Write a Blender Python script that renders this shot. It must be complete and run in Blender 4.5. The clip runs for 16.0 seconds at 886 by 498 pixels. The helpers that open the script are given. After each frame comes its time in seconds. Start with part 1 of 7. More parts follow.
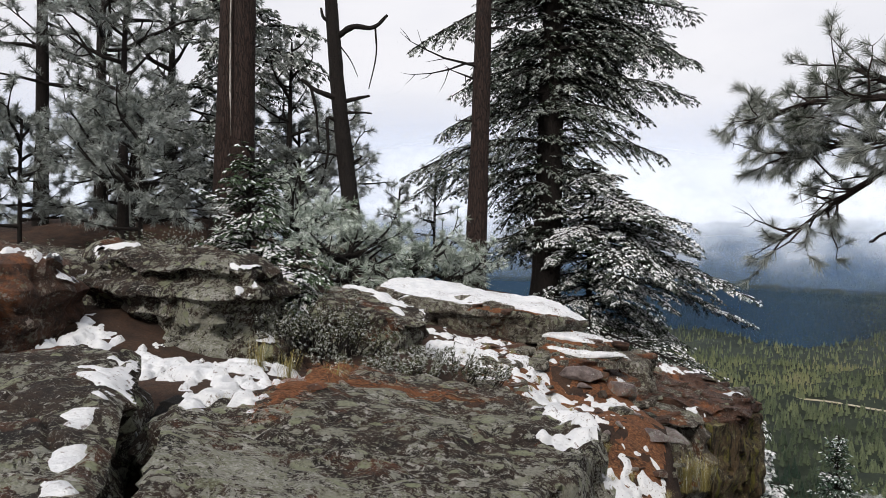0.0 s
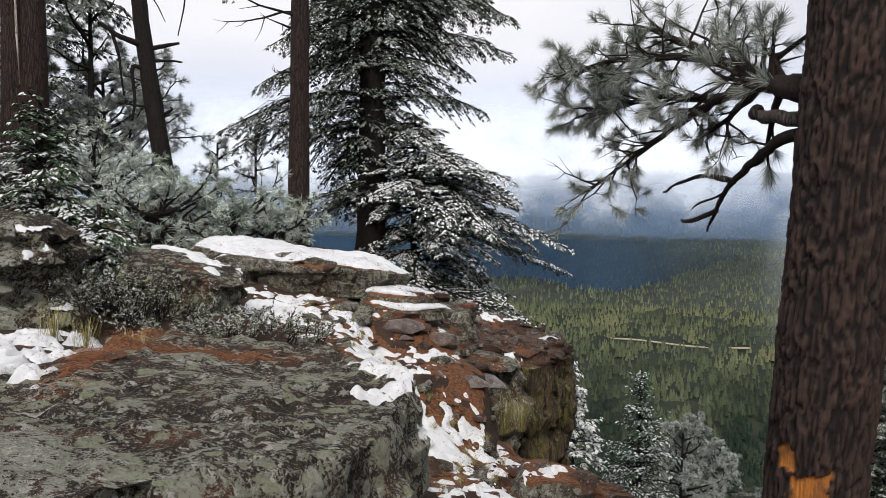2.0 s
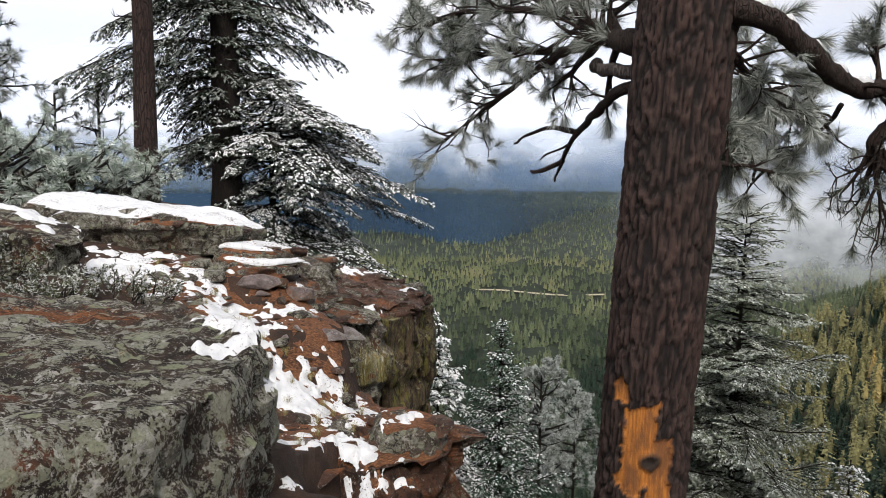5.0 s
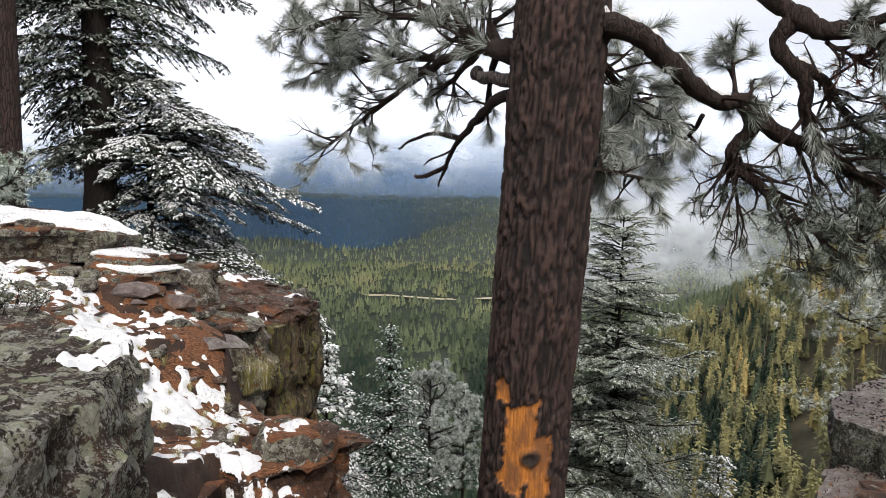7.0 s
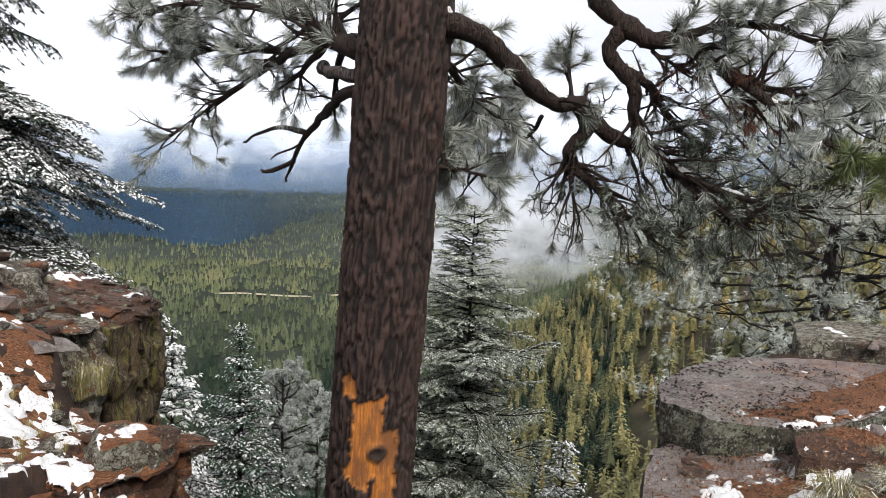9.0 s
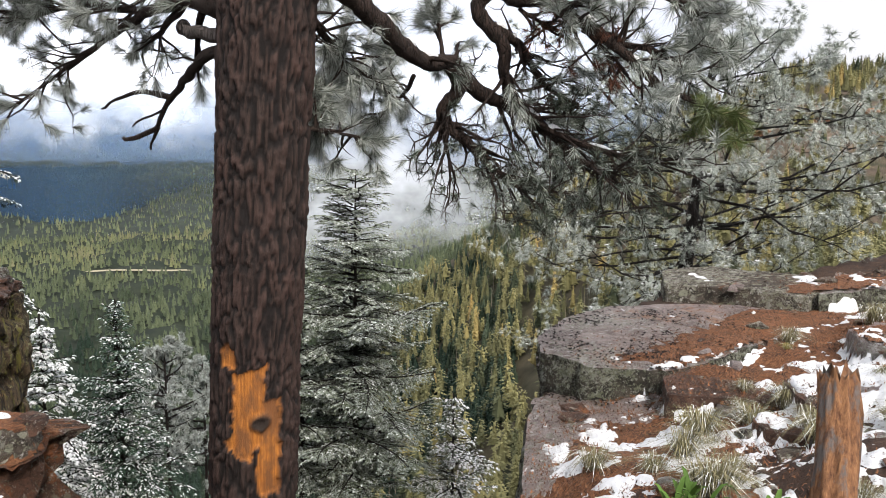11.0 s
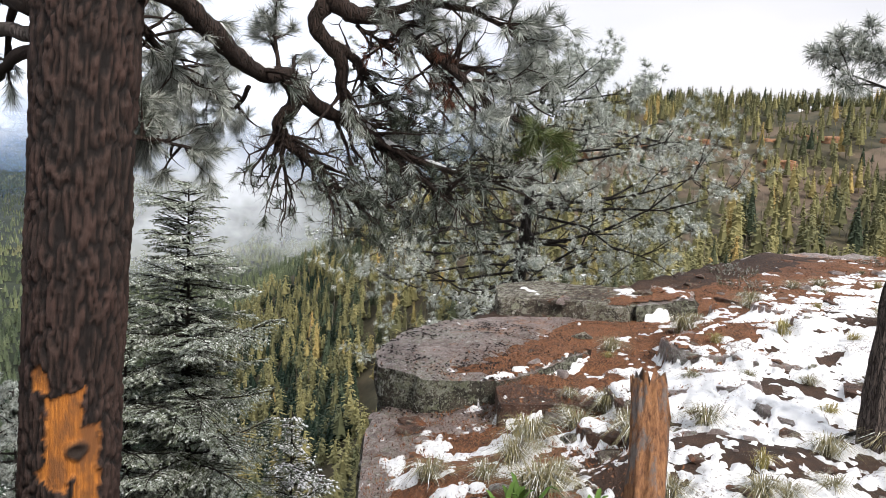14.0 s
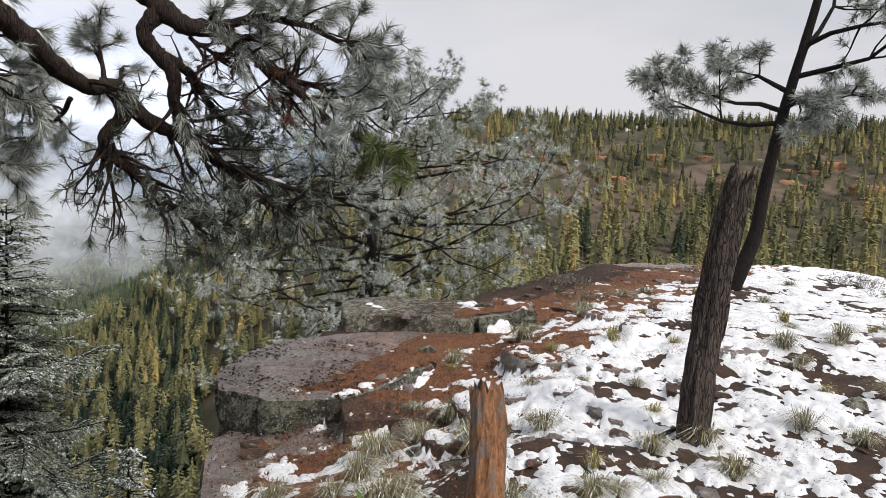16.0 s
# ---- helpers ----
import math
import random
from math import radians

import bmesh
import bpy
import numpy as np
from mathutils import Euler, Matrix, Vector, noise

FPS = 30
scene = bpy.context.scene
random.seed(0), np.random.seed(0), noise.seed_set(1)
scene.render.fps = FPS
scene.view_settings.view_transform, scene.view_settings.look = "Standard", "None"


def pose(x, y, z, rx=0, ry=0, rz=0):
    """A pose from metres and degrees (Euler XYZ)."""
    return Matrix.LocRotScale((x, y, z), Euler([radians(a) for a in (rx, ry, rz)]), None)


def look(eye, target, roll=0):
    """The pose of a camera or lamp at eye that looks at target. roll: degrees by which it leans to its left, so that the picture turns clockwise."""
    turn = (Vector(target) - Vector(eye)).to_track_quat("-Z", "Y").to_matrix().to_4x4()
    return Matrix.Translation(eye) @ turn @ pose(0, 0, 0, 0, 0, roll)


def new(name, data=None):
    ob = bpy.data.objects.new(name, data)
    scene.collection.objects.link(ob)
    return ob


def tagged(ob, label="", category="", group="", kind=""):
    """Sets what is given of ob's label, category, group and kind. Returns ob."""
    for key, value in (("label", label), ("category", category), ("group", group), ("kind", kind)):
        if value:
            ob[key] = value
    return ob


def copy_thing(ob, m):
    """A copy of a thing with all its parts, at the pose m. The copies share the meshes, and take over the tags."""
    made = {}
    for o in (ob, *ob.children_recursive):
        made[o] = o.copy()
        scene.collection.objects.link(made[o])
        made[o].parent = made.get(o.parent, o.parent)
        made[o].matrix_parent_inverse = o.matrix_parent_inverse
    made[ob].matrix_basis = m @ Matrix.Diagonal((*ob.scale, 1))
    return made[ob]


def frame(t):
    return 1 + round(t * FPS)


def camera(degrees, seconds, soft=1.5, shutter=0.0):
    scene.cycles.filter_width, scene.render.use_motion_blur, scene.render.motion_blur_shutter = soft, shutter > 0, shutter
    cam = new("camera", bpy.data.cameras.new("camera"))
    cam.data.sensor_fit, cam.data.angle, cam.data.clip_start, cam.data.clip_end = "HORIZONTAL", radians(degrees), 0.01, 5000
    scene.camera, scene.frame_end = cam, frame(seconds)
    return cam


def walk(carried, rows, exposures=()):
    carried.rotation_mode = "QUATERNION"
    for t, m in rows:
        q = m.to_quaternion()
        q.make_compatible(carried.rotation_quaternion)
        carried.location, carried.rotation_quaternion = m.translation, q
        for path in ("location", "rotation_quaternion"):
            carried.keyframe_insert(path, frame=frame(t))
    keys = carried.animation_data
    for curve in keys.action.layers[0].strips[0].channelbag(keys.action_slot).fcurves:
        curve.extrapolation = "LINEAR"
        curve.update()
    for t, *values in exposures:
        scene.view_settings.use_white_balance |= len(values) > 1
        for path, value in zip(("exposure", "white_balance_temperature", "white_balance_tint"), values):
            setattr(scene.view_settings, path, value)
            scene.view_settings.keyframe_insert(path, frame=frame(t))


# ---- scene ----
cam = camera(58.9, 16.0, soft=0.85)
PATH = [
    (0, (0.234, -0.723, 1.403), (0.195, 1.277, 1.377), 1.5),
    (0.5, (0.251, -0.71, 1.401), (0.301, 1.288, 1.343), 1.2),
    (1, (0.27, -0.69, 1.401), (0.431, 1.301, 1.321), 0.7),
    (1.5, (0.291, -0.676, 1.403), (0.562, 1.303, 1.307), 0.8),
    (2, (0.304, -0.675, 1.402), (0.698, 1.281, 1.27), 0.7),
    (2.5, (0.313, -0.703, 1.401), (0.781, 1.234, 1.23), 1.3),
    (3, (0.329, -0.698, 1.4), (0.849, 1.224, 1.213), 1.4),
    (3.5, (0.342, -0.699, 1.395), (0.936, 1.199, 1.182), 1.4),
    (4, (0.352, -0.704, 1.391), (0.979, 1.181, 1.165), 0.7),
    (6.5, (0.409, -0.702, 1.377), (1.318, 1.063, 1.138), 1.3),
    (7, (0.399, -0.735, 1.381), (1.372, 0.998, 1.155), 1.0),
    (7.5, (0.406, -0.747, 1.382), (1.448, 0.944, 1.152), 0.8),
    (8, (0.417, -0.758, 1.384), (1.537, 0.885, 1.173), 1.5),
    (8.5, (0.422, -0.766, 1.381), (1.612, 0.826, 1.164), 1.6),
    (9, (0.432, -0.77, 1.381), (1.707, 0.754, 1.155), 2.0),
    (9.5, (0.445, -0.77, 1.371), (1.789, 0.691, 1.132), 1.7),
    (10, (0.457, -0.773, 1.369), (1.849, 0.638, 1.102), 1.1),
    (12.5, (0.477, -0.805, 1.36), (2.074, 0.358, 1.046), 1.3),
    (13, (0.479, -0.806, 1.358), (2.113, 0.308, 1.059), 1.6),
    (13.5, (0.477, -0.811, 1.36), (2.155, 0.241, 1.082), 2.1),
    (14, (0.472, -0.818, 1.362), (2.19, 0.172, 1.103), 2.4),
    (14.5, (0.471, -0.827, 1.361), (2.235, 0.086, 1.125), 2.6),
    (15, (0.475, -0.833, 1.363), (2.282, -0.003, 1.15), 2.5),
    (15.5, (0.483, -0.841, 1.363), (2.325, -0.093, 1.15), 2.6),
    (16, (0.475, -0.854, 1.368), (2.358, -0.209, 1.165), 2.6),
]
walk(cam, [(t, look(eye, target, roll)) for t, eye, target, roll in PATH], exposures=[(0, 0.09, 6480, 13), (2, 0.15, 6480, 13), (6.5, 0.54, 6480, 13), (9, 0.69, 6480, 13), (12.5, 0.9, 6480, 13), (13.5, 0.88, 6480, 13), (14.5, 0.7, 6480, 13), (16, 0.38, 6480, 13)])

# ---- light ----
SUN_AZ, SUN_EL = radians(250.0), radians(42.0)   # behind the camera, high; angle counted from +x
world = bpy.data.worlds.new("overcast_sky")
scene.world = world
world.use_nodes = True
wn, wl = world.node_tree.nodes, world.node_tree.links
wn.clear()
w_out = wn.new("ShaderNodeOutputWorld")
w_bg = wn.new("ShaderNodeBackground")
w_sky = wn.new("ShaderNodeTexSky")
w_sky.sky_type = "NISHITA"
w_sky.sun_disc = False
w_sky.sun_elevation = SUN_EL
w_sky.sun_rotation = math.pi / 2 - SUN_AZ
w_sky.air_density, w_sky.dust_density = 1.0, 2.0
# high cloud over the whole sky: soft grey-white with faint bluish breaks
w_tc = wn.new("ShaderNodeTexCoord")
w_map = wn.new("ShaderNodeMapping")
w_map.inputs["Scale"].default_value = (1.0, 1.0, 3.2)
w_noise = wn.new("ShaderNodeTexNoise")
w_noise.inputs["Scale"].default_value = 2.3
w_noise.inputs["Detail"].default_value = 5.0
w_noise.inputs["Roughness"].default_value = 0.5
w_ramp = wn.new("ShaderNodeValToRGB")
w_ramp.color_ramp.elements[0].position, w_ramp.color_ramp.elements[0].color = 0.28, (9.1, 9.45, 10.1, 1)
w_ramp.color_ramp.elements[1].position, w_ramp.color_ramp.elements[1].color = 0.62, (11.2, 11.3, 11.55, 1)
w_mix = wn.new("ShaderNodeMixRGB")
w_mix.inputs[0].default_value = 0.97
wl.new(w_tc.outputs["Generated"], w_map.inputs["Vector"])
wl.new(w_map.outputs["Vector"], w_noise.inputs["Vector"])
wl.new(w_noise.outputs["Fac"], w_ramp.inputs[0])
wl.new(w_sky.outputs["Color"], w_mix.inputs[1])
wl.new(w_ramp.outputs["Color"], w_mix.inputs[2])
# an overcast sky is about three times as bright overhead as near the horizon
w_sep = wn.new("ShaderNodeSeparateXYZ")
w_up = wn.new("ShaderNodeMapRange")
w_up.interpolation_type = "SMOOTHSTEP"
for key, val in (("From Min", 0.28), ("From Max", 0.95), ("To Min", 1.0), ("To Max", 1.9)):
    w_up.inputs[key].default_value = val
w_mul = wn.new("ShaderNodeVectorMath")
w_mul.operation = "SCALE"
wl.new(w_tc.outputs["Generated"], w_sep.inputs[0])
wl.new(w_sep.outputs["Z"], w_up.inputs["Value"])
# the cloud is thicker and greyer over the mesa
w_east = wn.new("ShaderNodeMapRange")
w_east.interpolation_type = "SMOOTHSTEP"
for key, val in (("From Min", 0.5), ("From Max", 1.0), ("To Min", 1.0), ("To Max", 0.66)):
    w_east.inputs[key].default_value = val
w_grey = wn.new("ShaderNodeVectorMath")
w_grey.operation = "SCALE"
wl.new(w_sep.outputs["X"], w_east.inputs["Value"])
wl.new(w_mix.outputs[0], w_grey.inputs[0])
wl.new(w_east.outputs[0], w_grey.inputs["Scale"])
wl.new(w_grey.outputs[0], w_mul.inputs[0])
wl.new(w_up.outputs[0], w_mul.inputs["Scale"])
wl.new(w_mul.outputs[0], w_bg.inputs["Color"])
w_bg.inputs["Strength"].default_value = 0.078
wl.new(w_bg.outputs[0], w_out.inputs[0])

sun_data = bpy.data.lights.new("sun", "SUN")
sun_data.energy, sun_data.angle, sun_data.color = 2.7, radians(14.0), (1.0, 0.93, 0.82)
sun = new("sun", sun_data)
sun.matrix_world = look((0, 0, 50), (-math.cos(SUN_AZ) * math.cos(SUN_EL), -math.sin(SUN_AZ) * math.cos(SUN_EL), 50 - math.sin(SUN_EL)))

# ---- materials ----
def nodes_of(name):
    m = bpy.data.materials.new(name)
    m.use_nodes = True
    nt = m.node_tree
    nt.nodes["Principled BSDF"].inputs["Specular IOR Level"].default_value = 0.22
    return m, nt.nodes, nt.links, nt.nodes["Principled BSDF"]


def tex_noise(N, L, vec, scale, detail=4.0, rough=0.55):
    n = N.new("ShaderNodeTexNoise")
    n.inputs["Scale"].default_value, n.inputs["Detail"].default_value, n.inputs["Roughness"].default_value = scale, detail, rough
    L.new(vec, n.inputs["Vector"])
    return n.outputs["Fac"]


def tex_voronoi(N, L, vec, scale, out="Distance", feature="F1"):
    n = N.new("ShaderNodeTexVoronoi")
    n.feature = feature
    n.inputs["Scale"].default_value = scale
    L.new(vec, n.inputs["Vector"])
    return n.outputs[out]


def ramp(N, L, fac, stops):
    n = N.new("ShaderNodeValToRGB")
    e = n.color_ramp.elements
    while len(e) < len(stops):
        e.new(0.5)
    for k, (p, c) in zip(e, stops):
        k.position = p
        k.color = (c, c, c, 1) if isinstance(c, (int, float)) else (*c, 1)
    L.new(fac, n.inputs[0])
    return n.outputs["Color"]


def mix(N, L, fac, a, b):
    n = N.new("ShaderNodeMixRGB")
    for k, v in zip((0, 1, 2), (fac, a, b)):
        if isinstance(v, (int, float)):
            n.inputs[k].default_value = v
        elif isinstance(v, tuple):
            n.inputs[k].default_value = (*v, 1)
        else:
            L.new(v, n.inputs[k])
    return n.outputs[0]


def calc(N, L, op, a, b=0.0):
    n = N.new("ShaderNodeMath")
    n.operation = op
    for k, v in zip((0, 1), (a, b)):
        if isinstance(v, (int, float)):
            n.inputs[k].default_value = v
        else:
            L.new(v, n.inputs[k])
    return n.outputs[0]


def stretched(N, L, vec, sx, sy, sz):
    n = N.new("ShaderNodeMapping")
    n.inputs["Scale"].default_value = (sx, sy, sz)
    L.new(vec, n.inputs["Vector"])
    return n.outputs["Vector"]


def bump(N, L, P, height, strength, distance):
    n = N.new("ShaderNodeBump")
    n.inputs["Strength"].default_value, n.inputs["Distance"].default_value = strength, distance
    L.new(height, n.inputs["Height"])
    L.new(n.outputs[0], P.inputs["Normal"])


def position(N):
    return N.new("ShaderNodeNewGeometry").outputs["Position"]


def rock_material(name, base, dark, rust, rust_at, lichen_amount, wet=0.75, lichen=(0.3, 0.31, 0.25), strata=0.0, streak=None, grit=0.8, crust=0.0):
    """Weathered sandstone: mottled stone, rust, black crusts, ragged lichen in two sizes, wet grain."""
    m, N, L, P = nodes_of(name)
    v = position(N)
    mid, fine = tex_noise(N, L, v, 9, 8, 0.72), tex_noise(N, L, v, 85, 5, 0.75)
    c = mix(N, L, ramp(N, L, mid, [(0.4, 0), (0.62, 1)]), dark, base)
    c = mix(N, L, ramp(N, L, tex_noise(N, L, v, 2.3, 7, 0.7), [(rust_at, 0), (rust_at + 0.08, 1)]), c, rust)
    c = mix(N, L, ramp(N, L, tex_noise(N, L, v, 5.0, 8, 0.75), [(0.58, 0), (0.63, grit)]), c, (0.016, 0.014, 0.013))
    c = mix(N, L, ramp(N, L, fine, [(0.33, grit), (0.45, 0)]), c, (0.016, 0.013, 0.011))
    mask = None
    if lichen_amount > 0:
        colony = tex_noise(N, L, v, 1.4, 4, 0.6)
        warp = N.new("ShaderNodeVectorMath")
        warp.operation = "MULTIPLY_ADD"
        wn_ = N.new("ShaderNodeTexNoise")
        wn_.inputs["Scale"].default_value, wn_.inputs["Detail"].default_value = 40.0, 5.0
        L.new(v, wn_.inputs["Vector"])
        L.new(wn_.outputs["Color"], warp.inputs[0])
        warp.inputs[1].default_value = (0.035, 0.035, 0.035)
        L.new(v, warp.inputs[2])
        for scale, at, share, seed in ((17.0, 0.7, 0.95, 0), (42.0, 0.715, 0.95, 1), (100.0, 0.735, 0.9, 2)):
            n = tex_noise(N, L, v, scale, 7, 0.74)
            cell = N.new("ShaderNodeTexVoronoi")
            cell.inputs["Scale"].default_value = scale * 1.5
            L.new(warp.outputs[0], cell.inputs["Vector"])
            pick = N.new("ShaderNodeSeparateColor")
            L.new(cell.outputs["Color"], pick.inputs[0])
            f = calc(N, L, "ADD", calc(N, L, "MULTIPLY", n, 0.84), calc(N, L, "MULTIPLY", colony, 0.35))
            f = calc(N, L, "ADD", f, calc(N, L, "MULTIPLY", calc(N, L, "SUBTRACT", pick.outputs[seed], 0.5), 0.11))
            t = at - 0.12 * lichen_amount
            one = calc(N, L, "MULTIPLY", ramp(N, L, f, [(t, 0), (t + 0.018, 1)]), share)
            hue = mix(N, L, ramp(N, L, pick.outputs[2 - seed], [(0.45, 0), (0.62, 1)]), lichen, (lichen[0] * 0.72, lichen[1] * 0.74, lichen[2] * 0.62))
            hue = mix(N, L, ramp(N, L, pick.outputs[(seed + 1) % 3], [(0.78, 0), (0.82, 1)]), hue, (lichen[0] * 1.45, lichen[1] * 1.42, lichen[2] * 1.5))
            hue = mix(N, L, ramp(N, L, tex_noise(N, L, v, scale * 4, 4, 0.7), [(0.34, 0.75), (0.5, 0)]), hue, dark)
            c = mix(N, L, one, c, hue)
            mask = one if mask is None else calc(N, L, "MAXIMUM", mask, one)
    if crust:
        for scale, keep, seed in ((8.0, 0.74, 0), (17.0, 0.7, 1)):
            cell = N.new("ShaderNodeTexVoronoi")
            cell.inputs["Scale"].default_value = scale
            L.new(warp.outputs[0], cell.inputs["Vector"])
            pick = N.new("ShaderNodeSeparateColor")
            L.new(cell.outputs["Color"], pick.inputs[0])
            one = calc(N, L, "MULTIPLY", ramp(N, L, pick.outputs[seed], [(keep, 0), (keep + 0.03, 1)]), ramp(N, L, cell.outputs["Distance"], [(0.34, 1), (0.42, 0)]))
            one = calc(N, L, "MULTIPLY", one, ramp(N, L, tex_noise(N, L, v, 70, 5, 0.7), [(0.36, 0.15), (0.5, crust)]))
            c = mix(N, L, one, c, mix(N, L, pick.outputs[2], (0.36, 0.35, 0.3), (0.33, 0.36, 0.22)))
    if streak:
        run = tex_noise(N, L, stretched(N, L, v, 13, 13, 1.3), 1.0, 6, 0.68)
        c = mix(N, L, ramp(N, L, run, [(0.53, 0), (0.62, 0.85)]), c, streak)
        c = mix(N, L, ramp(N, L, tex_noise(N, L, stretched(N, L, v, 17, 17, 1.0), 1.0, 5, 0.7), [(0.52, 0), (0.6, 0.9)]), c, (0.012, 0.011, 0.009))
    c = mix(N, L, ramp(N, L, fine, [(0.34, grit * 0.5), (0.46, 0)]), c, (0.014, 0.012, 0.01))
    L.new(c, P.inputs["Base Color"])
    P.inputs["Roughness"].default_value = wet
    h = calc(N, L, "ADD", calc(N, L, "MULTIPLY", mid, 0.9), calc(N, L, "MULTIPLY", fine, 0.8))
    if mask is not None:
        h = calc(N, L, "ADD", h, calc(N, L, "MULTIPLY", mask, 0.25))
    if strata:
        h = calc(N, L, "ADD", h, calc(N, L, "MULTIPLY", tex_noise(N, L, stretched(N, L, v, 1.2, 1.2, 30), 1.0, 5, 0.6), strata))
    bump(N, L, P, h, 1.0, 0.06)
    return m


M_ROCK = rock_material("lichen_sandstone", (0.074, 0.05, 0.036), (0.02, 0.015, 0.012), (0.14, 0.055, 0.026), 0.56, 0.52, lichen=(0.4, 0.4, 0.345), crust=0.95, grit=0.75)
M_ROCK_GREY = rock_material("grey_sandstone", (0.155, 0.126, 0.1), (0.042, 0.035, 0.028), (0.15, 0.065, 0.03), 0.58, 0.55, strata=0.6, lichen=(0.36, 0.35, 0.3), grit=0.6, crust=0.8)
M_ROCK_RED = rock_material("red_sandstone", (0.155, 0.08, 0.052), (0.052, 0.031, 0.024), (0.27, 0.105, 0.044), 0.54, 0.24, 0.6, (0.26, 0.23, 0.19), strata=0.8, grit=0.75)
M_ROCK_CLIFF = rock_material("cliff_sandstone", (0.17, 0.115, 0.062), (0.055, 0.04, 0.026), (0.2, 0.08, 0.03), 0.58, 0.2, 0.7, (0.26, 0.24, 0.12), streak=(0.19, 0.18, 0.035), grit=0.5)
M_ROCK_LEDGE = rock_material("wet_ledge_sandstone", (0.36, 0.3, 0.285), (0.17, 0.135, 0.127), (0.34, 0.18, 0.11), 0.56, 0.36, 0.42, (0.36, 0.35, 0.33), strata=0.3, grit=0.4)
M_ROCK_FACE = rock_material("dark_face_sandstone", (0.1, 0.088, 0.07), (0.03, 0.028, 0.022), (0.16, 0.08, 0.04), 0.62, 0.42, 0.8, (0.26, 0.27, 0.22), grit=0.8)
M_CHAR = rock_material("charred_wood", (0.014, 0.012, 0.012), (0.006, 0.006, 0.006), (0.02, 0.016, 0.014), 0.6, 0.0)


def litter_material():
    m, N, L, P = nodes_of("needle_litter_soil")
    v = position(N)
    mid, fine = tex_noise(N, L, v, 7, 6, 0.7), tex_noise(N, L, v, 90, 5, 0.75)
    streak = tex_noise(N, L, stretched(N, L, v, 40, 130, 30), 1.0, 4, 0.7)
    c = mix(N, L, ramp(N, L, mid, [(0.35, 0), (0.62, 1)]), (0.035, 0.018, 0.012), (0.16, 0.06, 0.025))
    c = mix(N, L, ramp(N, L, streak, [(0.45, 0), (0.65, 1)]), c, (0.32, 0.15, 0.068))
    c = mix(N, L, ramp(N, L, fine, [(0.3, 0.7), (0.55, 0)]), c, (0.018, 0.013, 0.01))
    L.new(c, P.inputs["Base Color"])
    P.inputs["Roughness"].default_value = 0.8
    bump(N, L, P, calc(N, L, "ADD", fine, calc(N, L, "MULTIPLY", streak, 0.6)), 1.0, 0.02)
    return m


def ground_material():
    """Soil and litter near by, forest floor in the distance."""
    m, N, L, P = nodes_of("forest_ground")
    v = position(N)
    mid, fine, far = tex_noise(N, L, v, 5, 6, 0.7), tex_noise(N, L, v, 70, 5, 0.75), tex_noise(N, L, v, 0.03, 7, 0.65)
    c = mix(N, L, ramp(N, L, mid, [(0.35, 0), (0.62, 1)]), (0.022, 0.014, 0.011), (0.078, 0.042, 0.026))
    c = mix(N, L, ramp(N, L, fine, [(0.35, 0.8), (0.6, 0)]), c, (0.02, 0.015, 0.012))
    z = N.new("ShaderNodeVectorMath")
    z.operation = "LENGTH"
    L.new(v, z.inputs[0])
    deep = ramp(N, L, calc(N, L, "MULTIPLY", z.outputs["Value"], 0.01), [(0.2, 0), (0.6, 1)])
    floor_ = mix(N, L, ramp(N, L, far, [(0.4, 0), (0.65, 1)]), (0.02, 0.022, 0.011), (0.075, 0.062, 0.038))
    scree = ramp(N, L, tex_noise(N, L, v, 0.012, 6, 0.7), [(0.5, 0), (0.58, 1)])
    zz = N.new("ShaderNodeSeparateXYZ")
    L.new(v, zz.inputs[0])
    scree = calc(N, L, "MULTIPLY", scree, ramp(N, L, calc(N, L, "MULTIPLY", calc(N, L, "ADD", zz.outputs["Z"], 130.0), 0.01), [(0.3, 0), (0.8, 1)]))
    floor_ = mix(N, L, scree, floor_, (0.11, 0.082, 0.06))
    # low and distant floor painted darker, as the shade between dense trees
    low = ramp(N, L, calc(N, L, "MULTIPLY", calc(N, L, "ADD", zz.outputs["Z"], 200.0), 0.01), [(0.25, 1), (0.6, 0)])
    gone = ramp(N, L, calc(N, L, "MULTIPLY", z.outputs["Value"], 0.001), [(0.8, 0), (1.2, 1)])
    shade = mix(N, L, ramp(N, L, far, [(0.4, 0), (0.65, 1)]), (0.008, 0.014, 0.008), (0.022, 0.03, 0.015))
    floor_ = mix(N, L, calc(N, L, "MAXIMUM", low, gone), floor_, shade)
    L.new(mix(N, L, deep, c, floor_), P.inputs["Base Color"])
    P.inputs["Roughness"].default_value = 0.9
    bump(N, L, P, calc(N, L, "ADD", mid, fine), 0.8, 0.03)
    return m


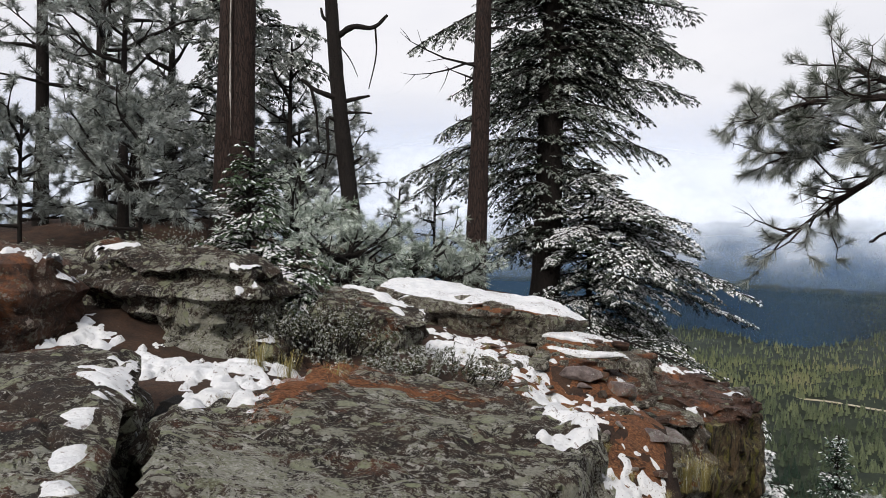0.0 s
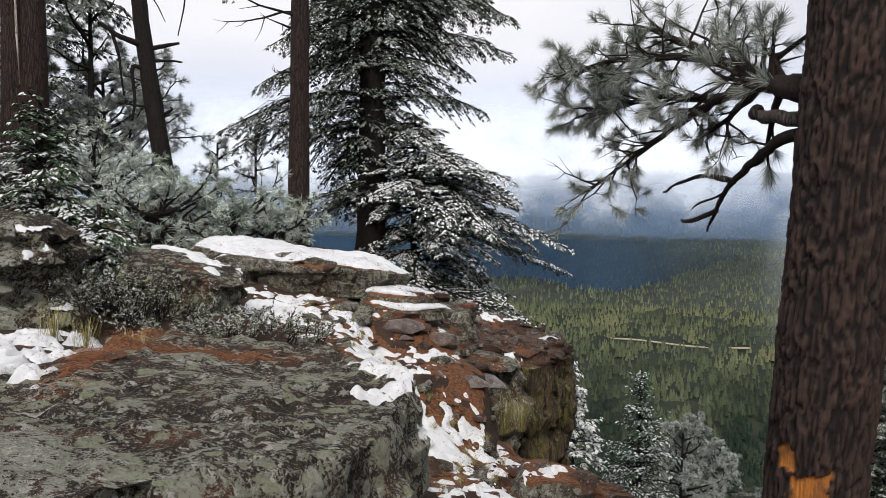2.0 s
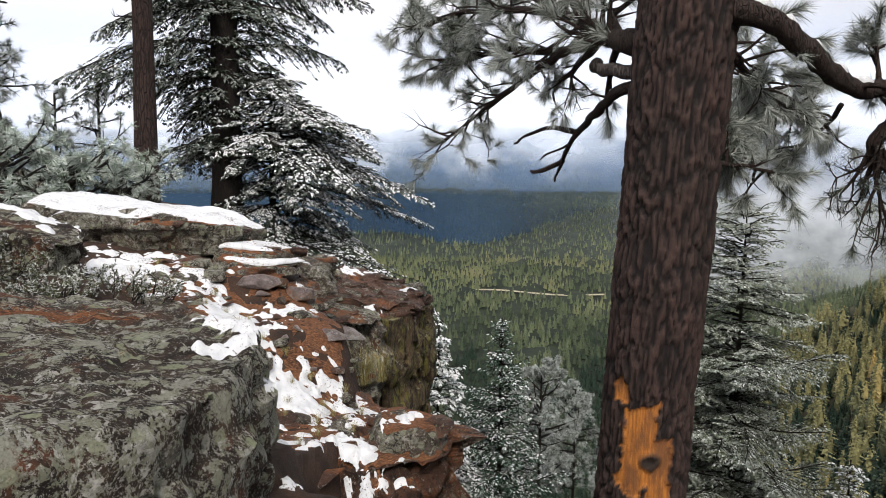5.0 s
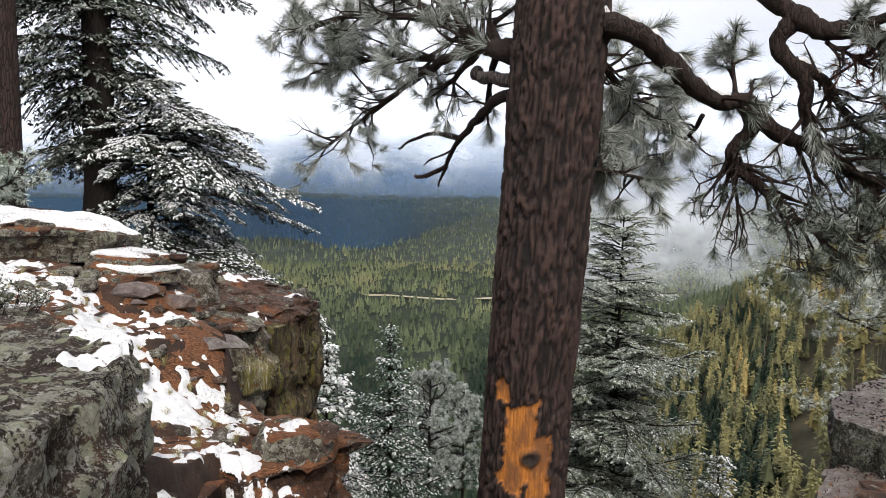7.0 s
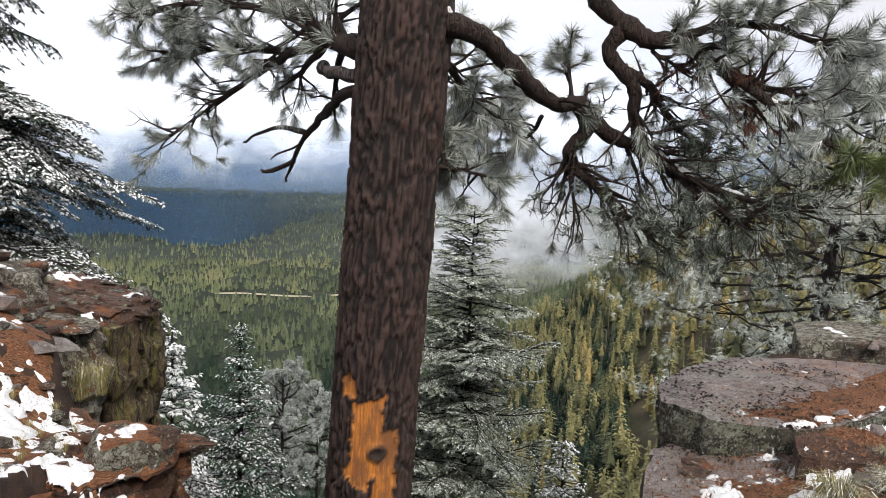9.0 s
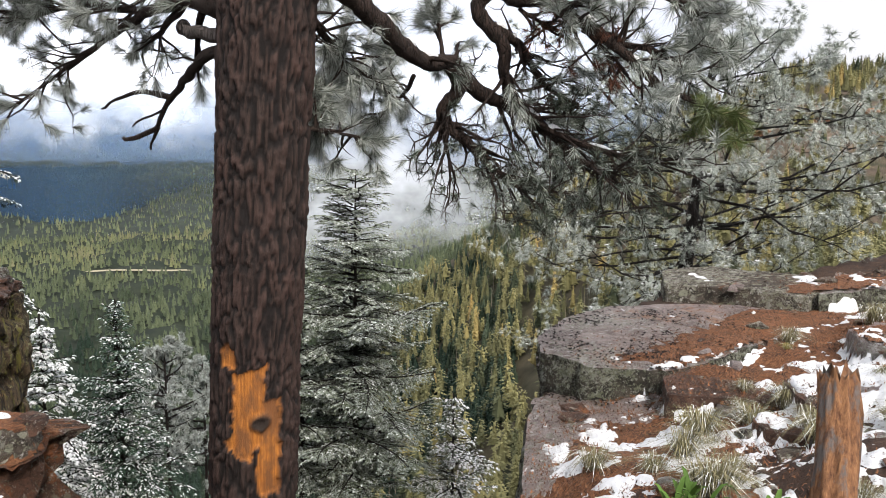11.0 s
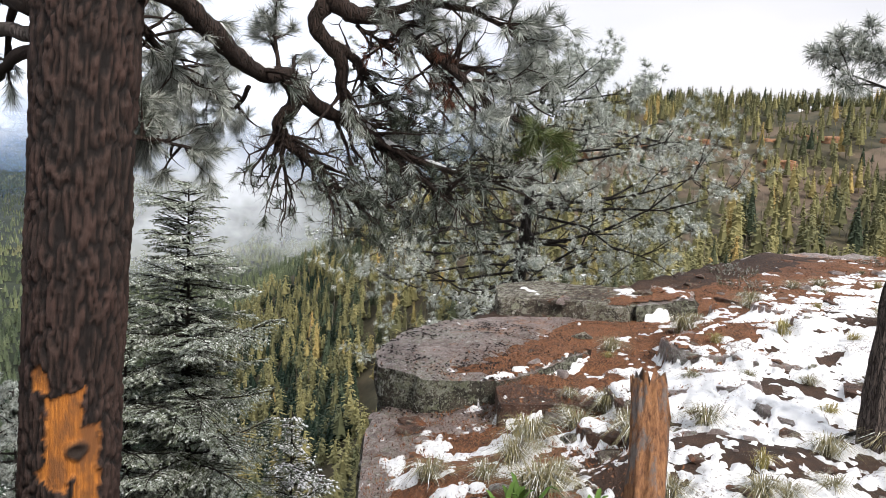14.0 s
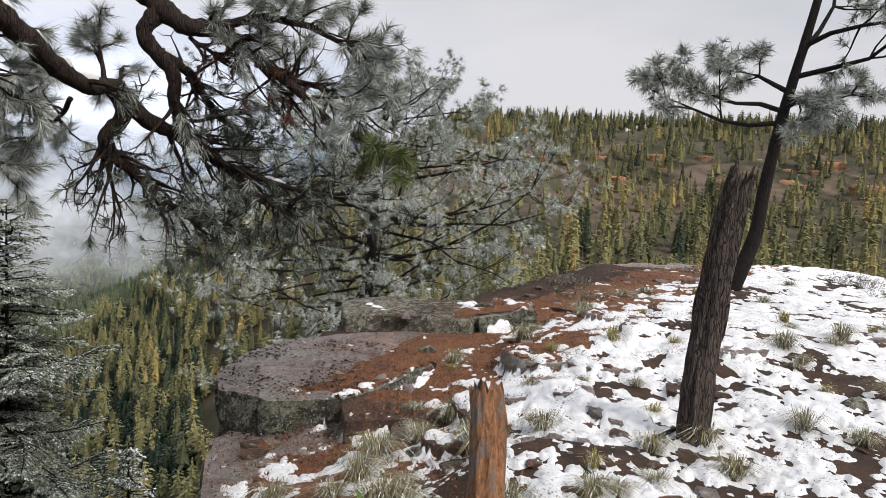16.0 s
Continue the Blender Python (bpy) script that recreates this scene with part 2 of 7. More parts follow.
def snow_material():
    m, N, L, P = nodes_of("fresh_snow")
    v = position(N)
    mid, fine = tex_noise(N, L, v, 14, 5, 0.6), tex_noise(N, L, v, 140, 4, 0.7)
    c = mix(N, L, ramp(N, L, mid, [(0.35, 0), (0.7, 1)]), (0.6, 0.62, 0.65), (0.76, 0.77, 0.78))
    # bits of bark and wet holes
    speck = calc(N, L, "ADD", calc(N, L, "MULTIPLY", tex_noise(N, L, v, 55, 5, 0.7), 0.7), calc(N, L, "MULTIPLY", tex_noise(N, L, v, 3, 4, 0.6), 0.4))
    c = mix(N, L, ramp(N, L, speck, [(0.61, 0), (0.67, 0.85)]), c, (0.09, 0.055, 0.035))
    L.new(c, P.inputs["Base Color"])
    P.inputs["Roughness"].default_value = 0.6
    P.inputs["Subsurface Weight"].default_value = 0.0
    bump(N, L, P, calc(N, L, "ADD", mid, calc(N, L, "MULTIPLY", fine, 0.5)), 0.9, 0.03)
    return m


def bark_material(name, ridge, furrow, tint, scale=1.0):
    m, N, L, P = nodes_of(name)
    v = N.new("ShaderNodeTexCoord").outputs["Object"]
    w = N.new("ShaderNodeVectorMath")
    w.operation = "MULTIPLY_ADD"
    wn_ = N.new("ShaderNodeTexNoise")
    wn_.inputs["Scale"].default_value, wn_.inputs["Detail"].default_value = 5.0 * scale, 4.0
    L.new(v, wn_.inputs["Vector"])
    L.new(wn_.outputs["Color"], w.inputs[0])
    w.inputs[1].default_value = (0.05 / scale, 0.05 / scale, 0.14 / scale)
    L.new(v, w.inputs[2])
    plates = tex_voronoi(N, L, stretched(N, L, w.outputs[0], 30 * scale, 30 * scale, 4.2 * scale), 1.0, "Distance", "DISTANCE_TO_EDGE")
    flake = tex_noise(N, L, stretched(N, L, v, 60 * scale, 60 * scale, 16 * scale), 1.0, 6, 0.7)
    fine = tex_noise(N, L, v, 130 * scale, 4, 0.7)
    edge = ramp(N, L, plates, [(0.0, 0.25), (0.12, 1)])
    c = mix(N, L, ramp(N, L, flake, [(0.35, 0), (0.68, 1)]), ridge, tint)
    c = mix(N, L, edge, furrow, c)
    c = mix(N, L, ramp(N, L, fine, [(0.3, 0.5), (0.6, 0)]), c, furrow)
    L.new(c, P.inputs["Base Color"])
    P.inputs["Roughness"].default_value = 0.85
    bump(N, L, P, calc(N, L, "ADD", calc(N, L, "MULTIPLY", edge, 1.0), calc(N, L, "MULTIPLY", flake, 0.6)), 1.0, 0.02)
    return m


M_LITTER = litter_material()
M_GROUND = ground_material()
M_SNOW = snow_material()
M_BARK_RED = bark_material("reddish_pine_bark", (0.022, 0.0145, 0.012), (0.004, 0.003, 0.003), (0.052, 0.031, 0.025), 1.1)
M_BARK_DARK = bark_material("dark_wet_bark", (0.011, 0.009, 0.008), (0.004, 0.003, 0.003), (0.022, 0.017, 0.014), 1.6)
M_BARK_LIMB = bark_material("brown_limb_bark", (0.026, 0.018, 0.015), (0.006, 0.005, 0.004), (0.06, 0.038, 0.03), 2.2)
M_BARK_GREY = bark_material("weathered_grey_bark", (0.085, 0.072, 0.066), (0.02, 0.016, 0.014), (0.15, 0.125, 0.115), 1.3)


def needle_material(name, green, frost, at, width=0.35, rough=0.6, brown=None, each=0.6, patch=1.6):
    """Needles: each one its own shade between bare green and hoar frost, more frost in some places than in others."""
    m, N, L, P = nodes_of(name)
    g = N.new("ShaderNodeNewGeometry")
    r = g.outputs["Random Per Island"]
    big = tex_noise(N, L, g.outputs["Position"], patch, 3, 0.6)
    f = calc(N, L, "ADD", calc(N, L, "MULTIPLY", r, each), calc(N, L, "MULTIPLY", big, 1.4 - each))
    dark = mix(N, L, r, green, (green[0] * 1.8, green[1] * 1.7, green[2] * 1.5))
    if brown:
        dark = mix(N, L, ramp(N, L, r, [(0.86, 0), (0.9, 1)]), dark, brown)
    L.new(mix(N, L, ramp(N, L, f, [(at - width / 2, 0), (at + width / 2, 1)]), dark, frost), P.inputs["Base Color"])
    P.inputs["Roughness"].default_value = rough
    P.inputs["Specular IOR Level"].default_value = 0.12
    return m


M_NEEDLE = needle_material("frosted_pine_needles", (0.03, 0.042, 0.027), (0.5, 0.53, 0.5), 0.7, 0.5)
M_NEEDLE_GREEN = needle_material("green_pine_needles", (0.055, 0.075, 0.025), (0.22, 0.25, 0.18), 0.95, 0.3, brown=(0.16, 0.07, 0.02))
M_NEEDLE_PALE = needle_material("rimed_pine_needles", (0.04, 0.05, 0.04), (0.38, 0.415, 0.4), 0.62, 0.5)
M_FIR = needle_material("fir_needles", (0.012, 0.019, 0.012), (0.34, 0.37, 0.35), 0.84, 0.4, each=0.16, patch=4.0)
M_RIME = needle_material("hoar_frost", (0.13, 0.15, 0.135), (0.5, 0.53, 0.52), 0.8, 0.7, each=0.7)
M_FIR_SAPLING = needle_material("green_fir_needles", (0.03, 0.05, 0.028), (0.4, 0.45, 0.4), 0.95, 0.3, each=0.3, patch=6.0)
M_FIR_BLUE = needle_material("blue_green_fir_needles", (0.02, 0.034, 0.024), (0.5, 0.54, 0.53), 0.66, 0.3, each=0.16, patch=5.0)
M_FIR_OLIVE = needle_material("olive_fir_needles", (0.045, 0.058, 0.032), (0.29, 0.32, 0.29), 0.72, 0.45, each=0.35, patch=4.0)


def forest_material(name, low, high, gold):
    """Trees of a far wood, each with a tint of its own."""
    m, N, L, P = nodes_of(name)
    a = N.new("ShaderNodeAttribute")
    a.attribute_name = "tint"
    t = a.outputs["Fac"]
    r = N.new("ShaderNodeNewGeometry").outputs["Random Per Island"]
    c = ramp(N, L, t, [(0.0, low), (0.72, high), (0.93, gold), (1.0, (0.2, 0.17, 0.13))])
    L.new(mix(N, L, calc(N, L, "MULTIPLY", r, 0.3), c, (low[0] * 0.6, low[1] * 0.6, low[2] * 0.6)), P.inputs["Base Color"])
    P.inputs["Roughness"].default_value = 0.85
    return m


M_WOODS = forest_material("canyon_side_conifers", (0.03, 0.042, 0.024), (0.235, 0.215, 0.092), (0.31, 0.225, 0.08))
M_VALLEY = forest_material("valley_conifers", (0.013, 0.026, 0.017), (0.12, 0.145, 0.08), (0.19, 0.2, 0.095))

# ---- mesh tools ----
class Geo:
    """Gathers vertices and faces for one mesh."""

    def __init__(self):
        self.v, self.f = [], []

    def add(self, verts, faces):
        k = len(self.v)
        self.v.extend(tuple(p) for p in verts)
        self.f.extend(tuple(i + k for i in q) for q in faces)

    def tube(self, pts, radii, sides=8, rough=0.0, freq=4.0, cap=True):
        pts = [Vector(p) for p in pts]
        n = len(pts)
        ref = Vector((0.31, 0.87, 0.38))
        verts, faces = [], []
        for i, p in enumerate(pts):
            d = (pts[min(i + 1, n - 1)] - pts[max(i - 1, 0)]).normalized()
            a = d.cross(ref).normalized()
            b = d.cross(a)
            for j in range(sides):
                t = 2 * math.pi * j / sides
                o = a * math.cos(t) + b * math.sin(t)
                r = radii[i]
                if rough:
                    r *= 1 + rough * noise.noise((p + o * r) * freq)
                verts.append(p + o * r)
        for i in range(n - 1):
            for j in range(sides):
                k = (j + 1) % sides
                faces.append((i * sides + j, i * sides + k, (i + 1) * sides + k, (i + 1) * sides + j))
        if cap:
            faces.append(tuple(range(sides - 1, -1, -1)))
            faces.append(tuple((n - 1) * sides + j for j in range(sides)))
        self.add(verts, faces)


def mesh_of(name, geo, material, smooth=True, crease=0):
    me = bpy.data.meshes.new(name)
    me.from_pydata(geo.v, [], geo.f)
    if smooth:
        me.polygons.foreach_set("use_smooth", [True] * len(me.polygons))
    if crease:
        me.set_sharp_from_angle(angle=radians(crease))
    me.materials.append(material)
    me.update()
    return me


def part(name, geo, material, parent=None, label="", smooth=True, crease=0):
    ob = new(name, mesh_of(name, geo, material, smooth, crease))
    if parent is not None:
        ob.parent = parent
    if label:
        ob["label"] = label
    return ob


def base_at(name, x, y, z):
    ob = new(name)
    ob.empty_display_size = 0.1
    ob.location = (x, y, z)
    return ob


def smoothstep(a, b, x):
    t = min(1.0, max(0.0, (x - a) / (b - a)))
    return t * t * (3 - 2 * t)


def fbm(x, y, z=0.0, octaves=4):
    return noise.fractal((x, y, z), 1.0, 2.0, octaves)


def bent(points, steps=6):
    """A smooth line through the given points (Catmull-Rom)."""
    p = [Vector(q) for q in points]
    p = [2 * p[0] - p[1]] + p + [2 * p[-1] - p[-2]]
    out = []
    for i in range(1, len(p) - 2):
        for s in range(steps):
            t = s / steps
            a, b, c, d = p[i - 1], p[i], p[i + 1], p[i + 2]
            out.append(0.5 * ((2 * b) + (c - a) * t + (2 * a - 5 * b + 4 * c - d) * t * t + (3 * b - a - 3 * c + d) * t ** 3))
    out.append(p[-2])
    return out


def rock_geo(outline, top, bottom, seed=0, n=72, rings=9, layers=9, rough=0.03, strata=0.04, soft=0.05, under=0.0, steps=0.0, crack=0.0, block=0.0):
    """A bedded rock: plan outline, tilted top (z at the middle, slope in x, slope in y), bottom z. strata: how far beds stand
    proud of one another; soft: rounding of the upper edge; under: how far the foot is undercut; steps: relief of bedding on top."""
    g = Geo()
    cx, cy = sum(p[0] for p in outline) / len(outline), sum(p[1] for p in outline) / len(outline)
    ring, m = [], len(outline)
    length = [math.dist(outline[i], outline[(i + 1) % m]) for i in range(m)]
    total = sum(length)
    for i in range(m):
        a, b = outline[i], outline[(i + 1) % m]
        k = max(2, round(n * length[i] / total))
        ring += [(a[0] + (b[0] - a[0]) * s / k, a[1] + (b[1] - a[1]) * s / k) for s in range(k)]
    # round the corners a little
    q = len(ring)
    for _ in range(1):
        ring = [((ring[i - 1][0] + 2 * ring[i][0] + ring[(i + 1) % q][0]) / 4, (ring[i - 1][1] + 2 * ring[i][1] + ring[(i + 1) % q][1]) / 4) for i in range(q)]

    def height(x, y):
        z = top[0] + top[1] * (x - cx) + top[2] * (y - cy)
        z += rough * 1.4 * fbm(x * 1.6 + seed * 7.1, y * 1.6, seed) + rough * 0.6 * fbm(x * 7 + seed, y * 7, seed * 3.3)
        if crack:
            e = noise.voronoi((x * 1.5 + seed + 0.2 * noise.noise((x * 4, y * 4, seed)), y * 1.5 + 0.2 * noise.noise((x * 4, y * 4, seed + 9)), seed * 1.7))[0]
            z -= crack * (1 - smoothstep(0.0, 0.07, e[1] - e[0]))
        if steps:
            s = fbm(x * 1.1 + 3 * seed, y * 1.1, 5.5) * 3
            z += steps * (round(s) * 0.6 + s * 0.15)
        return z

    verts, faces = [], []
    for k in range(layers + 1):
        u = k / layers
        for x, y in ring:
            dx, dy = x - cx, y - cy
            d = math.hypot(dx, dy) or 1.0
            zt = height(x, y) - soft * 0.6
            z = bottom + (zt - bottom) * u
            o = strata * noise.noise((seed * 3.7 + 0.5 * x, 0.5 * y, z * 11 + seed)) + strata * 0.8 * (1 if noise.noise((seed, seed * 2.3, z * 7.0)) > 0 else -0.2)
            o += rough * 2.0 * fbm(x * 3 + seed * 5, y * 3, z * 3, 3) - under * (1 - u) ** 1.5
            if block:
                w = noise.noise_vector((x * 2, y * 2, z * 2)) * 0.15
                o += block * (noise.cell(((x + w.x) * 2.6 + seed, (y + w.y) * 2.6, (z + w.z) * 3.4)) - 0.5)
                e = noise.voronoi((x * 2.2 + seed, y * 2.2, z * 2.6))[0]
                o -= block * 0.7 * (1 - smoothstep(0.0, 0.09, e[1] - e[0]))
            o -= soft * 0.35 * smoothstep(0.82, 1.0, u)
            verts.append((x + dx / d * o, y + dy / d * o, z))
    for k in range(1, rings + 1):
        s = 1 - (k / rings) ** 0.85
        for x, y in ring:
            px, py = cx + (x - cx) * s, cy + (y - cy) * s
            d = math.hypot(x - px, y - py)
            z = height(px, py) - soft * 0.6 * max(0.0, 1 - d / max(soft * 1.5, 0.01)) ** 2
            verts.append((px, py, z))
    for k in range(layers + rings):
        for j in range(q):
            j2 = (j + 1) % q
            faces.append((k * q + j, k * q + j2, (k + 1) * q + j2, (k + 1) * q + j))
    faces.append(tuple(range(q - 1, -1, -1)))
    g.add(verts, faces)
    return g


def blob_geo(r, seed, flat=0.6):
    """A small angular broken stone."""
    g, rng = Geo(), random.Random(seed * 31 + 5)
    bm = bmesh.new()
    for _ in range(15):
        d = Vector((rng.gauss(0, 1), rng.gauss(0, 1), rng.gauss(0, 1))).normalized()
        k = rng.uniform(0.75, 1.1)
        bm.verts.new((d.x * r * k, d.y * r * k * 0.8, max(-0.55, min(0.6, d.z * 1.3)) * r * flat))
    out = bmesh.ops.convex_hull(bm, input=bm.verts[:])
    bmesh.ops.delete(bm, geom=list({v for v in out["geom_interior"] + out["geom_unused"] if isinstance(v, bmesh.types.BMVert)}), context="VERTS")
    bm.verts.index_update()
    g.add([v.co for v in bm.verts], [[v.index for v in f.verts] for f in bm.faces])
    bm.free()
    return g

# ---- tools for trees ----
def tri_mesh(name, T, material, tint=None):
    """A mesh of loose triangles: T is an array (n, 3, 3)."""
    T = np.ascontiguousarray(T, np.float32)
    n = len(T)
    me = bpy.data.meshes.new(name)
    me.vertices.add(3 * n)
    me.loops.add(3 * n)
    me.polygons.add(n)
    me.vertices.foreach_set("co", T.reshape(-1))
    me.loops.foreach_set("vertex_index", np.arange(3 * n, dtype=np.int32))
    me.polygons.foreach_set("loop_start", np.arange(0, 3 * n, 3, dtype=np.int32))
    if tint is not None:
        a = me.attributes.new("tint", "FLOAT", "POINT")
        a.data.foreach_set("value", np.ascontiguousarray(tint, np.float32))
    me.materials.append(material)
    me.update(calc_edges=True)
    return me


def tri_part(name, T, material, parent=None, label="", tint=None):
    ob = new(name, tri_mesh(name, T, material, tint))
    if parent is not None:
        ob.parent = parent
    if label:
        ob["label"] = label
    return ob


def unit(V):
    return V / np.maximum(np.linalg.norm(V, axis=-1, keepdims=True), 1e-9)


def needles(P, D, count, length, width, spread, rng, droop=0.15, back=0.25):
    """Thin needles that stand round each point P along its twig's direction D."""
    P, D = np.asarray(P, float), unit(np.asarray(D, float))
    n = len(P)
    U = unit(np.cross(D, rng.normal(size=(n, 3))))
    V = np.cross(D, U)
    th = spread * np.sqrt(rng.uniform(0.03, 1, (n, count, 1)))
    ph = rng.uniform(0, 2 * np.pi, (n, count, 1))
    d = D[:, None] * np.cos(th) + (U[:, None] * np.cos(ph) + V[:, None] * np.sin(ph)) * np.sin(th)
    ln = length * rng.uniform(0.65, 1.08, (n, count, 1))
    base = P[:, None] - D[:, None] * rng.uniform(0, back, (n, count, 1)) * length
    tip = base + d * ln
    tip[..., 2] -= droop * ln[..., 0]
    side = unit(np.cross(d, rng.normal(size=(n, count, 3)))) * width * 0.5
    return np.stack([base - side, base + side, tip], 2).reshape(-1, 3, 3)


def flakes(P, size, rng):
    """Small pads of snow lying on the points P, nearly level."""
    P = np.asarray(P, float)
    n = len(P)
    a = rng.uniform(0, 2 * np.pi, n)
    k = []
    for j in range(3):
        t = a + j * 2.1 + rng.uniform(-0.3, 0.3, n)
        r = size * rng.uniform(0.5, 1.2, n)
        k.append(P + np.stack([r * np.cos(t), r * np.sin(t), rng.uniform(-0.35, 0.15, n) * r], 1))
    return np.stack(k, 1)


def grow(g, start, d, length, radius, depth, rng, tips, wander=0.35, lift=0.05, kids=4, sides=6, first=0.25, shrink=0.6):
    """A limb that wanders, forks and ends in tips (place, direction)."""
    p, d = Vector(start), Vector(d).normalized()
    k = 4 if depth > 0 else 2
    pts, rad = [p.copy()], [radius]
    for i in range(k):
        d = (d + Vector(rng.normal(0, wander, 3)) * 0.5 + Vector((0, 0, lift))).normalized()
        p = p + d * length / k
        pts.append(p.copy())
        rad.append(radius * (1 - 0.75 * (i + 1) / k))
        if depth > 0 and (i + 1) / k >= first:
            for _ in range(kids if i == k - 1 else max(1, kids // 2)):
                side = (d + Vector(rng.normal(0, 0.75, 3))).normalized()
                grow(g, p, side, length * shrink * rng.uniform(0.6, 1.1) * (1 - 0.4 * i / k), radius * 0.5 * (1 - 0.5 * i / k), depth - 1, rng, tips, wander, lift, kids, max(3, sides - 2), first, shrink)
        elif depth == 0 and i >= 0:
            tips.append((p.copy(), d.copy()))
    g.tube(pts, rad, sides, cap=False)


def fingers(P, D, length, width, rng, tilt=0.5, cap=False):
    """Flat ragged sprigs of fir needles with a raised ridge: vertices (n, k, 3) and the faces of one sprig."""
    n = len(P)
    up = np.array([0, 0, 1.0]) + rng.normal(0, tilt, (n, 3))
    S = unit(np.cross(D, up))
    N = np.cross(S, D)
    if cap:
        F = [(.05, .18, 0), (.3, .48, .05), (.75, .4, .05), (.98, .0, 0), (.75, -.4, .05), (.3, -.48, .05), (.05, -.18, 0), (.5, 0, .5)]
    else:
        F = [(0, 0, .1), (.45, .5, 0), (1, 0, .05), (.45, -.5, 0), (.45, 0, .22)]
    k = len(F) - 1
    faces = [(i, k, (i + 1) % k) for i in range(k)]
    l, w = length[:, None, None], width[:, None, None]
    F = np.array(F)
    V = P[:, None] + D[:, None] * (F[:, 0:1] * l) + S[:, None] * (F[:, 1:2] * w) + N[:, None] * (F[:, 2:3] * w)
    return V, np.array(faces)


def many_part(name, V, faces, material, parent=None, label=""):
    """One mesh of many alike small pieces: V holds each piece's vertices."""
    n, k = V.shape[:2]
    I = (faces[None] + (np.arange(n) * k)[:, None, None]).reshape(-1)
    me = bpy.data.meshes.new(name)
    me.vertices.add(n * k)
    me.loops.add(len(I))
    me.polygons.add(len(I) // 3)
    me.vertices.foreach_set("co", np.ascontiguousarray(V, np.float32).reshape(-1))
    me.loops.foreach_set("vertex_index", I.astype(np.int32))
    me.polygons.foreach_set("loop_start", np.arange(0, len(I), 3, dtype=np.int32))
    me.materials.append(material)
    me.update(calc_edges=True)
    ob = new(name, me)
    if parent is not None:
        ob.parent = parent
    if label:
        ob["label"] = label
    return ob


def fir_boughs(height, low, reach, rng, leaf, step=0.3, per=6, rise=0.15, droop=0.4, taper=0.9, env=None, ragged=0.5, seen=99.0, spray=0.11, lean=(0, 0), broad=0.36, hang=0.4):
    """The boughs of a fir: wood, and the places and directions of its sprigs. Each bough is a flat spray that rises a little and hangs."""
    g, P, D = Geo(), [], []
    z, phase = low, rng.uniform(0, 50)
    while z < height * 0.985:
        u = (z - low) / (height - low)
        for k in range(per):
            az = 2 * math.pi * (k + rng.uniform(-0.5, 0.5)) / per + 2.4 * z / step
            e = 1.0 if env is None else env(az, z)
            if z > seen and rng.uniform() < 0.8:
                continue
            thin = noise.noise((1.7 * math.cos(az), 1.7 * math.sin(az), z * 0.9 + phase))
            L = (reach * (1 - u) ** taper + 0.1) * e * rng.uniform(0.8 - 0.4 * ragged, 1.1)
            if thin < -0.1:
                L *= 1 - 0.7 * ragged
            if L < 0.12:
                continue
            o, q = np.array([math.cos(az), math.sin(az), 0.0]), np.array([-math.sin(az), math.cos(az), 0.0])
            a, b, z0 = rise * (1 + 2 * u) * rng.uniform(0.3, 1.6), droop * rng.uniform(0.65, 1.35), z + rng.uniform(-0.5, 0.5) * step
            roll = rng.normal(0, 0.22)
            base = np.array([lean[0] * z0, lean[1] * z0, z0])
            wave = rng.uniform(0, 6.3)

            def at(t):
                t = np.asarray(t, float)[..., None]
                return base + o * L * t + q * L * 0.07 * np.sin(3.5 * t + wave) + np.array([0, 0, L]) * (a * t - b * t * t + 0.025 * np.sin(5 * t + wave))
            ss = np.linspace(0, 1, 6)
            g.tube(at(ss), [0.008 + 0.013 * L * (1 - t) for t in ss], 4, cap=False)
            m = max(3, int(L / spray))
            S = 0.12 + 0.88 * (np.arange(m) + rng.uniform(0, 0.8, m)) / m
            S = np.minimum(S, 1.0)
            C, T = at(S), unit(at(S + 0.03) - at(S - 0.03))
            for c, t, f0 in zip(C, T, S):
                for side in (-1, 1):
                    l = (broad * L * (1 - f0) ** 0.7 * min(1, f0 * 3.2) + 0.8 * leaf[0]) * rng.uniform(0.6, 1.15)
                    w = unit(t * 0.75 + (q + np.array([0, 0, roll])) * side * rng.uniform(0.6, 1.0) + np.array([0, 0, rng.uniform(-hang, 0.15)]))
                    n = max(1, int(l / leaf[2]))
                    f = (np.arange(n) + rng.uniform(0.2, 0.9)) / n
                    pts = c + w * (l * f)[:, None]
                    pts[:, 2] -= 0.6 * hang * l * f * f
                    v = unit(np.cross(w, (0, 0, 1.0)))
                    dn = np.array([0, 0, -0.2]) - 0.35 * np.array([0, 0, 1.0]) * f[:, None]
                    for k2 in (-1, 1):
                        P.append(pts)
                        D.append(unit(w * 0.8 + v * k2 * rng.uniform(0.5, 0.9, (n, 1)) + dn + rng.normal(0, 0.14, (n, 3))))
                    P.append(pts[-1:])
                    D.append(unit(w + dn[-1:]))
                    if l > 0.3:
                        g.tube([c, c + w * l * 0.5, pts[-1]], [0.007, 0.005, 0.002], 3, cap=False)
        z += step * (0.8 + 0.5 * (1 - u)) * rng.uniform(0.8, 1.2)
    return g, np.concatenate(P), np.concatenate(D)


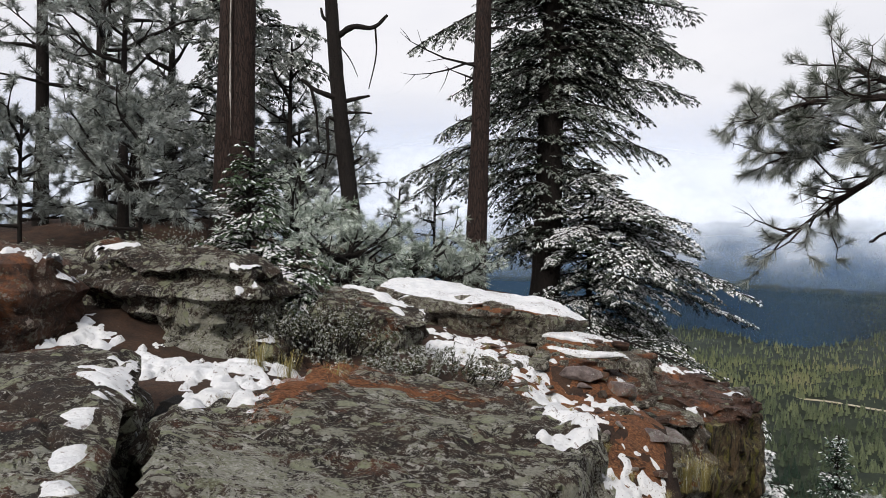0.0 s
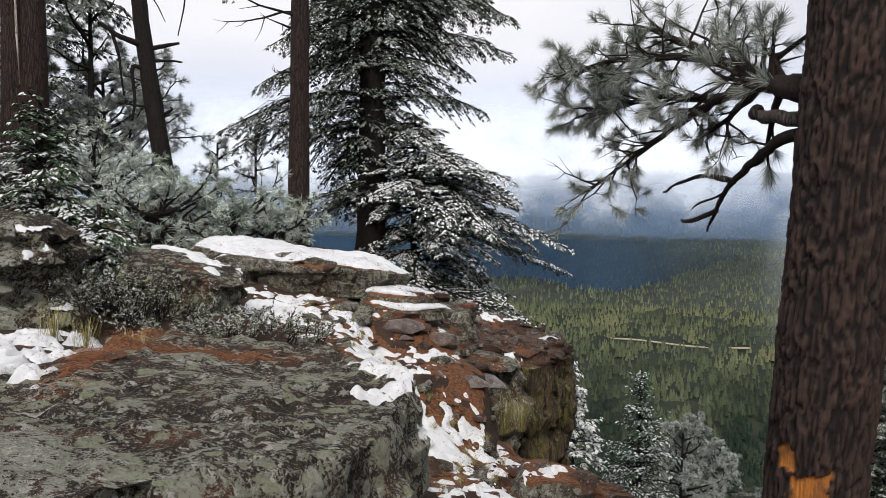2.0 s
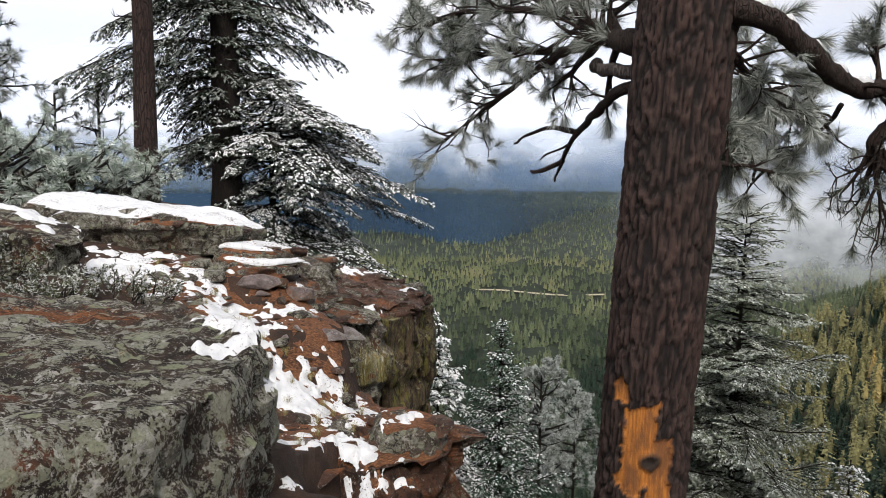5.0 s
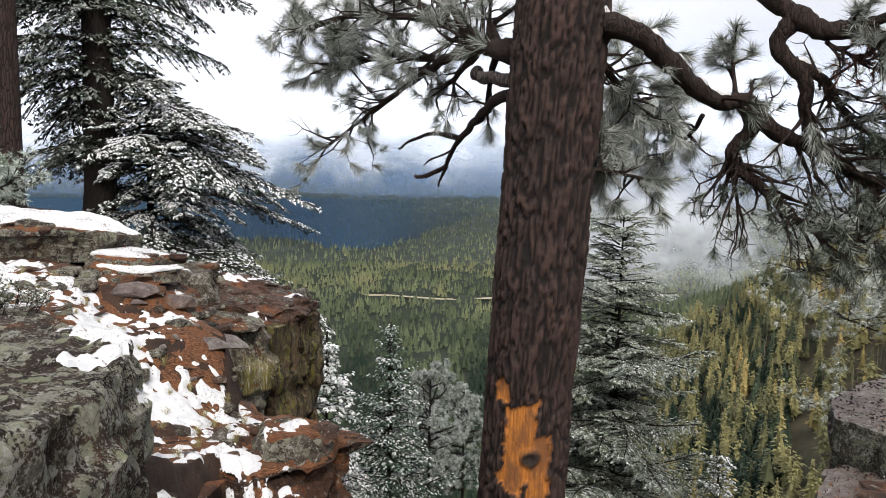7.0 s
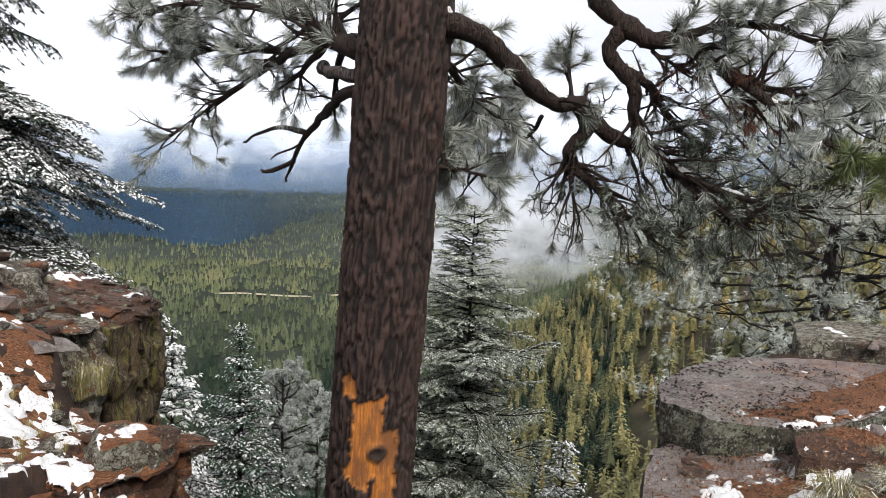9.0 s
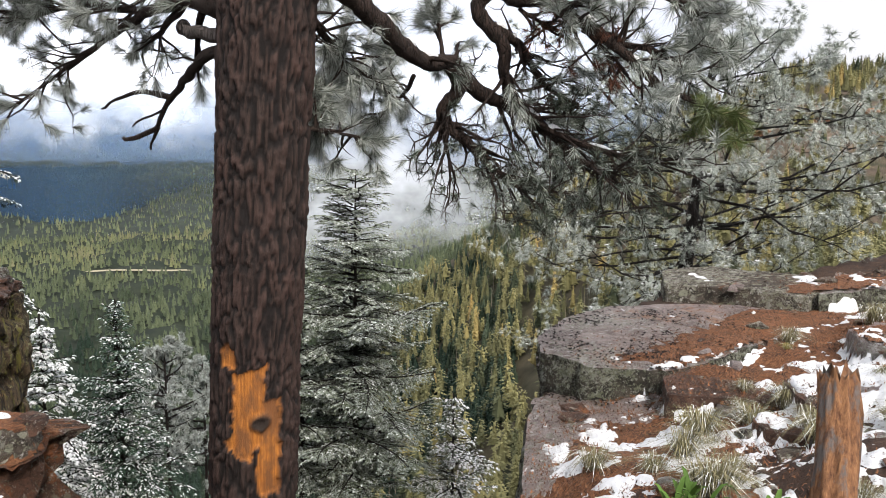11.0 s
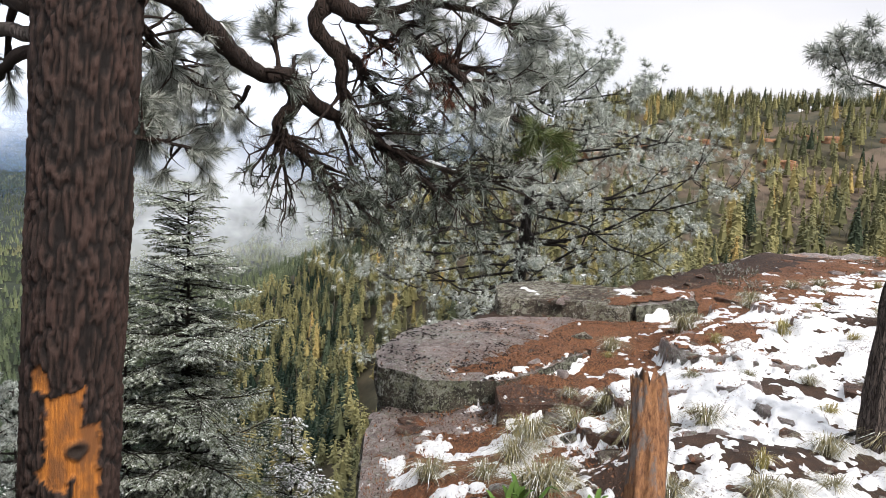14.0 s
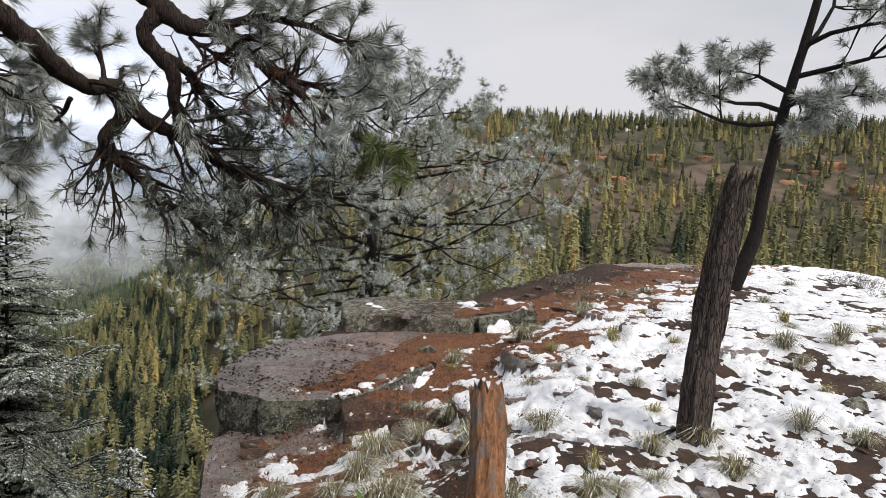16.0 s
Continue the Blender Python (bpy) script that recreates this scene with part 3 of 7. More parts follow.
def stem(height, r0, r1, rng, lean=(0, 0), sides=12, wob=0.02, foot=-0.5):
    g = Geo()
    n = 14
    pts, rad = [], []
    for i in range(n + 1):
        u = i / n
        z = foot + (height - foot) * u
        pts.append((lean[0] * z + wob * height * 0.1 * math.sin(2.3 * u * 3), lean[1] * z + wob * height * 0.1 * math.cos(1.7 * u * 3), z))
        rad.append((r0 + (r1 - r0) * u) * (1 + 0.35 * max(0, 1 - u * 12) ** 2))
    g.tube(pts, rad, sides, 0.12, 6)
    return g


def fir_tree(name, label, x, y, z, height, low, reach, r0, seed, mat, bark, leaf=(.14, .055, .07), snow=0.3, foot=-0.5, cap=None, **kw):
    """leaf: length, width and spacing of the sprigs."""
    rng = np.random.default_rng(seed)
    root = base_at(name, x, y, z)
    tagged(root, label, "tree")
    lean = kw.get("lean", (0, 0))
    part("trunk", stem(height, r0, 0.015, rng, lean, foot=foot), bark, root)
    g, P, D = fir_boughs(height, low, reach, rng, leaf, **kw)
    tagged(part("branchwork", g, bark, root), kind="stuff")
    n = len(P)
    length, width = leaf[0] * rng.uniform(0.65, 1.25, n), leaf[1] * rng.uniform(0.7, 1.3, n)
    V, F = fingers(P, D, length, width, rng)
    tagged(many_part("crown", V, F, mat, root), kind="stuff")
    if snow:
        lie = np.array([fbm(p[0] * 2.2, p[1] * 2.2, p[2] * 2.2 + seed, 2) for p in P])
        pick = rng.uniform(size=n) < snow * (1 + 1.2 * lie)
        V, F = fingers(P[pick] + np.array([0, 0, 0.16 * leaf[1]]), D[pick], length[pick] * 0.8, width[pick] * 1.15, rng, 0.2, True)
        tagged(many_part("snow", V, F, cap or M_SNOW, root, "fresh snow lying on the boughs"), kind="stuff")
    return root


def pine_tree(name, label, x, y, z, height, low, reach, r0, seed, mat, bark, tuft=(16, 0.17, 0.012), limbs=26, depth=2, snow=0.3, lean=(0, 0), foot=-0.5, up=0.1, aim=None, kids=3, round_top=True, wob=0.03, seen=99.0, thin=1.0):
    rng = np.random.default_rng(seed)
    root = base_at(name, x, y, z)
    tagged(root, label, "tree")
    part("trunk", stem(height * 0.97, r0, 0.02, rng, lean, wob=wob, foot=foot), bark, root)
    g, tips = Geo(), []
    for i in range(limbs):
        u = (i + rng.uniform(0, 1)) / limbs
        zz = low + (height - low) * u ** 0.9
        az = rng.uniform(0, 2 * math.pi) if aim is None else rng.normal(aim[0], aim[1])
        prof = (1 - u) ** 0.7 * 0.85 + 0.18 if not round_top else math.sqrt(max(0.05, 1 - (u * 1.0) ** 2.4)) * (0.75 + 0.25 * math.sin(u * 3))
        L = reach * prof * rng.uniform(0.6, 1.15)
        deep = depth if zz < seen else max(0, depth - 1)
        d = (math.cos(az), math.sin(az), up + 0.5 * u - 0.1)
        grow(g, (lean[0] * zz, lean[1] * zz, zz), d, L, (0.012 + 0.022 * L) * thin, deep, rng, tips, lift=0.06, kids=kids, sides=5, shrink=0.42)
    P, D = np.array([t[0][:] for t in tips]), np.array([t[1][:] for t in tips])
    tagged(part("branchwork", g, bark, root), kind="stuff")
    tagged(tri_part("crown", needles(P, D, tuft[0], tuft[1], tuft[2], 1.25, rng, 0.12), mat, root), kind="stuff")
    if snow:
        pick = rng.uniform(size=len(P)) < snow
        tagged(tri_part("snow", flakes(P[pick] + np.array([0, 0, 0.02]), 0.045, rng), M_SNOW, root, "fresh snow lying on the boughs"), kind="stuff")
    return root


def conifer_shape(rng, tiers, sides, wide, pine=False):
    """A small far-off conifer one metre high, as loose triangles."""
    T = []
    for i in range(tiers):
        u = i / tiers
        if pine:
            r = wide * (0.55 + 0.6 * math.sin(math.pi * min(1, u * 0.8 + 0.18))) * rng.uniform(0.7, 1.15)
            zb, zt = 0.34 + 0.55 * u, 0.34 + 0.55 * u + 0.2
        else:
            r = wide * (1 - u * 0.92) * rng.uniform(0.85, 1.15)
            zb, zt = 0.06 + 0.9 * u, min(1.0, 0.06 + 0.9 * u + 1.75 / tiers)
        a0 = rng.uniform(0, 6.28)
        ang = a0 + 2 * np.pi * np.arange(sides) / sides
        rr = r * rng.uniform(0.6, 1.15, sides)
        ring = np.stack([rr * np.cos(ang), rr * np.sin(ang), zb - 0.05 * rng.uniform(0, 1, sides)], 1)
        inner = np.stack([0.3 * rr * np.cos(ang + np.pi / sides), 0.3 * rr * np.sin(ang + np.pi / sides), np.full(sides, zb + 0.045)], 1)
        top = np.array([rng.uniform(-.02, .02), rng.uniform(-.02, .02), zt])
        for j in range(sides):
            T.append((top, inner[j - 1], ring[j]))
            T.append((top, ring[j], inner[j]))
    for a in (0.0, 2.1, 4.2):
        b = a + 2.1
        w = 0.018
        T.append(((w * math.cos(a), w * math.sin(a), -0.05), (w * math.cos(b), w * math.sin(b), -0.05), (0, 0, 0.7)))
    return np.array(T, float)


def conifer_cloud(rng, n, wide, pine=False):
    """A conifer one metre high made of many small drooping sprays, with uneven sides."""
    T = []
    ph = rng.uniform(0, 9)
    for i in range(n):
        u = (i + rng.uniform()) / n
        u = u ** 0.85
        a = rng.uniform(0, 6.283)
        env = wide * (1 - u) ** 0.75 + 0.012 if not pine else wide * math.sqrt(max(0.02, 1 - (1.9 * u - 0.95) ** 2))
        env *= 0.78 + 0.4 * noise.noise((1.6 * math.cos(a), 1.6 * math.sin(a), 6 * u + ph))
        z = 0.05 + 0.95 * u if not pine else 0.25 + 0.75 * u
        s = (0.42 / math.sqrt(n)) * (1.15 - 0.55 * u) * rng.uniform(0.7, 1.3)
        r = env * rng.uniform(0.35, 1.0) ** 0.6
        o, q = np.array([math.cos(a), math.sin(a), 0]), np.array([-math.sin(a), math.cos(a), 0])
        c = o * r + np.array([0, 0, z])
        T.append((c - o * s * 0.9 + q * s * 0.95 + np.array([0, 0, s * 0.45]), c - o * s * 0.9 - q * s * 0.95 + np.array([0, 0, s * 0.45]), c + o * s * 1.2 + np.array([0, 0, -s * 0.3])))
    # dense heart of the crown, and the stem
    for j in range(5):
        a, b = 1.2566 * j, 1.2566 * (j + 1)
        w, z = (0.62 * wide, 0.1) if not pine else (0.6 * wide, 0.4)
        T.append(((w * math.cos(a), w * math.sin(a), z), (w * math.cos(b), w * math.sin(b), z), (0, 0, 0.97)))
    for a in (0.0, 2.1, 4.2):
        b = a + 2.1
        w = 0.014
        T.append(((w * math.cos(a), w * math.sin(a), -0.05), (w * math.cos(b), w * math.sin(b), -0.05), (0, 0, 0.9)))
    return np.array(T, float)


def snag_shape(rng):
    T = []
    for a in (0.0, 2.1, 4.2):
        b = a + 2.1
        w = 0.014
        T.append(((w * math.cos(a), w * math.sin(a), -0.05), (w * math.cos(b), w * math.sin(b), -0.05), (0, 0, 1)))
    for i in range(14):
        z, a, l = rng.uniform(0.25, 0.92), rng.uniform(0, 6.28), rng.uniform(0.03, 0.1)
        T.append(((0, 0, z), (0, 0, z + 0.012), (l * math.cos(a), l * math.sin(a), z + rng.uniform(-.02, .04))))
    return np.array(T, float)


def plant_wood(name, label, spots, heights, shapes, choice, tint, material):
    rng = np.random.default_rng(len(spots))
    T, C = [], []
    z = ground_z(spots)[0]
    turn = rng.uniform(0, 2 * np.pi, len(spots))
    for k, shape in enumerate(shapes):
        i = np.nonzero(choice == k)[0]
        c, s = np.cos(turn[i]), np.sin(turn[i])
        R = np.zeros((len(i), 3, 3))
        R[:, 0, 0], R[:, 0, 1], R[:, 1, 0], R[:, 1, 1], R[:, 2, 2] = c, -s, s, c, 1
        t = np.einsum("nij,tvj->ntvi", R, shape) * heights[i][:, None, None, None]
        t += np.concatenate([spots[i], z[i][:, None] - 0.3], 1)[:, None, None]
        T.append(t.reshape(-1, 3, 3))
        C.append(np.repeat(tint[i], 3 * len(shape)))
    ob = tri_part(name, np.concatenate(T), material, tint=np.concatenate(C))
    return tagged(ob, label, "forest", kind="stuff")

# ---- ground: one sheet from the rim to the horizon ----
EYE0 = (0.4, -0.75)
GROUND_RIGHT = [(4, -.26, .1), (5, -.14, 0), (5.6, -.25, 0), (6.5, 0, .1), (7.3, -.8, .15), (10.7, 0, -.1), (12.6, -.1, -.1), (16, -2.5, -.15),
                (4.3, .6, -.2), (5.6, 1.0, -.3), (4.4, 1.24, -.42), (3.5, .75, -.22), (6.1, .86, -.15), (4.9, 1.8, -.7), (3.3, 1.2, -.5),
                (19, -4, -.9), (24, -6, -2.6), (35, -12, -6), (60, -30, -10), (19, 0, -1.1), (24, 0, -3), (22, -10, -2), (2, -.3, .1), (.4, -.7, 0), (0, -3, 0), (8, 1.5, -.2)]
GROUND_LEFT = [(0, 2, .1), (-.65, 2.35, .7), (-1, 3.05, .72), (-.1, 4.4, .62), (.5, 5, .36), (.6, 6, .46), (.55, 6.4, .54), (.0, 6.4, .62), (1.1, 6.2, .4), (1.2, 5.2, .1), (2.4, 6.1, -.5),
               (1.8, 4.2, -.5), (1.15, 4.0, -.35), (3.2, 7.6, -.7), (0, 7.5, .7), (-2, 4.5, .9), (-3, 8, 1.12), (.6, 10.6, .7), 
               (-2, 11, 1.28), (-6, 15, 1.7), (-12, 10, 1.6), (1.8, 8.6, .2), (2, 10, 0), (2.2, 12, -.3), (1.6, 13.2, .05)]
KNOTS = np.array(GROUND_RIGHT + GROUND_LEFT, float)
RIM = np.array([(-60, 90), (-14, 36), (-4, 19), (.5, 15.5), (1.9, 14), (1.8, 10), (2.3, 8.4), (2.5, 7.4), (2.1, 6.5), (1.8, 5), (1.6, 4), (1.1, 3.3),
                (.85, 2.3), (1.7, 1.2), (3.3, 1.0), (4.1, 1.45), (5.2, 2.0), (6.5, 2.6), (8, 2.5), (9, 2.0), (11, 1.5), (13.5, 1), (18, 2), (25, 0),
                (40, -12), (60, -60), (-60, -60)], float)
# far side: bearing, then heights at the distances FAR_R
FAR_R = [40, 120, 280, 420, 470, 490, 650, 900, 1500, 3300, 3700, 4300, 4900]
FAR_Z = [(-30, [-12, -30, -42, -18, 0, 10, 40, 46, 40, 40, 40, 40, 40]),
         (18, [-14, -36, -44, -18, 0, 10, 40, 46, 40, 40, 40, 40, 40]),
         (24, [-18, -48, -70, -40, -26, -20, 8, 12, 0, -60, 0, 150, 190]),
         (31, [-22, -66, -112, -84, -74, -72, -44, -52, -130, -195, -150, 120, 170]),
         (38, [-26, -80, -140, -126, -116, -114, -90, -120, -195, -200, -165, 60, 150]),
         (44, [-26, -90, -160, -158, -152, -150, -146, -170, -200, -200, -160, 70, 170]),
         (50, [-26, -90, -170, -190, -196, -198, -200, -200, -200, -200, -160, 90, 160]),
         (64, [-26, -90, -170, -195, -199, -200, -200, -200, -200, -200, -150, 50, 190]),
         (80, [-26, -90, -170, -195, -199, -200, -200, -200, -200, -200, -140, 40, 120]),
         (150, [-26, -90, -170, -195, -199, -200, -200, -200, -200, -200, -160, 60, 120])]
FAR_A = np.array([a for a, _ in FAR_Z], float)
FAR_H = np.array([h for _, h in FAR_Z], float)


def rim_distance(P):
    """Distance of points to the rim line, positive outside the plateau."""
    A, B = RIM, np.roll(RIM, -1, axis=0)
    best = np.full(len(P), 1e9)
    inside = np.zeros(len(P), bool)
    for a, b in zip(A, B):
        ab = b - a
        t = np.clip(((P - a) @ ab) / (ab @ ab), 0, 1)
        best = np.minimum(best, np.hypot(*(P - a - t[:, None] * ab).T))
        cross = (a[1] > P[:, 1]) != (b[1] > P[:, 1])
        with np.errstate(divide="ignore", invalid="ignore"):
            xi = a[0] + (P[:, 1] - a[1]) / (b[1] - a[1] if b[1] != a[1] else 1e-9) * ab[0]
        inside ^= cross & (P[:, 0] < xi)
    return np.where(inside, -best, best)


def ground_z(P):
    P = np.asarray(P, float).reshape(-1, 2)
    d2 = ((P[:, None, :] - KNOTS[None, :, :2]) ** 2).sum(-1) + 0.05
    w = d2 ** -1.6
    near = (w * KNOTS[:, 2]).sum(1) / w.sum(1)
    d = rim_distance(P)
    out = np.maximum(d, 0)
    near = near - np.where(out < 1.2, 3.6 * out, 4.32 + 0.6 * (out - 1.2))
    rel = P - np.array(EYE0)
    r, az = np.hypot(*rel.T), np.degrees(np.arctan2(rel[:, 1], rel[:, 0]))
    az = np.clip(az, -30, 150)
    rows = np.array([np.interp(np.clip(r, 40, 4900), FAR_R, h) for h in FAR_H])
    i = np.clip(np.searchsorted(FAR_A, az) - 1, 0, len(FAR_A) - 2)
    t = np.clip((az - FAR_A[i]) / (FAR_A[i + 1] - FAR_A[i]), 0, 1)
    k = np.arange(len(P))
    far = rows[i, k] * (1 - t) + rows[i + 1, k] * t
    s = np.clip((out - 12) / 45, 0, 1)
    s = s * s * (3 - 2 * s)
    return near * (1 - s) + far * s, d


def gz(x, y):
    return float(ground_z([(x, y)])[0][0])


def build_ground():
    az = np.radians(np.concatenate([np.arange(-14, 124, 0.45), np.arange(124, 346, 4.0)]))
    rr = np.concatenate([np.linspace(0.15, 3, 26), 3 * (4950 / 3) ** (np.arange(1, 190) / 189)])
    A, R = np.meshgrid(az, rr)
    P = np.stack([EYE0[0] + R.ravel() * np.cos(A.ravel()), EYE0[1] + R.ravel() * np.sin(A.ravel())], 1)
    z, d = ground_z(P)
    r = R.ravel()
    rough = np.array([fbm(x * 1.7, y * 1.7) * 0.03 + fbm(x * 0.02, y * 0.02) * min(0.01 * q, 14.0) * (q > 30) + fbm(x * 0.002, y * 0.002, 4) * 40 * smoothstep(3300, 4000, q)
                      for (x, y), q in zip(P, r)])
    z = z + rough
    g = Geo()
    na, nr = len(az), len(rr)
    g.v = [(float(p[0]), float(p[1]), float(h)) for p, h in zip(P, z)]
    g.v.append((EYE0[0], EYE0[1], float(z[0])))
    for i in range(nr - 1):
        for j in range(na):
            k = (j + 1) % na
            g.f.append((i * na + j, i * na + k, (i + 1) * na + k, (i + 1) * na + j)[::-1])
    for j in range(na):
        g.f.append((len(g.v) - 1, j, (j + 1) % na))
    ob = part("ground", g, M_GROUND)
    return tagged(ob, "red-brown soil of the canyon rim falling to a forested valley", "ground", kind="structure")


ground = build_ground()

# ---- rocks ----
ROCKS = []


def rock(name, outline, top, bottom, material, label, category="boulder", group="", parent=None, side=None, **kw):
    """side: a second, darker stone for the upright faces."""
    g = rock_geo(outline, top, bottom, **kw)
    ob = part(name, g, material, parent, crease=32)
    # steep faces take the darker side stone, the rest keep the top's
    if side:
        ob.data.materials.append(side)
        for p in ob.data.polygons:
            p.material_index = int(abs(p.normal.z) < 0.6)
    ROCKS.append(g)
    if parent is None:
        tagged(ob, label, category, group)
    return ob


rock("boulder", [(-.34, .6), (-.55, 1.25), (-.76, 1.9), (-.6, 2.12), (-.46, 2.45), (-.42, 3.0), (-.2, 3.4), (.1, 3.4), (.5, 3.05), (.82, 2.42), (.82, 2.2), (.62, 1.65), (.46, 1.3), (.05, 1.02), (-.15, .75)],
     (.75, -.07, -.05), -.6, M_ROCK, "broad flat sandstone boulder crusted with pale grey-green lichen", seed=1, n=210, rings=44, layers=30, rough=.028, strata=.03, soft=.04, steps=.014, crack=.02, block=.035)
rock("boulder", [(-2.4, .5), (-2.2, 2.2), (-1.45, 2.62), (-1.02, 2.44), (-.88, 2.1), (-.71, 1.55), (-.53, 1.05), (-.32, .4)],
     (.9, .0, .03), -.2, M_ROCK, "tilted lichen-covered boulder with snow along its edge", seed=2, n=170, rings=34, layers=24, rough=.035, strata=.03, soft=.1, crack=.02, block=.04)
rock("boulder", [(-2.5, 4.9), (-2.15, 4.35), (-1.7, 4.02), (-1.2, 3.86), (-.95, 4.0), (-.86, 4.35), (-1.1, 5.0), (-2.2, 5.4)],
     (1.27, -.05, .03), .4, M_ROCK, "large rounded grey boulder with lichen and a dark crack", seed=3, n=130, rings=26, layers=26, rough=.05, strata=.07, soft=.17, block=.06, crack=.02)
rock("boulder", [(-3.2, 3.2), (-2.5, 3.15), (-2.08, 3.42), (-1.98, 3.7), (-2.12, 4.15), (-2.7, 4.4), (-3.3, 4.1)],
     (1.27, .0, .03), .4, M_ROCK_RED, "rust-red boulder with a rounded weathered face", seed=4, n=90, rings=16, layers=18, rough=.05, strata=.04, soft=.2, block=.04)
rock("boulder", [(-2.6, 2.7), (-2.25, 2.75), (-2.08, 3.05), (-2.14, 3.32), (-2.5, 3.4), (-2.8, 3.2)],
     (1.08, .0, .0), .4, M_ROCK_GREY, "small rounded grey rock leaning on the red boulder", seed=24, n=60, rings=10, layers=12, rough=.03, strata=.02, soft=.12)
rock("boulder", [(-.8, 5.0), (-.15, 4.7), (.02, 5.05), (.0, 5.4), (-.4, 5.9), (-.9, 5.75)],
     (.9, -.16, .06), .4, M_ROCK, "squat lichen-covered rock with a strip of snow", seed=5, n=100, rings=14, layers=14, rough=.03, strata=.04, soft=.05, block=.04)
rock("slab", [(-.62, 6.75), (-.2, 6.5), (.35, 6.38), (.8, 6.3), (1.2, 6.4), (1.52, 6.78), (1.3, 7.4), (.6, 7.9), (-.45, 7.6)],
     (.81, -.13, .06), .47, M_ROCK_GREY, "long flat overhanging sandstone slab capped with snow", "slab", seed=6, n=140, rings=18, layers=12, rough=.025, strata=.03, soft=.04, under=.12, block=.05)
rock("slab", [(.95, 6.35), (1.4, 6.2), (1.72, 6.4), (1.6, 6.75), (1.1, 6.8)], (.52, -.08, .05), .43, M_ROCK_GREY, "thin snow-topped sandstone plate in the stack", "slab", "stacked plates", seed=7, n=70, rings=9, layers=6, rough=.012, strata=.012, soft=.03)
rock("slab", [(.95, 6.2), (1.45, 6.05), (1.78, 6.25), (1.7, 6.65), (1.1, 6.7)], (.42, -.1, .04), .31, M_ROCK_GREY, "thin snow-topped sandstone plate in the stack", "slab", "stacked plates", seed=8, n=70, rings=9, layers=6, rough=.012, strata=.012, soft=.03)
for ring, z, k in (([(1.0, 6.4), (1.4, 6.25), (1.68, 6.42), (1.57, 6.7), (1.12, 6.75)], .53, 31), ([(1.02, 6.22), (1.44, 6.08), (1.74, 6.26), (1.66, 6.5), (1.12, 6.5)], .43, 32)):
    tagged(part("snow_patch", rock_geo(ring, (z + .022, -.09, .045), z - .03, seed=k, n=70, rings=10, layers=4, rough=.02, strata=.01, soft=.02), M_SNOW), "cap of fresh snow lying on a sandstone plate", "snow")
rock("slab", [(.6, 6.1), (1.4, 5.9), (1.82, 6.2), (1.75, 6.8), (.8, 6.9)], (.27, -.06, .04), .0, M_ROCK_RED, "crumbling red bedded rock under the stacked plates", "rock", seed=9, n=90, rings=8, layers=12, rough=.03, strata=.07, soft=.03)
rock("cliff_block", [(2.62, 6.55), (3.0, 6.9), (3.4, 7.4), (3.58, 7.85), (3.4, 8.8), (2.4, 9.0), (1.9, 7.6), (2.1, 7.0)], (-.2, -.2, .08), -3.2, M_ROCK_CLIFF,
     "tall upright cliff block with yellow-green lichen and a red top", "rock", seed=10, n=130, rings=14, layers=44, rough=.022, strata=.02, soft=.015, block=.07, crack=.02)
rock("cliff_block", [(1.85, 5.85), (2.3, 6.0), (2.56, 6.4), (2.6, 6.9), (2.1, 7.1), (1.6, 6.6)], (-.12, -.2, .05), -1.6, M_ROCK_GREY, "grey sandstone block on the brink", "rock", seed=11, n=90, rings=12, layers=18, rough=.03, strata=.05, soft=.03, block=.1, crack=.02)
rock("rock_bench", [(1.5, 3.5), (2.1, 3.55), (2.32, 3.85), (2.25, 4.3), (1.9, 4.9), (1.2, 5.0), (1.0, 4.2)], (-.42, -.08, .06), -2.4, M_ROCK_RED, "broken red sandstone bench below the boulders", "rock", seed=12, n=110, rings=18, layers=18, rough=.04, strata=.08, soft=.03, steps=.05, block=.1, crack=.03)
rock("rock", [(1.72, 3.72), (2.05, 3.66), (2.2, 3.9), (2.05, 4.15), (1.75, 4.1)], (-.31, .0, .05), -.5, M_ROCK_GREY, "small rock with a cap of snow", seed=13, n=60, rings=8, layers=7, rough=.02, strata=.02, soft=.05)
rock("slab", [(1.9, 6.95), (2.6, 6.62), (3.08, 6.95), (3.55, 7.7), (3.42, 8.3), (2.6, 8.8), (2.0, 8.2)], (-.13, -.2, .08), -.4, M_ROCK_RED, "red weathered cap of the cliff block", "slab", seed=18, n=120, rings=24, layers=10, rough=.022, strata=.05, soft=.012, block=.05, steps=.05, crack=.02)
rock("boulder", [(-5.2, 4.6), (-3.2, 4.5), (-2.3, 5.1), (-2.4, 6.4), (-4.5, 6.8)], (1.22, -.05, .03), .6, M_ROCK, "low grey shelf of rock at the edge of the wood", seed=19, n=90, rings=14, layers=10, rough=.05, strata=.05, soft=.1, block=.05)
rock("rock", [(1.55, 7.3), (2.1, 7.0), (2.4, 7.6), (2.2, 8.6), (1.6, 8.8), (1.2, 8.0)], (.28, -.25, -.02), -.6, M_ROCK_GREY, "grey sandstone outcrop behind the slab", seed=20, n=80, rings=10, layers=12, rough=.04, strata=.06, soft=.04, block=.08)
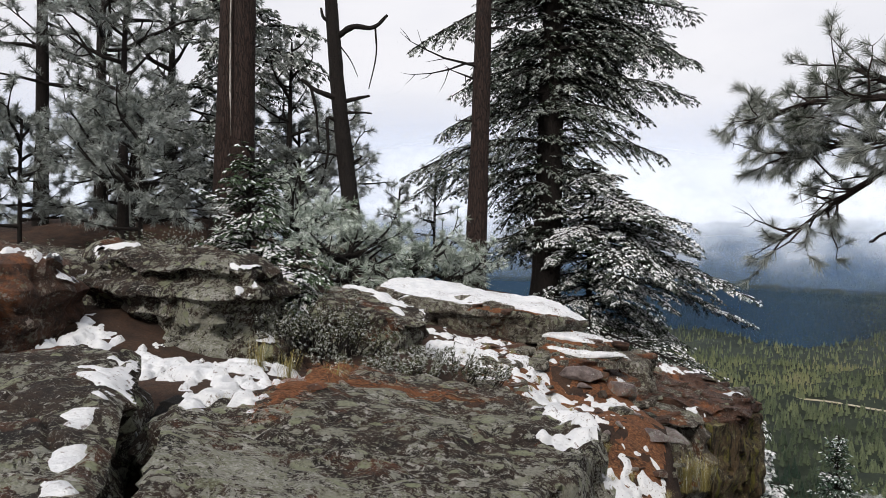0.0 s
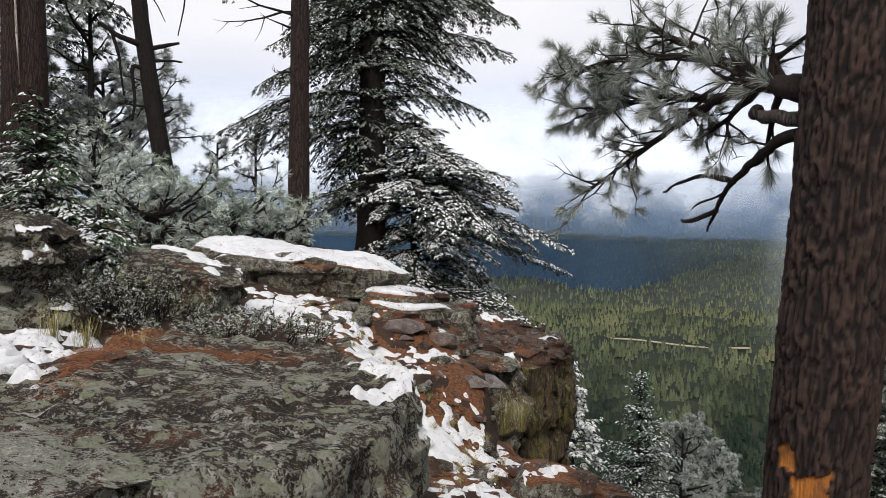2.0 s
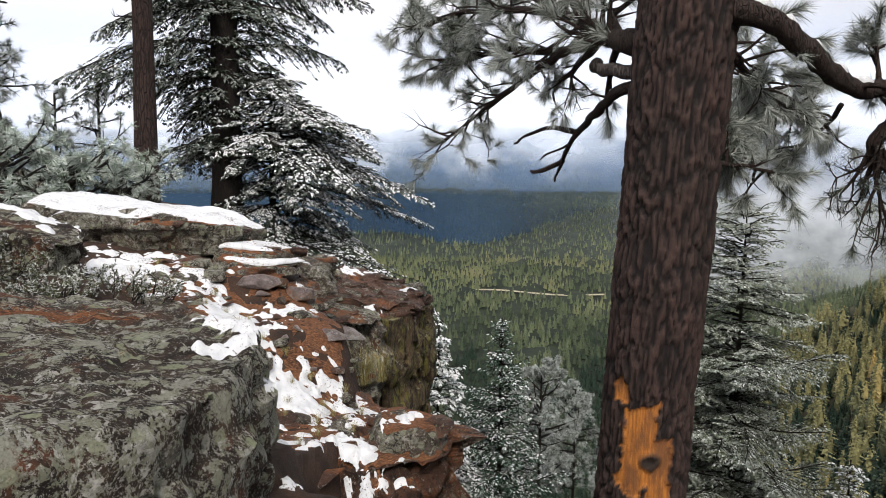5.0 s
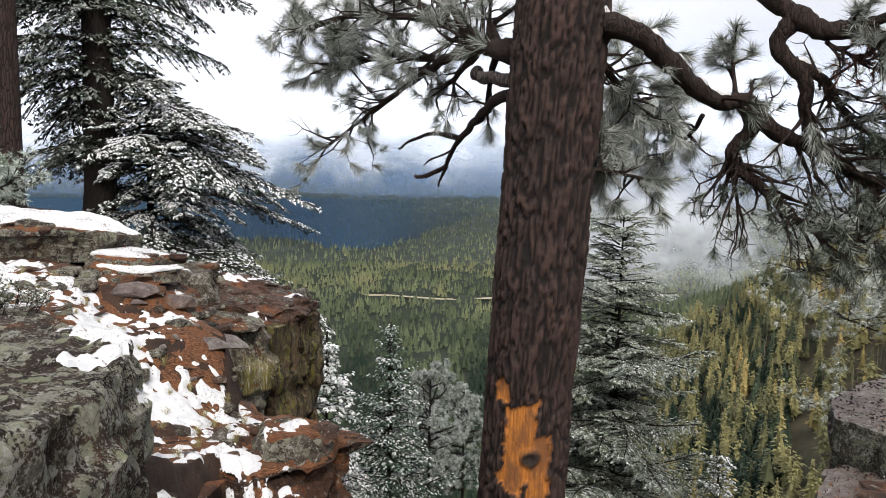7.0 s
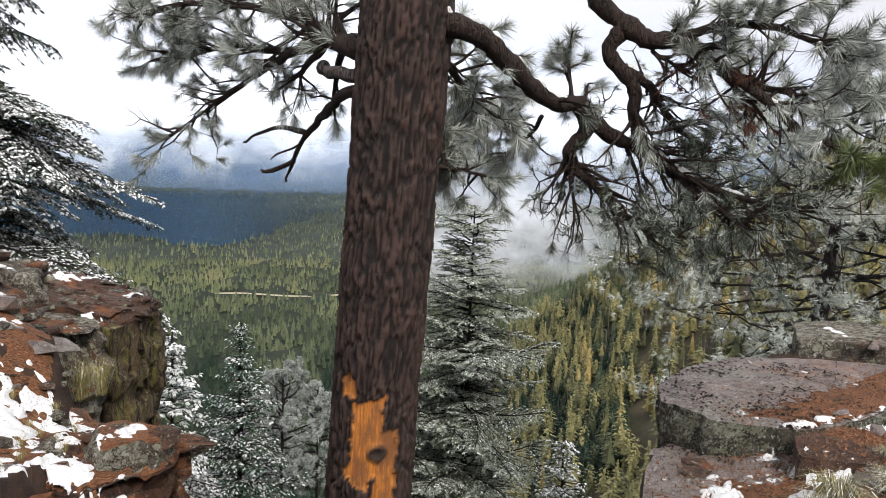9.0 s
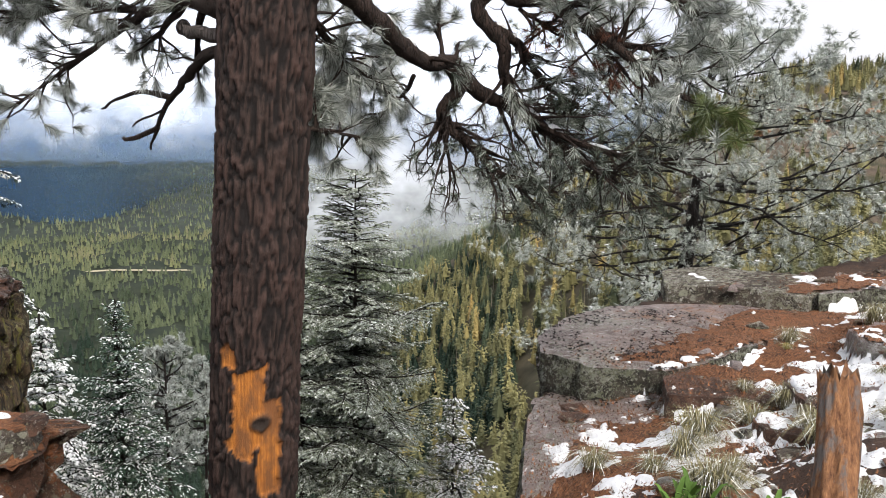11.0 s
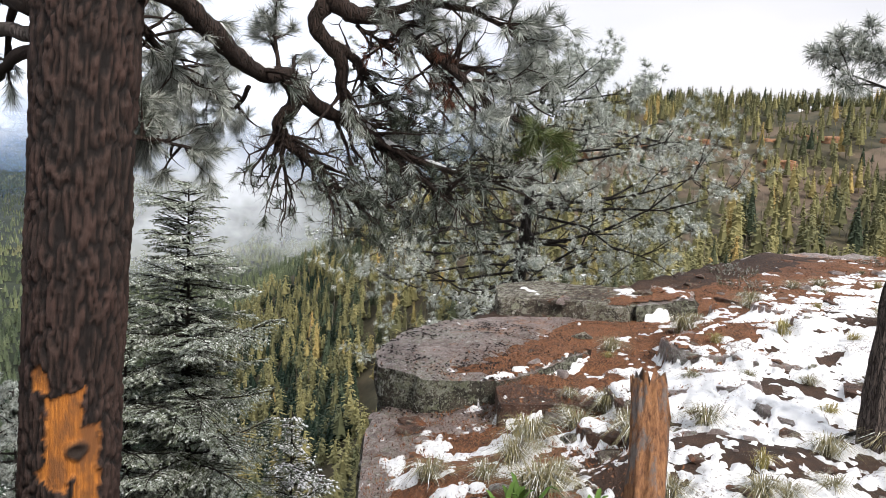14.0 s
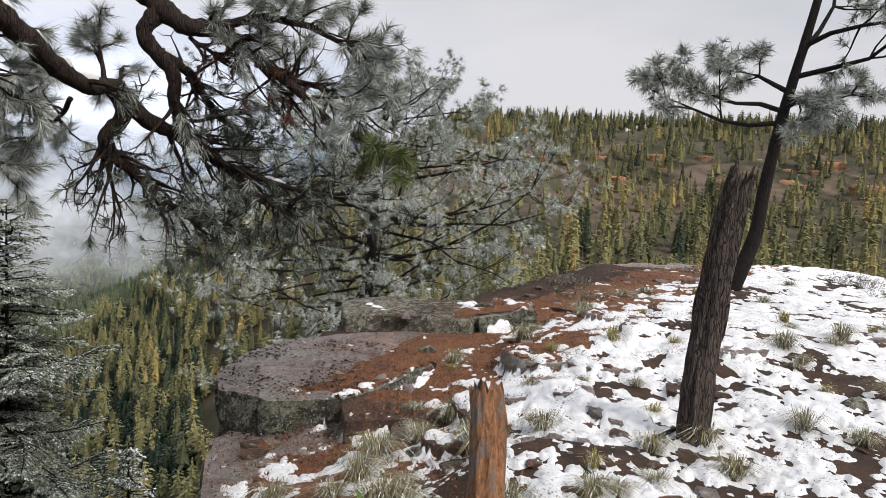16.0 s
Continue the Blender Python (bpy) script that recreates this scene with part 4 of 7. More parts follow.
# flat stones in the snow
for k, (x, y, r, a) in enumerate(((5.0, .35, .32, .2), (5.6, .55, .3, 1.1), (5.35, -.05, .26, .7), (4.55, .35, .22, 2.0), (6.2, .3, .34, .4), (6.0, -.2, .24, 1.7), (7.0, -.35, .3, .1), (4.9, -.45, .2, .9), (7.6, -.1, .32, 1.2), (5.75, -.75, .22, .3), (6.7, -1.1, .26, 2.2), (4.95, .8, .3, .5), (8.6, -.6, .35, .9), (8.0, .35, .4, .2))):
    ring = [(x + r * (1.25 * math.cos(t) * math.cos(a) - .8 * math.sin(t) * math.sin(a)) * (.85 + .3 * noise.noise((3 * math.cos(t), 3 * math.sin(t), k))), y + r * (1.25 * math.cos(t) * math.sin(a) + .8 * math.sin(t) * math.cos(a)) * (.85 + .3 * noise.noise((3 * math.cos(t), 3 * math.sin(t), k + 5)))) for t in np.linspace(0, 5.6, 9)]
    z = gz(x, y)
    rock("flagstone", ring, (z + .045, 0, .02), z - .12, (M_ROCK_LEDGE, M_ROCK_RED)[k % 3 == 0], "flat sandstone flag lying in the snow", "stone", "flagstones on the rim", seed=60 + k, n=40, rings=6, layers=4, rough=.012, strata=.012, soft=.012)
rock("flagstone", [(4.72, 1.18), (5.0, 1.34), (5.36, 1.22), (5.6, .8), (5.42, .62), (4.98, .64)], (-.17, .02, -.03), -.5, M_ROCK_RED, "broad flat red sandstone flag beside the ledge", "stone", "flagstones on the rim", seed=91, n=60, rings=9, layers=5, rough=.01, strata=.012, soft=.012)
rock("flagstone", [(5.45, .42), (5.85, .2), (5.3, .02), (5.05, .18), (5.15, .4)], (-.02, .02, -.1), -.3, M_ROCK_LEDGE, "flat grey sandstone flag with needles on it", "stone", "flagstones on the rim", seed=92, n=60, rings=9, layers=5, rough=.012, strata=.012, soft=.015)
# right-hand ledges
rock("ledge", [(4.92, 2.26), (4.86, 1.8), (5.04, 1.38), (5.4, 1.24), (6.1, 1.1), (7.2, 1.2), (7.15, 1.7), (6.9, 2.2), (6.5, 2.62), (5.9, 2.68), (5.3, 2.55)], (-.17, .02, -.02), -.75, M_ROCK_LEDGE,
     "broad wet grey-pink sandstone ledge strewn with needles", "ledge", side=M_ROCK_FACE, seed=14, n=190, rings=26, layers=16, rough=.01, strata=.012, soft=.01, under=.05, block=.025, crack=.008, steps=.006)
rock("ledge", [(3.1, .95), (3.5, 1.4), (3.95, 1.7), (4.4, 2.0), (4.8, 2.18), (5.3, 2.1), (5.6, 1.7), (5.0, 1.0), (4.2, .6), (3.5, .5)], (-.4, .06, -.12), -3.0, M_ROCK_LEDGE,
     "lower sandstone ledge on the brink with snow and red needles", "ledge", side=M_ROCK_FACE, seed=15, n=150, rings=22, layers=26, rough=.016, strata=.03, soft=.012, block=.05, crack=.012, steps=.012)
rock("ledge", [(7.08, 2.36), (7.18, 1.75), (7.3, 1.18), (7.75, 1.12), (8.2, 1.5), (8.2, 2.3), (7.7, 2.7)], (.0, .02, -.02), -.5, M_ROCK_GREY,
     "long grey slab with lichen on its upright face", "ledge", seed=16, n=120, rings=14, layers=12, rough=.008, strata=.012, soft=.01, block=.02, crack=.006)
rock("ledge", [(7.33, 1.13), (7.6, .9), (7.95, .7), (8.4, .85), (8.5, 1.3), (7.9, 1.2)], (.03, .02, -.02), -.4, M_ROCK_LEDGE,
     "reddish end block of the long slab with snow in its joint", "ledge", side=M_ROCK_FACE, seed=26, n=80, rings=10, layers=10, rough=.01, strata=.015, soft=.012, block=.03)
rock("ledge", [(12.2, .3), (13.2, -.4), (15.5, -1.2), (17, -1.0), (16, 1.4), (13, 1.6)], (-.3, .0, .0), -.9, M_ROCK_LEDGE, "low pale rock hump at the rim", "rock", seed=17, n=90, rings=12, layers=8, rough=.06, strata=.05, soft=.2)

# ---- far woods ----
def polar(az, r):
    return np.stack([EYE0[0] + r * np.cos(np.radians(az)), EYE0[1] + r * np.sin(np.radians(az))], 1)


def far_woods():
    rng = np.random.default_rng(11)
    fine = [conifer_cloud(rng, 64, 0.25) for _ in range(3)] + [conifer_cloud(rng, 56, 0.21) for _ in range(2)] + [conifer_cloud(rng, 56, 0.24, True) for _ in range(3)] + [snag_shape(rng) for _ in range(2)]
    # canyon side across from the rim
    n = 3500
    az, r = rng.uniform(-14, 47, n), np.sqrt(rng.uniform(270 ** 2, 690 ** 2, n))
    cliff = (r > 435) & (r < 540) & (az < 22) & (rng.uniform(size=n) < 0.2)
    bare = np.array([fbm(a * 0.09, q * 0.012, 3.0) for a, q in zip(az, r)]) > 0.42
    open_ = (az > 9) & (az < 15) & (r > 360) & (r < 475) & (rng.uniform(size=n) < 0.6)
    keep = ~cliff & ~open_ & ~(bare & (rng.uniform(size=n) < 0.75))
    az, r = az[keep], r[keep]
    n = len(az)
    choice = rng.choice(10, n, p=[.1, .1, .1, .09, .08, .14, .14, .13, .06, .06])
    tint = np.clip(rng.normal(0.42, 0.17, n) + 0.45 * np.array([fbm(a * .35, q * .02, 6.0) for a, q in zip(az, r)]), 0, 0.93)
    tint[choice >= 8] = 1.0
    h = rng.uniform(13, 23, n) * np.where(rng.uniform(size=n) < 0.25, 0.6, 1.0) * np.where((r > 370) & (az < 24), 0.75, 1.0)
    plant_wood("canyon_forest", "mixed conifer forest on the far canyon side, some trees dead or golden", polar(az, r), h, fine, choice, tint, M_WOODS)
    near = [conifer_cloud(rng, 330, 0.29) for _ in range(4)] + [conifer_cloud(rng, 300, 0.24) for _ in range(2)] + [conifer_cloud(rng, 230, 0.24, True) for _ in range(2)] + [snag_shape(rng)]
    n = 360
    az, r = rng.uniform(-14, 50, n), np.sqrt(rng.uniform(120 ** 2, 275 ** 2, n))
    choice = rng.choice(9, n, p=[.15, .15, .14, .14, .12, .1, .08, .08, .04])
    tint = np.clip(rng.normal(0.45, 0.18, n) + 0.45 * np.array([fbm(a * .35, q * .02, 6.0) for a, q in zip(az, r)]), 0, 0.93)
    tint[choice == 8] = 1.0
    plant_wood("canyon_forest", "olive and green conifers standing on the near canyon side", polar(az, r), rng.uniform(13, 22, n), near, choice, tint, M_WOODS)
    # tops of the mesa
    n = 800
    az, r = rng.uniform(-14, 30, n), rng.uniform(640, 760, n)
    plant_wood("mesa_forest", "row of pines along the mesa top", polar(az, r), rng.uniform(9, 17, n), fine[5:8] + fine[:2], rng.integers(0, 5, n), np.clip(rng.normal(.25, .15, n), 0, .7), M_WOODS)
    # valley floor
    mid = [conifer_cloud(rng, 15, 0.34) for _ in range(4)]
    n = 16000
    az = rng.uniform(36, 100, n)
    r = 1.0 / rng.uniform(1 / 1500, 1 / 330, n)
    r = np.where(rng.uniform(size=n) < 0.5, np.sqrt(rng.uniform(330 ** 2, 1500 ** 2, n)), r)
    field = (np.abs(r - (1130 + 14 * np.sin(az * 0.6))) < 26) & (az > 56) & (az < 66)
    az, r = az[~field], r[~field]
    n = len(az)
    # tint rises with distance: cloud shade painted on near trees, sunlight on farther ones
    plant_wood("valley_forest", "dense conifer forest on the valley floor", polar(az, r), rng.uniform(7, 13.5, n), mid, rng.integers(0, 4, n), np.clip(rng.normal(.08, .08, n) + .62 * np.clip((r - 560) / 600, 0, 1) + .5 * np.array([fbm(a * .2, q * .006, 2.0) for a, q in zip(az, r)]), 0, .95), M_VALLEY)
    low = [conifer_shape(rng, 1, 3, 0.24) for _ in range(3)]
    n = 14000
    az, r = rng.uniform(34, 100, n), np.sqrt(rng.uniform(1450 ** 2, 3500 ** 2, n))
    # lighter tint stands in for sunlight on this stretch of the valley
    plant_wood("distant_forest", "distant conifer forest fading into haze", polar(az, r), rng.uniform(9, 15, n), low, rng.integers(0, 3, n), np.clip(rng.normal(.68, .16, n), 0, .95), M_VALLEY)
    n = 9000
    az, r = rng.uniform(30, 124, n), np.sqrt(rng.uniform(3650 ** 2, 4250 ** 2, n))
    plant_wood("hill_forest", "forested hills under low cloud", polar(az, r), rng.uniform(11, 18, n), low, rng.integers(0, 3, n), np.clip(rng.normal(.3, .2, n), 0, .9), M_VALLEY)
    # pale clearing with a track
    g = Geo()
    a = np.linspace(57, 66.5, 60)
    inner, outer = polar(a, 1118 + 14 * np.sin(a * 0.6)), polar(a, 1130 + 14 * np.sin(a * 0.6))
    zi, zo = ground_z(inner)[0] + 3.0, ground_z(outer)[0] + 3.0
    g.add([(*p, z) for p, z in zip(inner, zi)] + [(*p, z) for p, z in zip(outer, zo)], [(i, i + 60, i + 61, i + 1) for i in range(59)])
    tagged(part("clearing", g, M_CLEARING), "pale grassy clearing with a track on the valley floor", "clearing", kind="structure")


m_, N_, L_, P_ = nodes_of("dry_grass")
L_.new(mix(N_, L_, ramp(N_, L_, tex_noise(N_, L_, position(N_), 0.05, 5, 0.7), [(0.35, 0), (0.65, 1)]), (0.22, 0.19, 0.11), (0.34, 0.29, 0.19)), P_.inputs["Base Color"])
M_CLEARING = m_
far_woods()


# red cliff band below the mesa top
def far_cliffs():
    rng = random.Random(5)
    for k in range(34):
        az = rng.uniform(-12, 20)
        r = 478 + rng.uniform(-26, 40)
        x, y = polar(np.array([az]), np.array([r]))[0]
        z = gz(x, y)
        w, h = rng.uniform(2, 6), rng.uniform(1.5, 5)
        if k < 5:
            az, w, h = 10.6 + 0.55 * k, (3, 4, 3.4, 4.5, 3)[k], (6, 12, 9, 13, 5)[k]
            x, y = polar(np.array([az]), np.array([468.0]))[0]
            z = -9.0
        ring = [(x + w * rng.uniform(0.7, 1.3) * math.cos(a), y + w * 1.4 * rng.uniform(0.7, 1.3) * math.sin(a)) for a in np.linspace(0, 5.5, 8)]
        ob = part("cliff", rock_geo(ring, (z + h * 0.6, 0, 0), z - 6, seed=40 + k, n=26, rings=3, layers=8, rough=.5, strata=.9, soft=.5), M_CLIFF_FAR)
        tagged(ob, "red-orange sandstone outcrop on the mesa side", "cliff", "cliffs of the mesa")


M_CLIFF_FAR = rock_material("far_red_cliff", (0.25, 0.15, 0.1), (0.13, 0.085, 0.06), (0.4, 0.17, 0.065), 0.5, 0.0, grit=0.25)
far_cliffs()


# ---- low cloud, haze and painted cloud shade over the valley ----
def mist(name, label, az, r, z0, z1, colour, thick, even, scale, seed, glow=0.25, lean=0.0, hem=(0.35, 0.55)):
    """One curved sheet for mist, haze or painted shade; its density thins to nothing at its borders."""
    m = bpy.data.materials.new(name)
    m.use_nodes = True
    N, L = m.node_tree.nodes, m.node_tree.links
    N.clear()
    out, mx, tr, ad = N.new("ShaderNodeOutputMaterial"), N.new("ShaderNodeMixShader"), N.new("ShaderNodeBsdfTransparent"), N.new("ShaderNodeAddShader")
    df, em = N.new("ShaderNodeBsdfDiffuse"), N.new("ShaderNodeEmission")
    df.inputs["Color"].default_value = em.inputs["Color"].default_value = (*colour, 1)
    # emission brightens the sheet beyond what sun and sky give it
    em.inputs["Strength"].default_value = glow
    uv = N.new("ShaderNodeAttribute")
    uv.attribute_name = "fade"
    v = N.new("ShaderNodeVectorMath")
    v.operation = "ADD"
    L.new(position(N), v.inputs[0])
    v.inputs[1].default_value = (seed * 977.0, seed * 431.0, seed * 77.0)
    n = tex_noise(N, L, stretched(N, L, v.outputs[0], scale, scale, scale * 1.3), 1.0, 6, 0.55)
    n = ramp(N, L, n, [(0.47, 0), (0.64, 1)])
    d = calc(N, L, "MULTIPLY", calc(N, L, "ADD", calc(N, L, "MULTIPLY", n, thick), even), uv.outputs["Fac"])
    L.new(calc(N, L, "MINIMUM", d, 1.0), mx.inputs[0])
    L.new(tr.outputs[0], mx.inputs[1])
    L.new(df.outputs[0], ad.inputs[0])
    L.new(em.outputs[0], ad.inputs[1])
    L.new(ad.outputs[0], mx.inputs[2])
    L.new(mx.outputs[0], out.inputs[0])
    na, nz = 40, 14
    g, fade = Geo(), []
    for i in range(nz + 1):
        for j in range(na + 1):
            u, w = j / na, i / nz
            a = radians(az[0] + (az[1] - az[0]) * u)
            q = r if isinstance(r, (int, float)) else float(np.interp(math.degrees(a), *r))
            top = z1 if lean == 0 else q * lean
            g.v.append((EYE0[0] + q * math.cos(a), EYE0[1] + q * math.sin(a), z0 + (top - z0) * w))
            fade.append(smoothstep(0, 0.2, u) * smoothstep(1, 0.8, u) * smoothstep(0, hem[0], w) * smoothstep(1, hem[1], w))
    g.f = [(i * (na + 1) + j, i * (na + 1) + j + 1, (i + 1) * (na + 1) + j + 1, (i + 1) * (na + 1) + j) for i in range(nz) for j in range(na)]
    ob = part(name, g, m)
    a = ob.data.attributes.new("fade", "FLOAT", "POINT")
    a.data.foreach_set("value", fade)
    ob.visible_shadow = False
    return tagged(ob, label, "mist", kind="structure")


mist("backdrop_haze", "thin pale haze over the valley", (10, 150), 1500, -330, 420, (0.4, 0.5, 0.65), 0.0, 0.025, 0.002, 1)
# dark sheet paints the cloud shadow with blue haze; SHADE is its near edge
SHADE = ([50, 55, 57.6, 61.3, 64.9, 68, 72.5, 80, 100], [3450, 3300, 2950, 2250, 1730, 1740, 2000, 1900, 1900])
mist("backdrop_haze", "deep blue sheet painting cloud shade and haze over the valley", (51, 150), SHADE, -300, 0, (0.022, 0.068, 0.145), 0.1, 0.72, 0.002, 2, 0.035, -0.043, (0.05, 0.93))
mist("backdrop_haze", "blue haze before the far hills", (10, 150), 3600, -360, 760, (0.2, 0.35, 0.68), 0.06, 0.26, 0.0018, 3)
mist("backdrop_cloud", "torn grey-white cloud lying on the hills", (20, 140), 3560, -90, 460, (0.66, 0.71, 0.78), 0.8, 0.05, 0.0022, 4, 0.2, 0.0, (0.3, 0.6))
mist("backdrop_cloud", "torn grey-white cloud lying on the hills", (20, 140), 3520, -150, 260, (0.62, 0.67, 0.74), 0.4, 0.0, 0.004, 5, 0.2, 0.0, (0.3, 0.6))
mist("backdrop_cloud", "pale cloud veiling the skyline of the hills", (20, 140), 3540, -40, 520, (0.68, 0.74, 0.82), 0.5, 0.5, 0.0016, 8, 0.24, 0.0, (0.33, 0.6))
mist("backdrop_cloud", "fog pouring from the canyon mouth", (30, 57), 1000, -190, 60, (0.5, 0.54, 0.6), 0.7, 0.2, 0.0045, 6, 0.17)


def cloud():
    """A low unseen cloud added over the valley, above the picture, so that its shade lies across the valley floor."""
    m, N, L, P = nodes_of("shade_cloud_vapour")
    P.inputs["Base Color"].default_value = (0.85, 0.86, 0.88, 1)
    P.inputs["Roughness"].default_value = 1.0
    g = Geo()
    n, rings = 64, 10
    cx, cy, cz = polar(np.array([76.0]), np.array([1050.0]))[0][0], polar(np.array([76.0]), np.array([1050.0]))[0][1], 1150.0
    for k in range(2 * rings + 1):
        u = 1 - abs(k - rings) / rings
        for j in range(n):
            t = 2 * math.pi * j / n
            q = 1 + 0.3 * noise.noise((2 * math.cos(t), 2 * math.sin(t), 1.5)) + 0.12 * noise.noise((7 * math.cos(t), 7 * math.sin(t), 0.5))
            s = math.sqrt(max(0.0, 1 - (1 - u) ** 2)) * q
            z = (k - rings) / rings
            x, y = 1300 * s * math.cos(t), 640 * s * math.sin(t)
            g.v.append((cx + x * math.cos(-0.24) - y * math.sin(-0.24), cy + x * math.sin(-0.24) + y * math.cos(-0.24),
                        cz + (130 if z > 0 else 50) * z + 30 * noise.noise((x * 0.004, y * 0.004, z))))
    g.f = [(k * n + j, k * n + (j + 1) % n, (k + 1) * n + (j + 1) % n, (k + 1) * n + j) for k in range(2 * rings) for j in range(n)]
    tagged(part("cloud", g, m), "unseen low grey cloud added above the valley to shade it", "cloud", kind="structure")


cloud()

# ---- the pine on the brink ----
def bark_near_material():
    """Plated bark with dark furrows; bare orange wood where a piece of bark is gone."""
    m, N, L, P = nodes_of("plated_ponderosa_bark")
    v = N.new("ShaderNodeTexCoord").outputs["Object"]
    f, b, k = N.new("ShaderNodeAttribute"), N.new("ShaderNodeAttribute"), N.new("ShaderNodeAttribute")
    f.attribute_name, b.attribute_name, k.attribute_name = "furrow", "bare", "knot"
    flake = tex_noise(N, L, stretched(N, L, v, 55, 55, 14), 1.0, 6, 0.7)
    fine = tex_noise(N, L, stretched(N, L, v, 160, 160, 60), 1.0, 4, 0.7)
    big = tex_noise(N, L, stretched(N, L, v, 7, 7, 2.2), 1.0, 4, 0.6)
    c = mix(N, L, ramp(N, L, flake, [(0.38, 0), (0.66, 1)]), (0.02, 0.0135, 0.0115), (0.05, 0.031, 0.025))
    c = mix(N, L, ramp(N, L, big, [(0.45, 0), (0.7, 0.8)]), c, (0.052, 0.029, 0.0235))
    c = mix(N, L, ramp(N, L, fine, [(0.62, 0), (0.75, 0.6)]), c, (0.1, 0.078, 0.07))
    c = mix(N, L, ramp(N, L, f.outputs["Fac"], [(0.08, 0), (0.7, 1)]), (0.008, 0.006, 0.0055), c)
    grain = tex_noise(N, L, stretched(N, L, v, 90, 90, 4), 1.0, 5, 0.7)
    patch = tex_noise(N, L, stretched(N, L, v, 14, 14, 6), 1.0, 4, 0.6)
    w = mix(N, L, ramp(N, L, grain, [(0.35, 0), (0.65, 1)]), (0.2, 0.068, 0.013), (0.43, 0.165, 0.032))
    w = mix(N, L, ramp(N, L, patch, [(0.42, 0), (0.62, 0.9)]), w, (0.13, 0.055, 0.022))
    c = mix(N, L, b.outputs["Fac"], c, w)
    c = mix(N, L, k.outputs["Fac"], c, (0.02, 0.014, 0.011))
    L.new(c, P.inputs["Base Color"])
    P.inputs["Roughness"].default_value = 0.8
    bump(N, L, P, calc(N, L, "ADD", flake, calc(N, L, "MULTIPLY", fine, 0.5)), 0.8, 0.01)
    return m


M_BARK_NEAR = bark_near_material()
M_NEEDLE_LOW = needle_material("dark_green_pine_needles", (0.022, 0.03, 0.021), (0.3, 0.33, 0.3), 0.85, 0.4)
M_NEEDLE_DEAD = needle_material("dead_brown_needles", (0.05, 0.02, 0.012), (0.16, 0.075, 0.05), 0.8, 0.5)
PINE_AXIS = bent([(2.69, 2.6, -2.6), (2.757, 2.559, -.31), (2.81, 2.525, .9), (2.86, 2.487, 2.04), (2.92, 2.46, 3.2), (3.0, 2.45, 5.5), (3.1, 2.5, 9.5)], 12)


def axis_at(z):
    for a, b in zip(PINE_AXIS, PINE_AXIS[1:]):
        if a.z <= z <= b.z:
            return a.lerp(b, (z - a.z) / (b.z - a.z))
    return PINE_AXIS[-1] if z > 0 else PINE_AXIS[0]


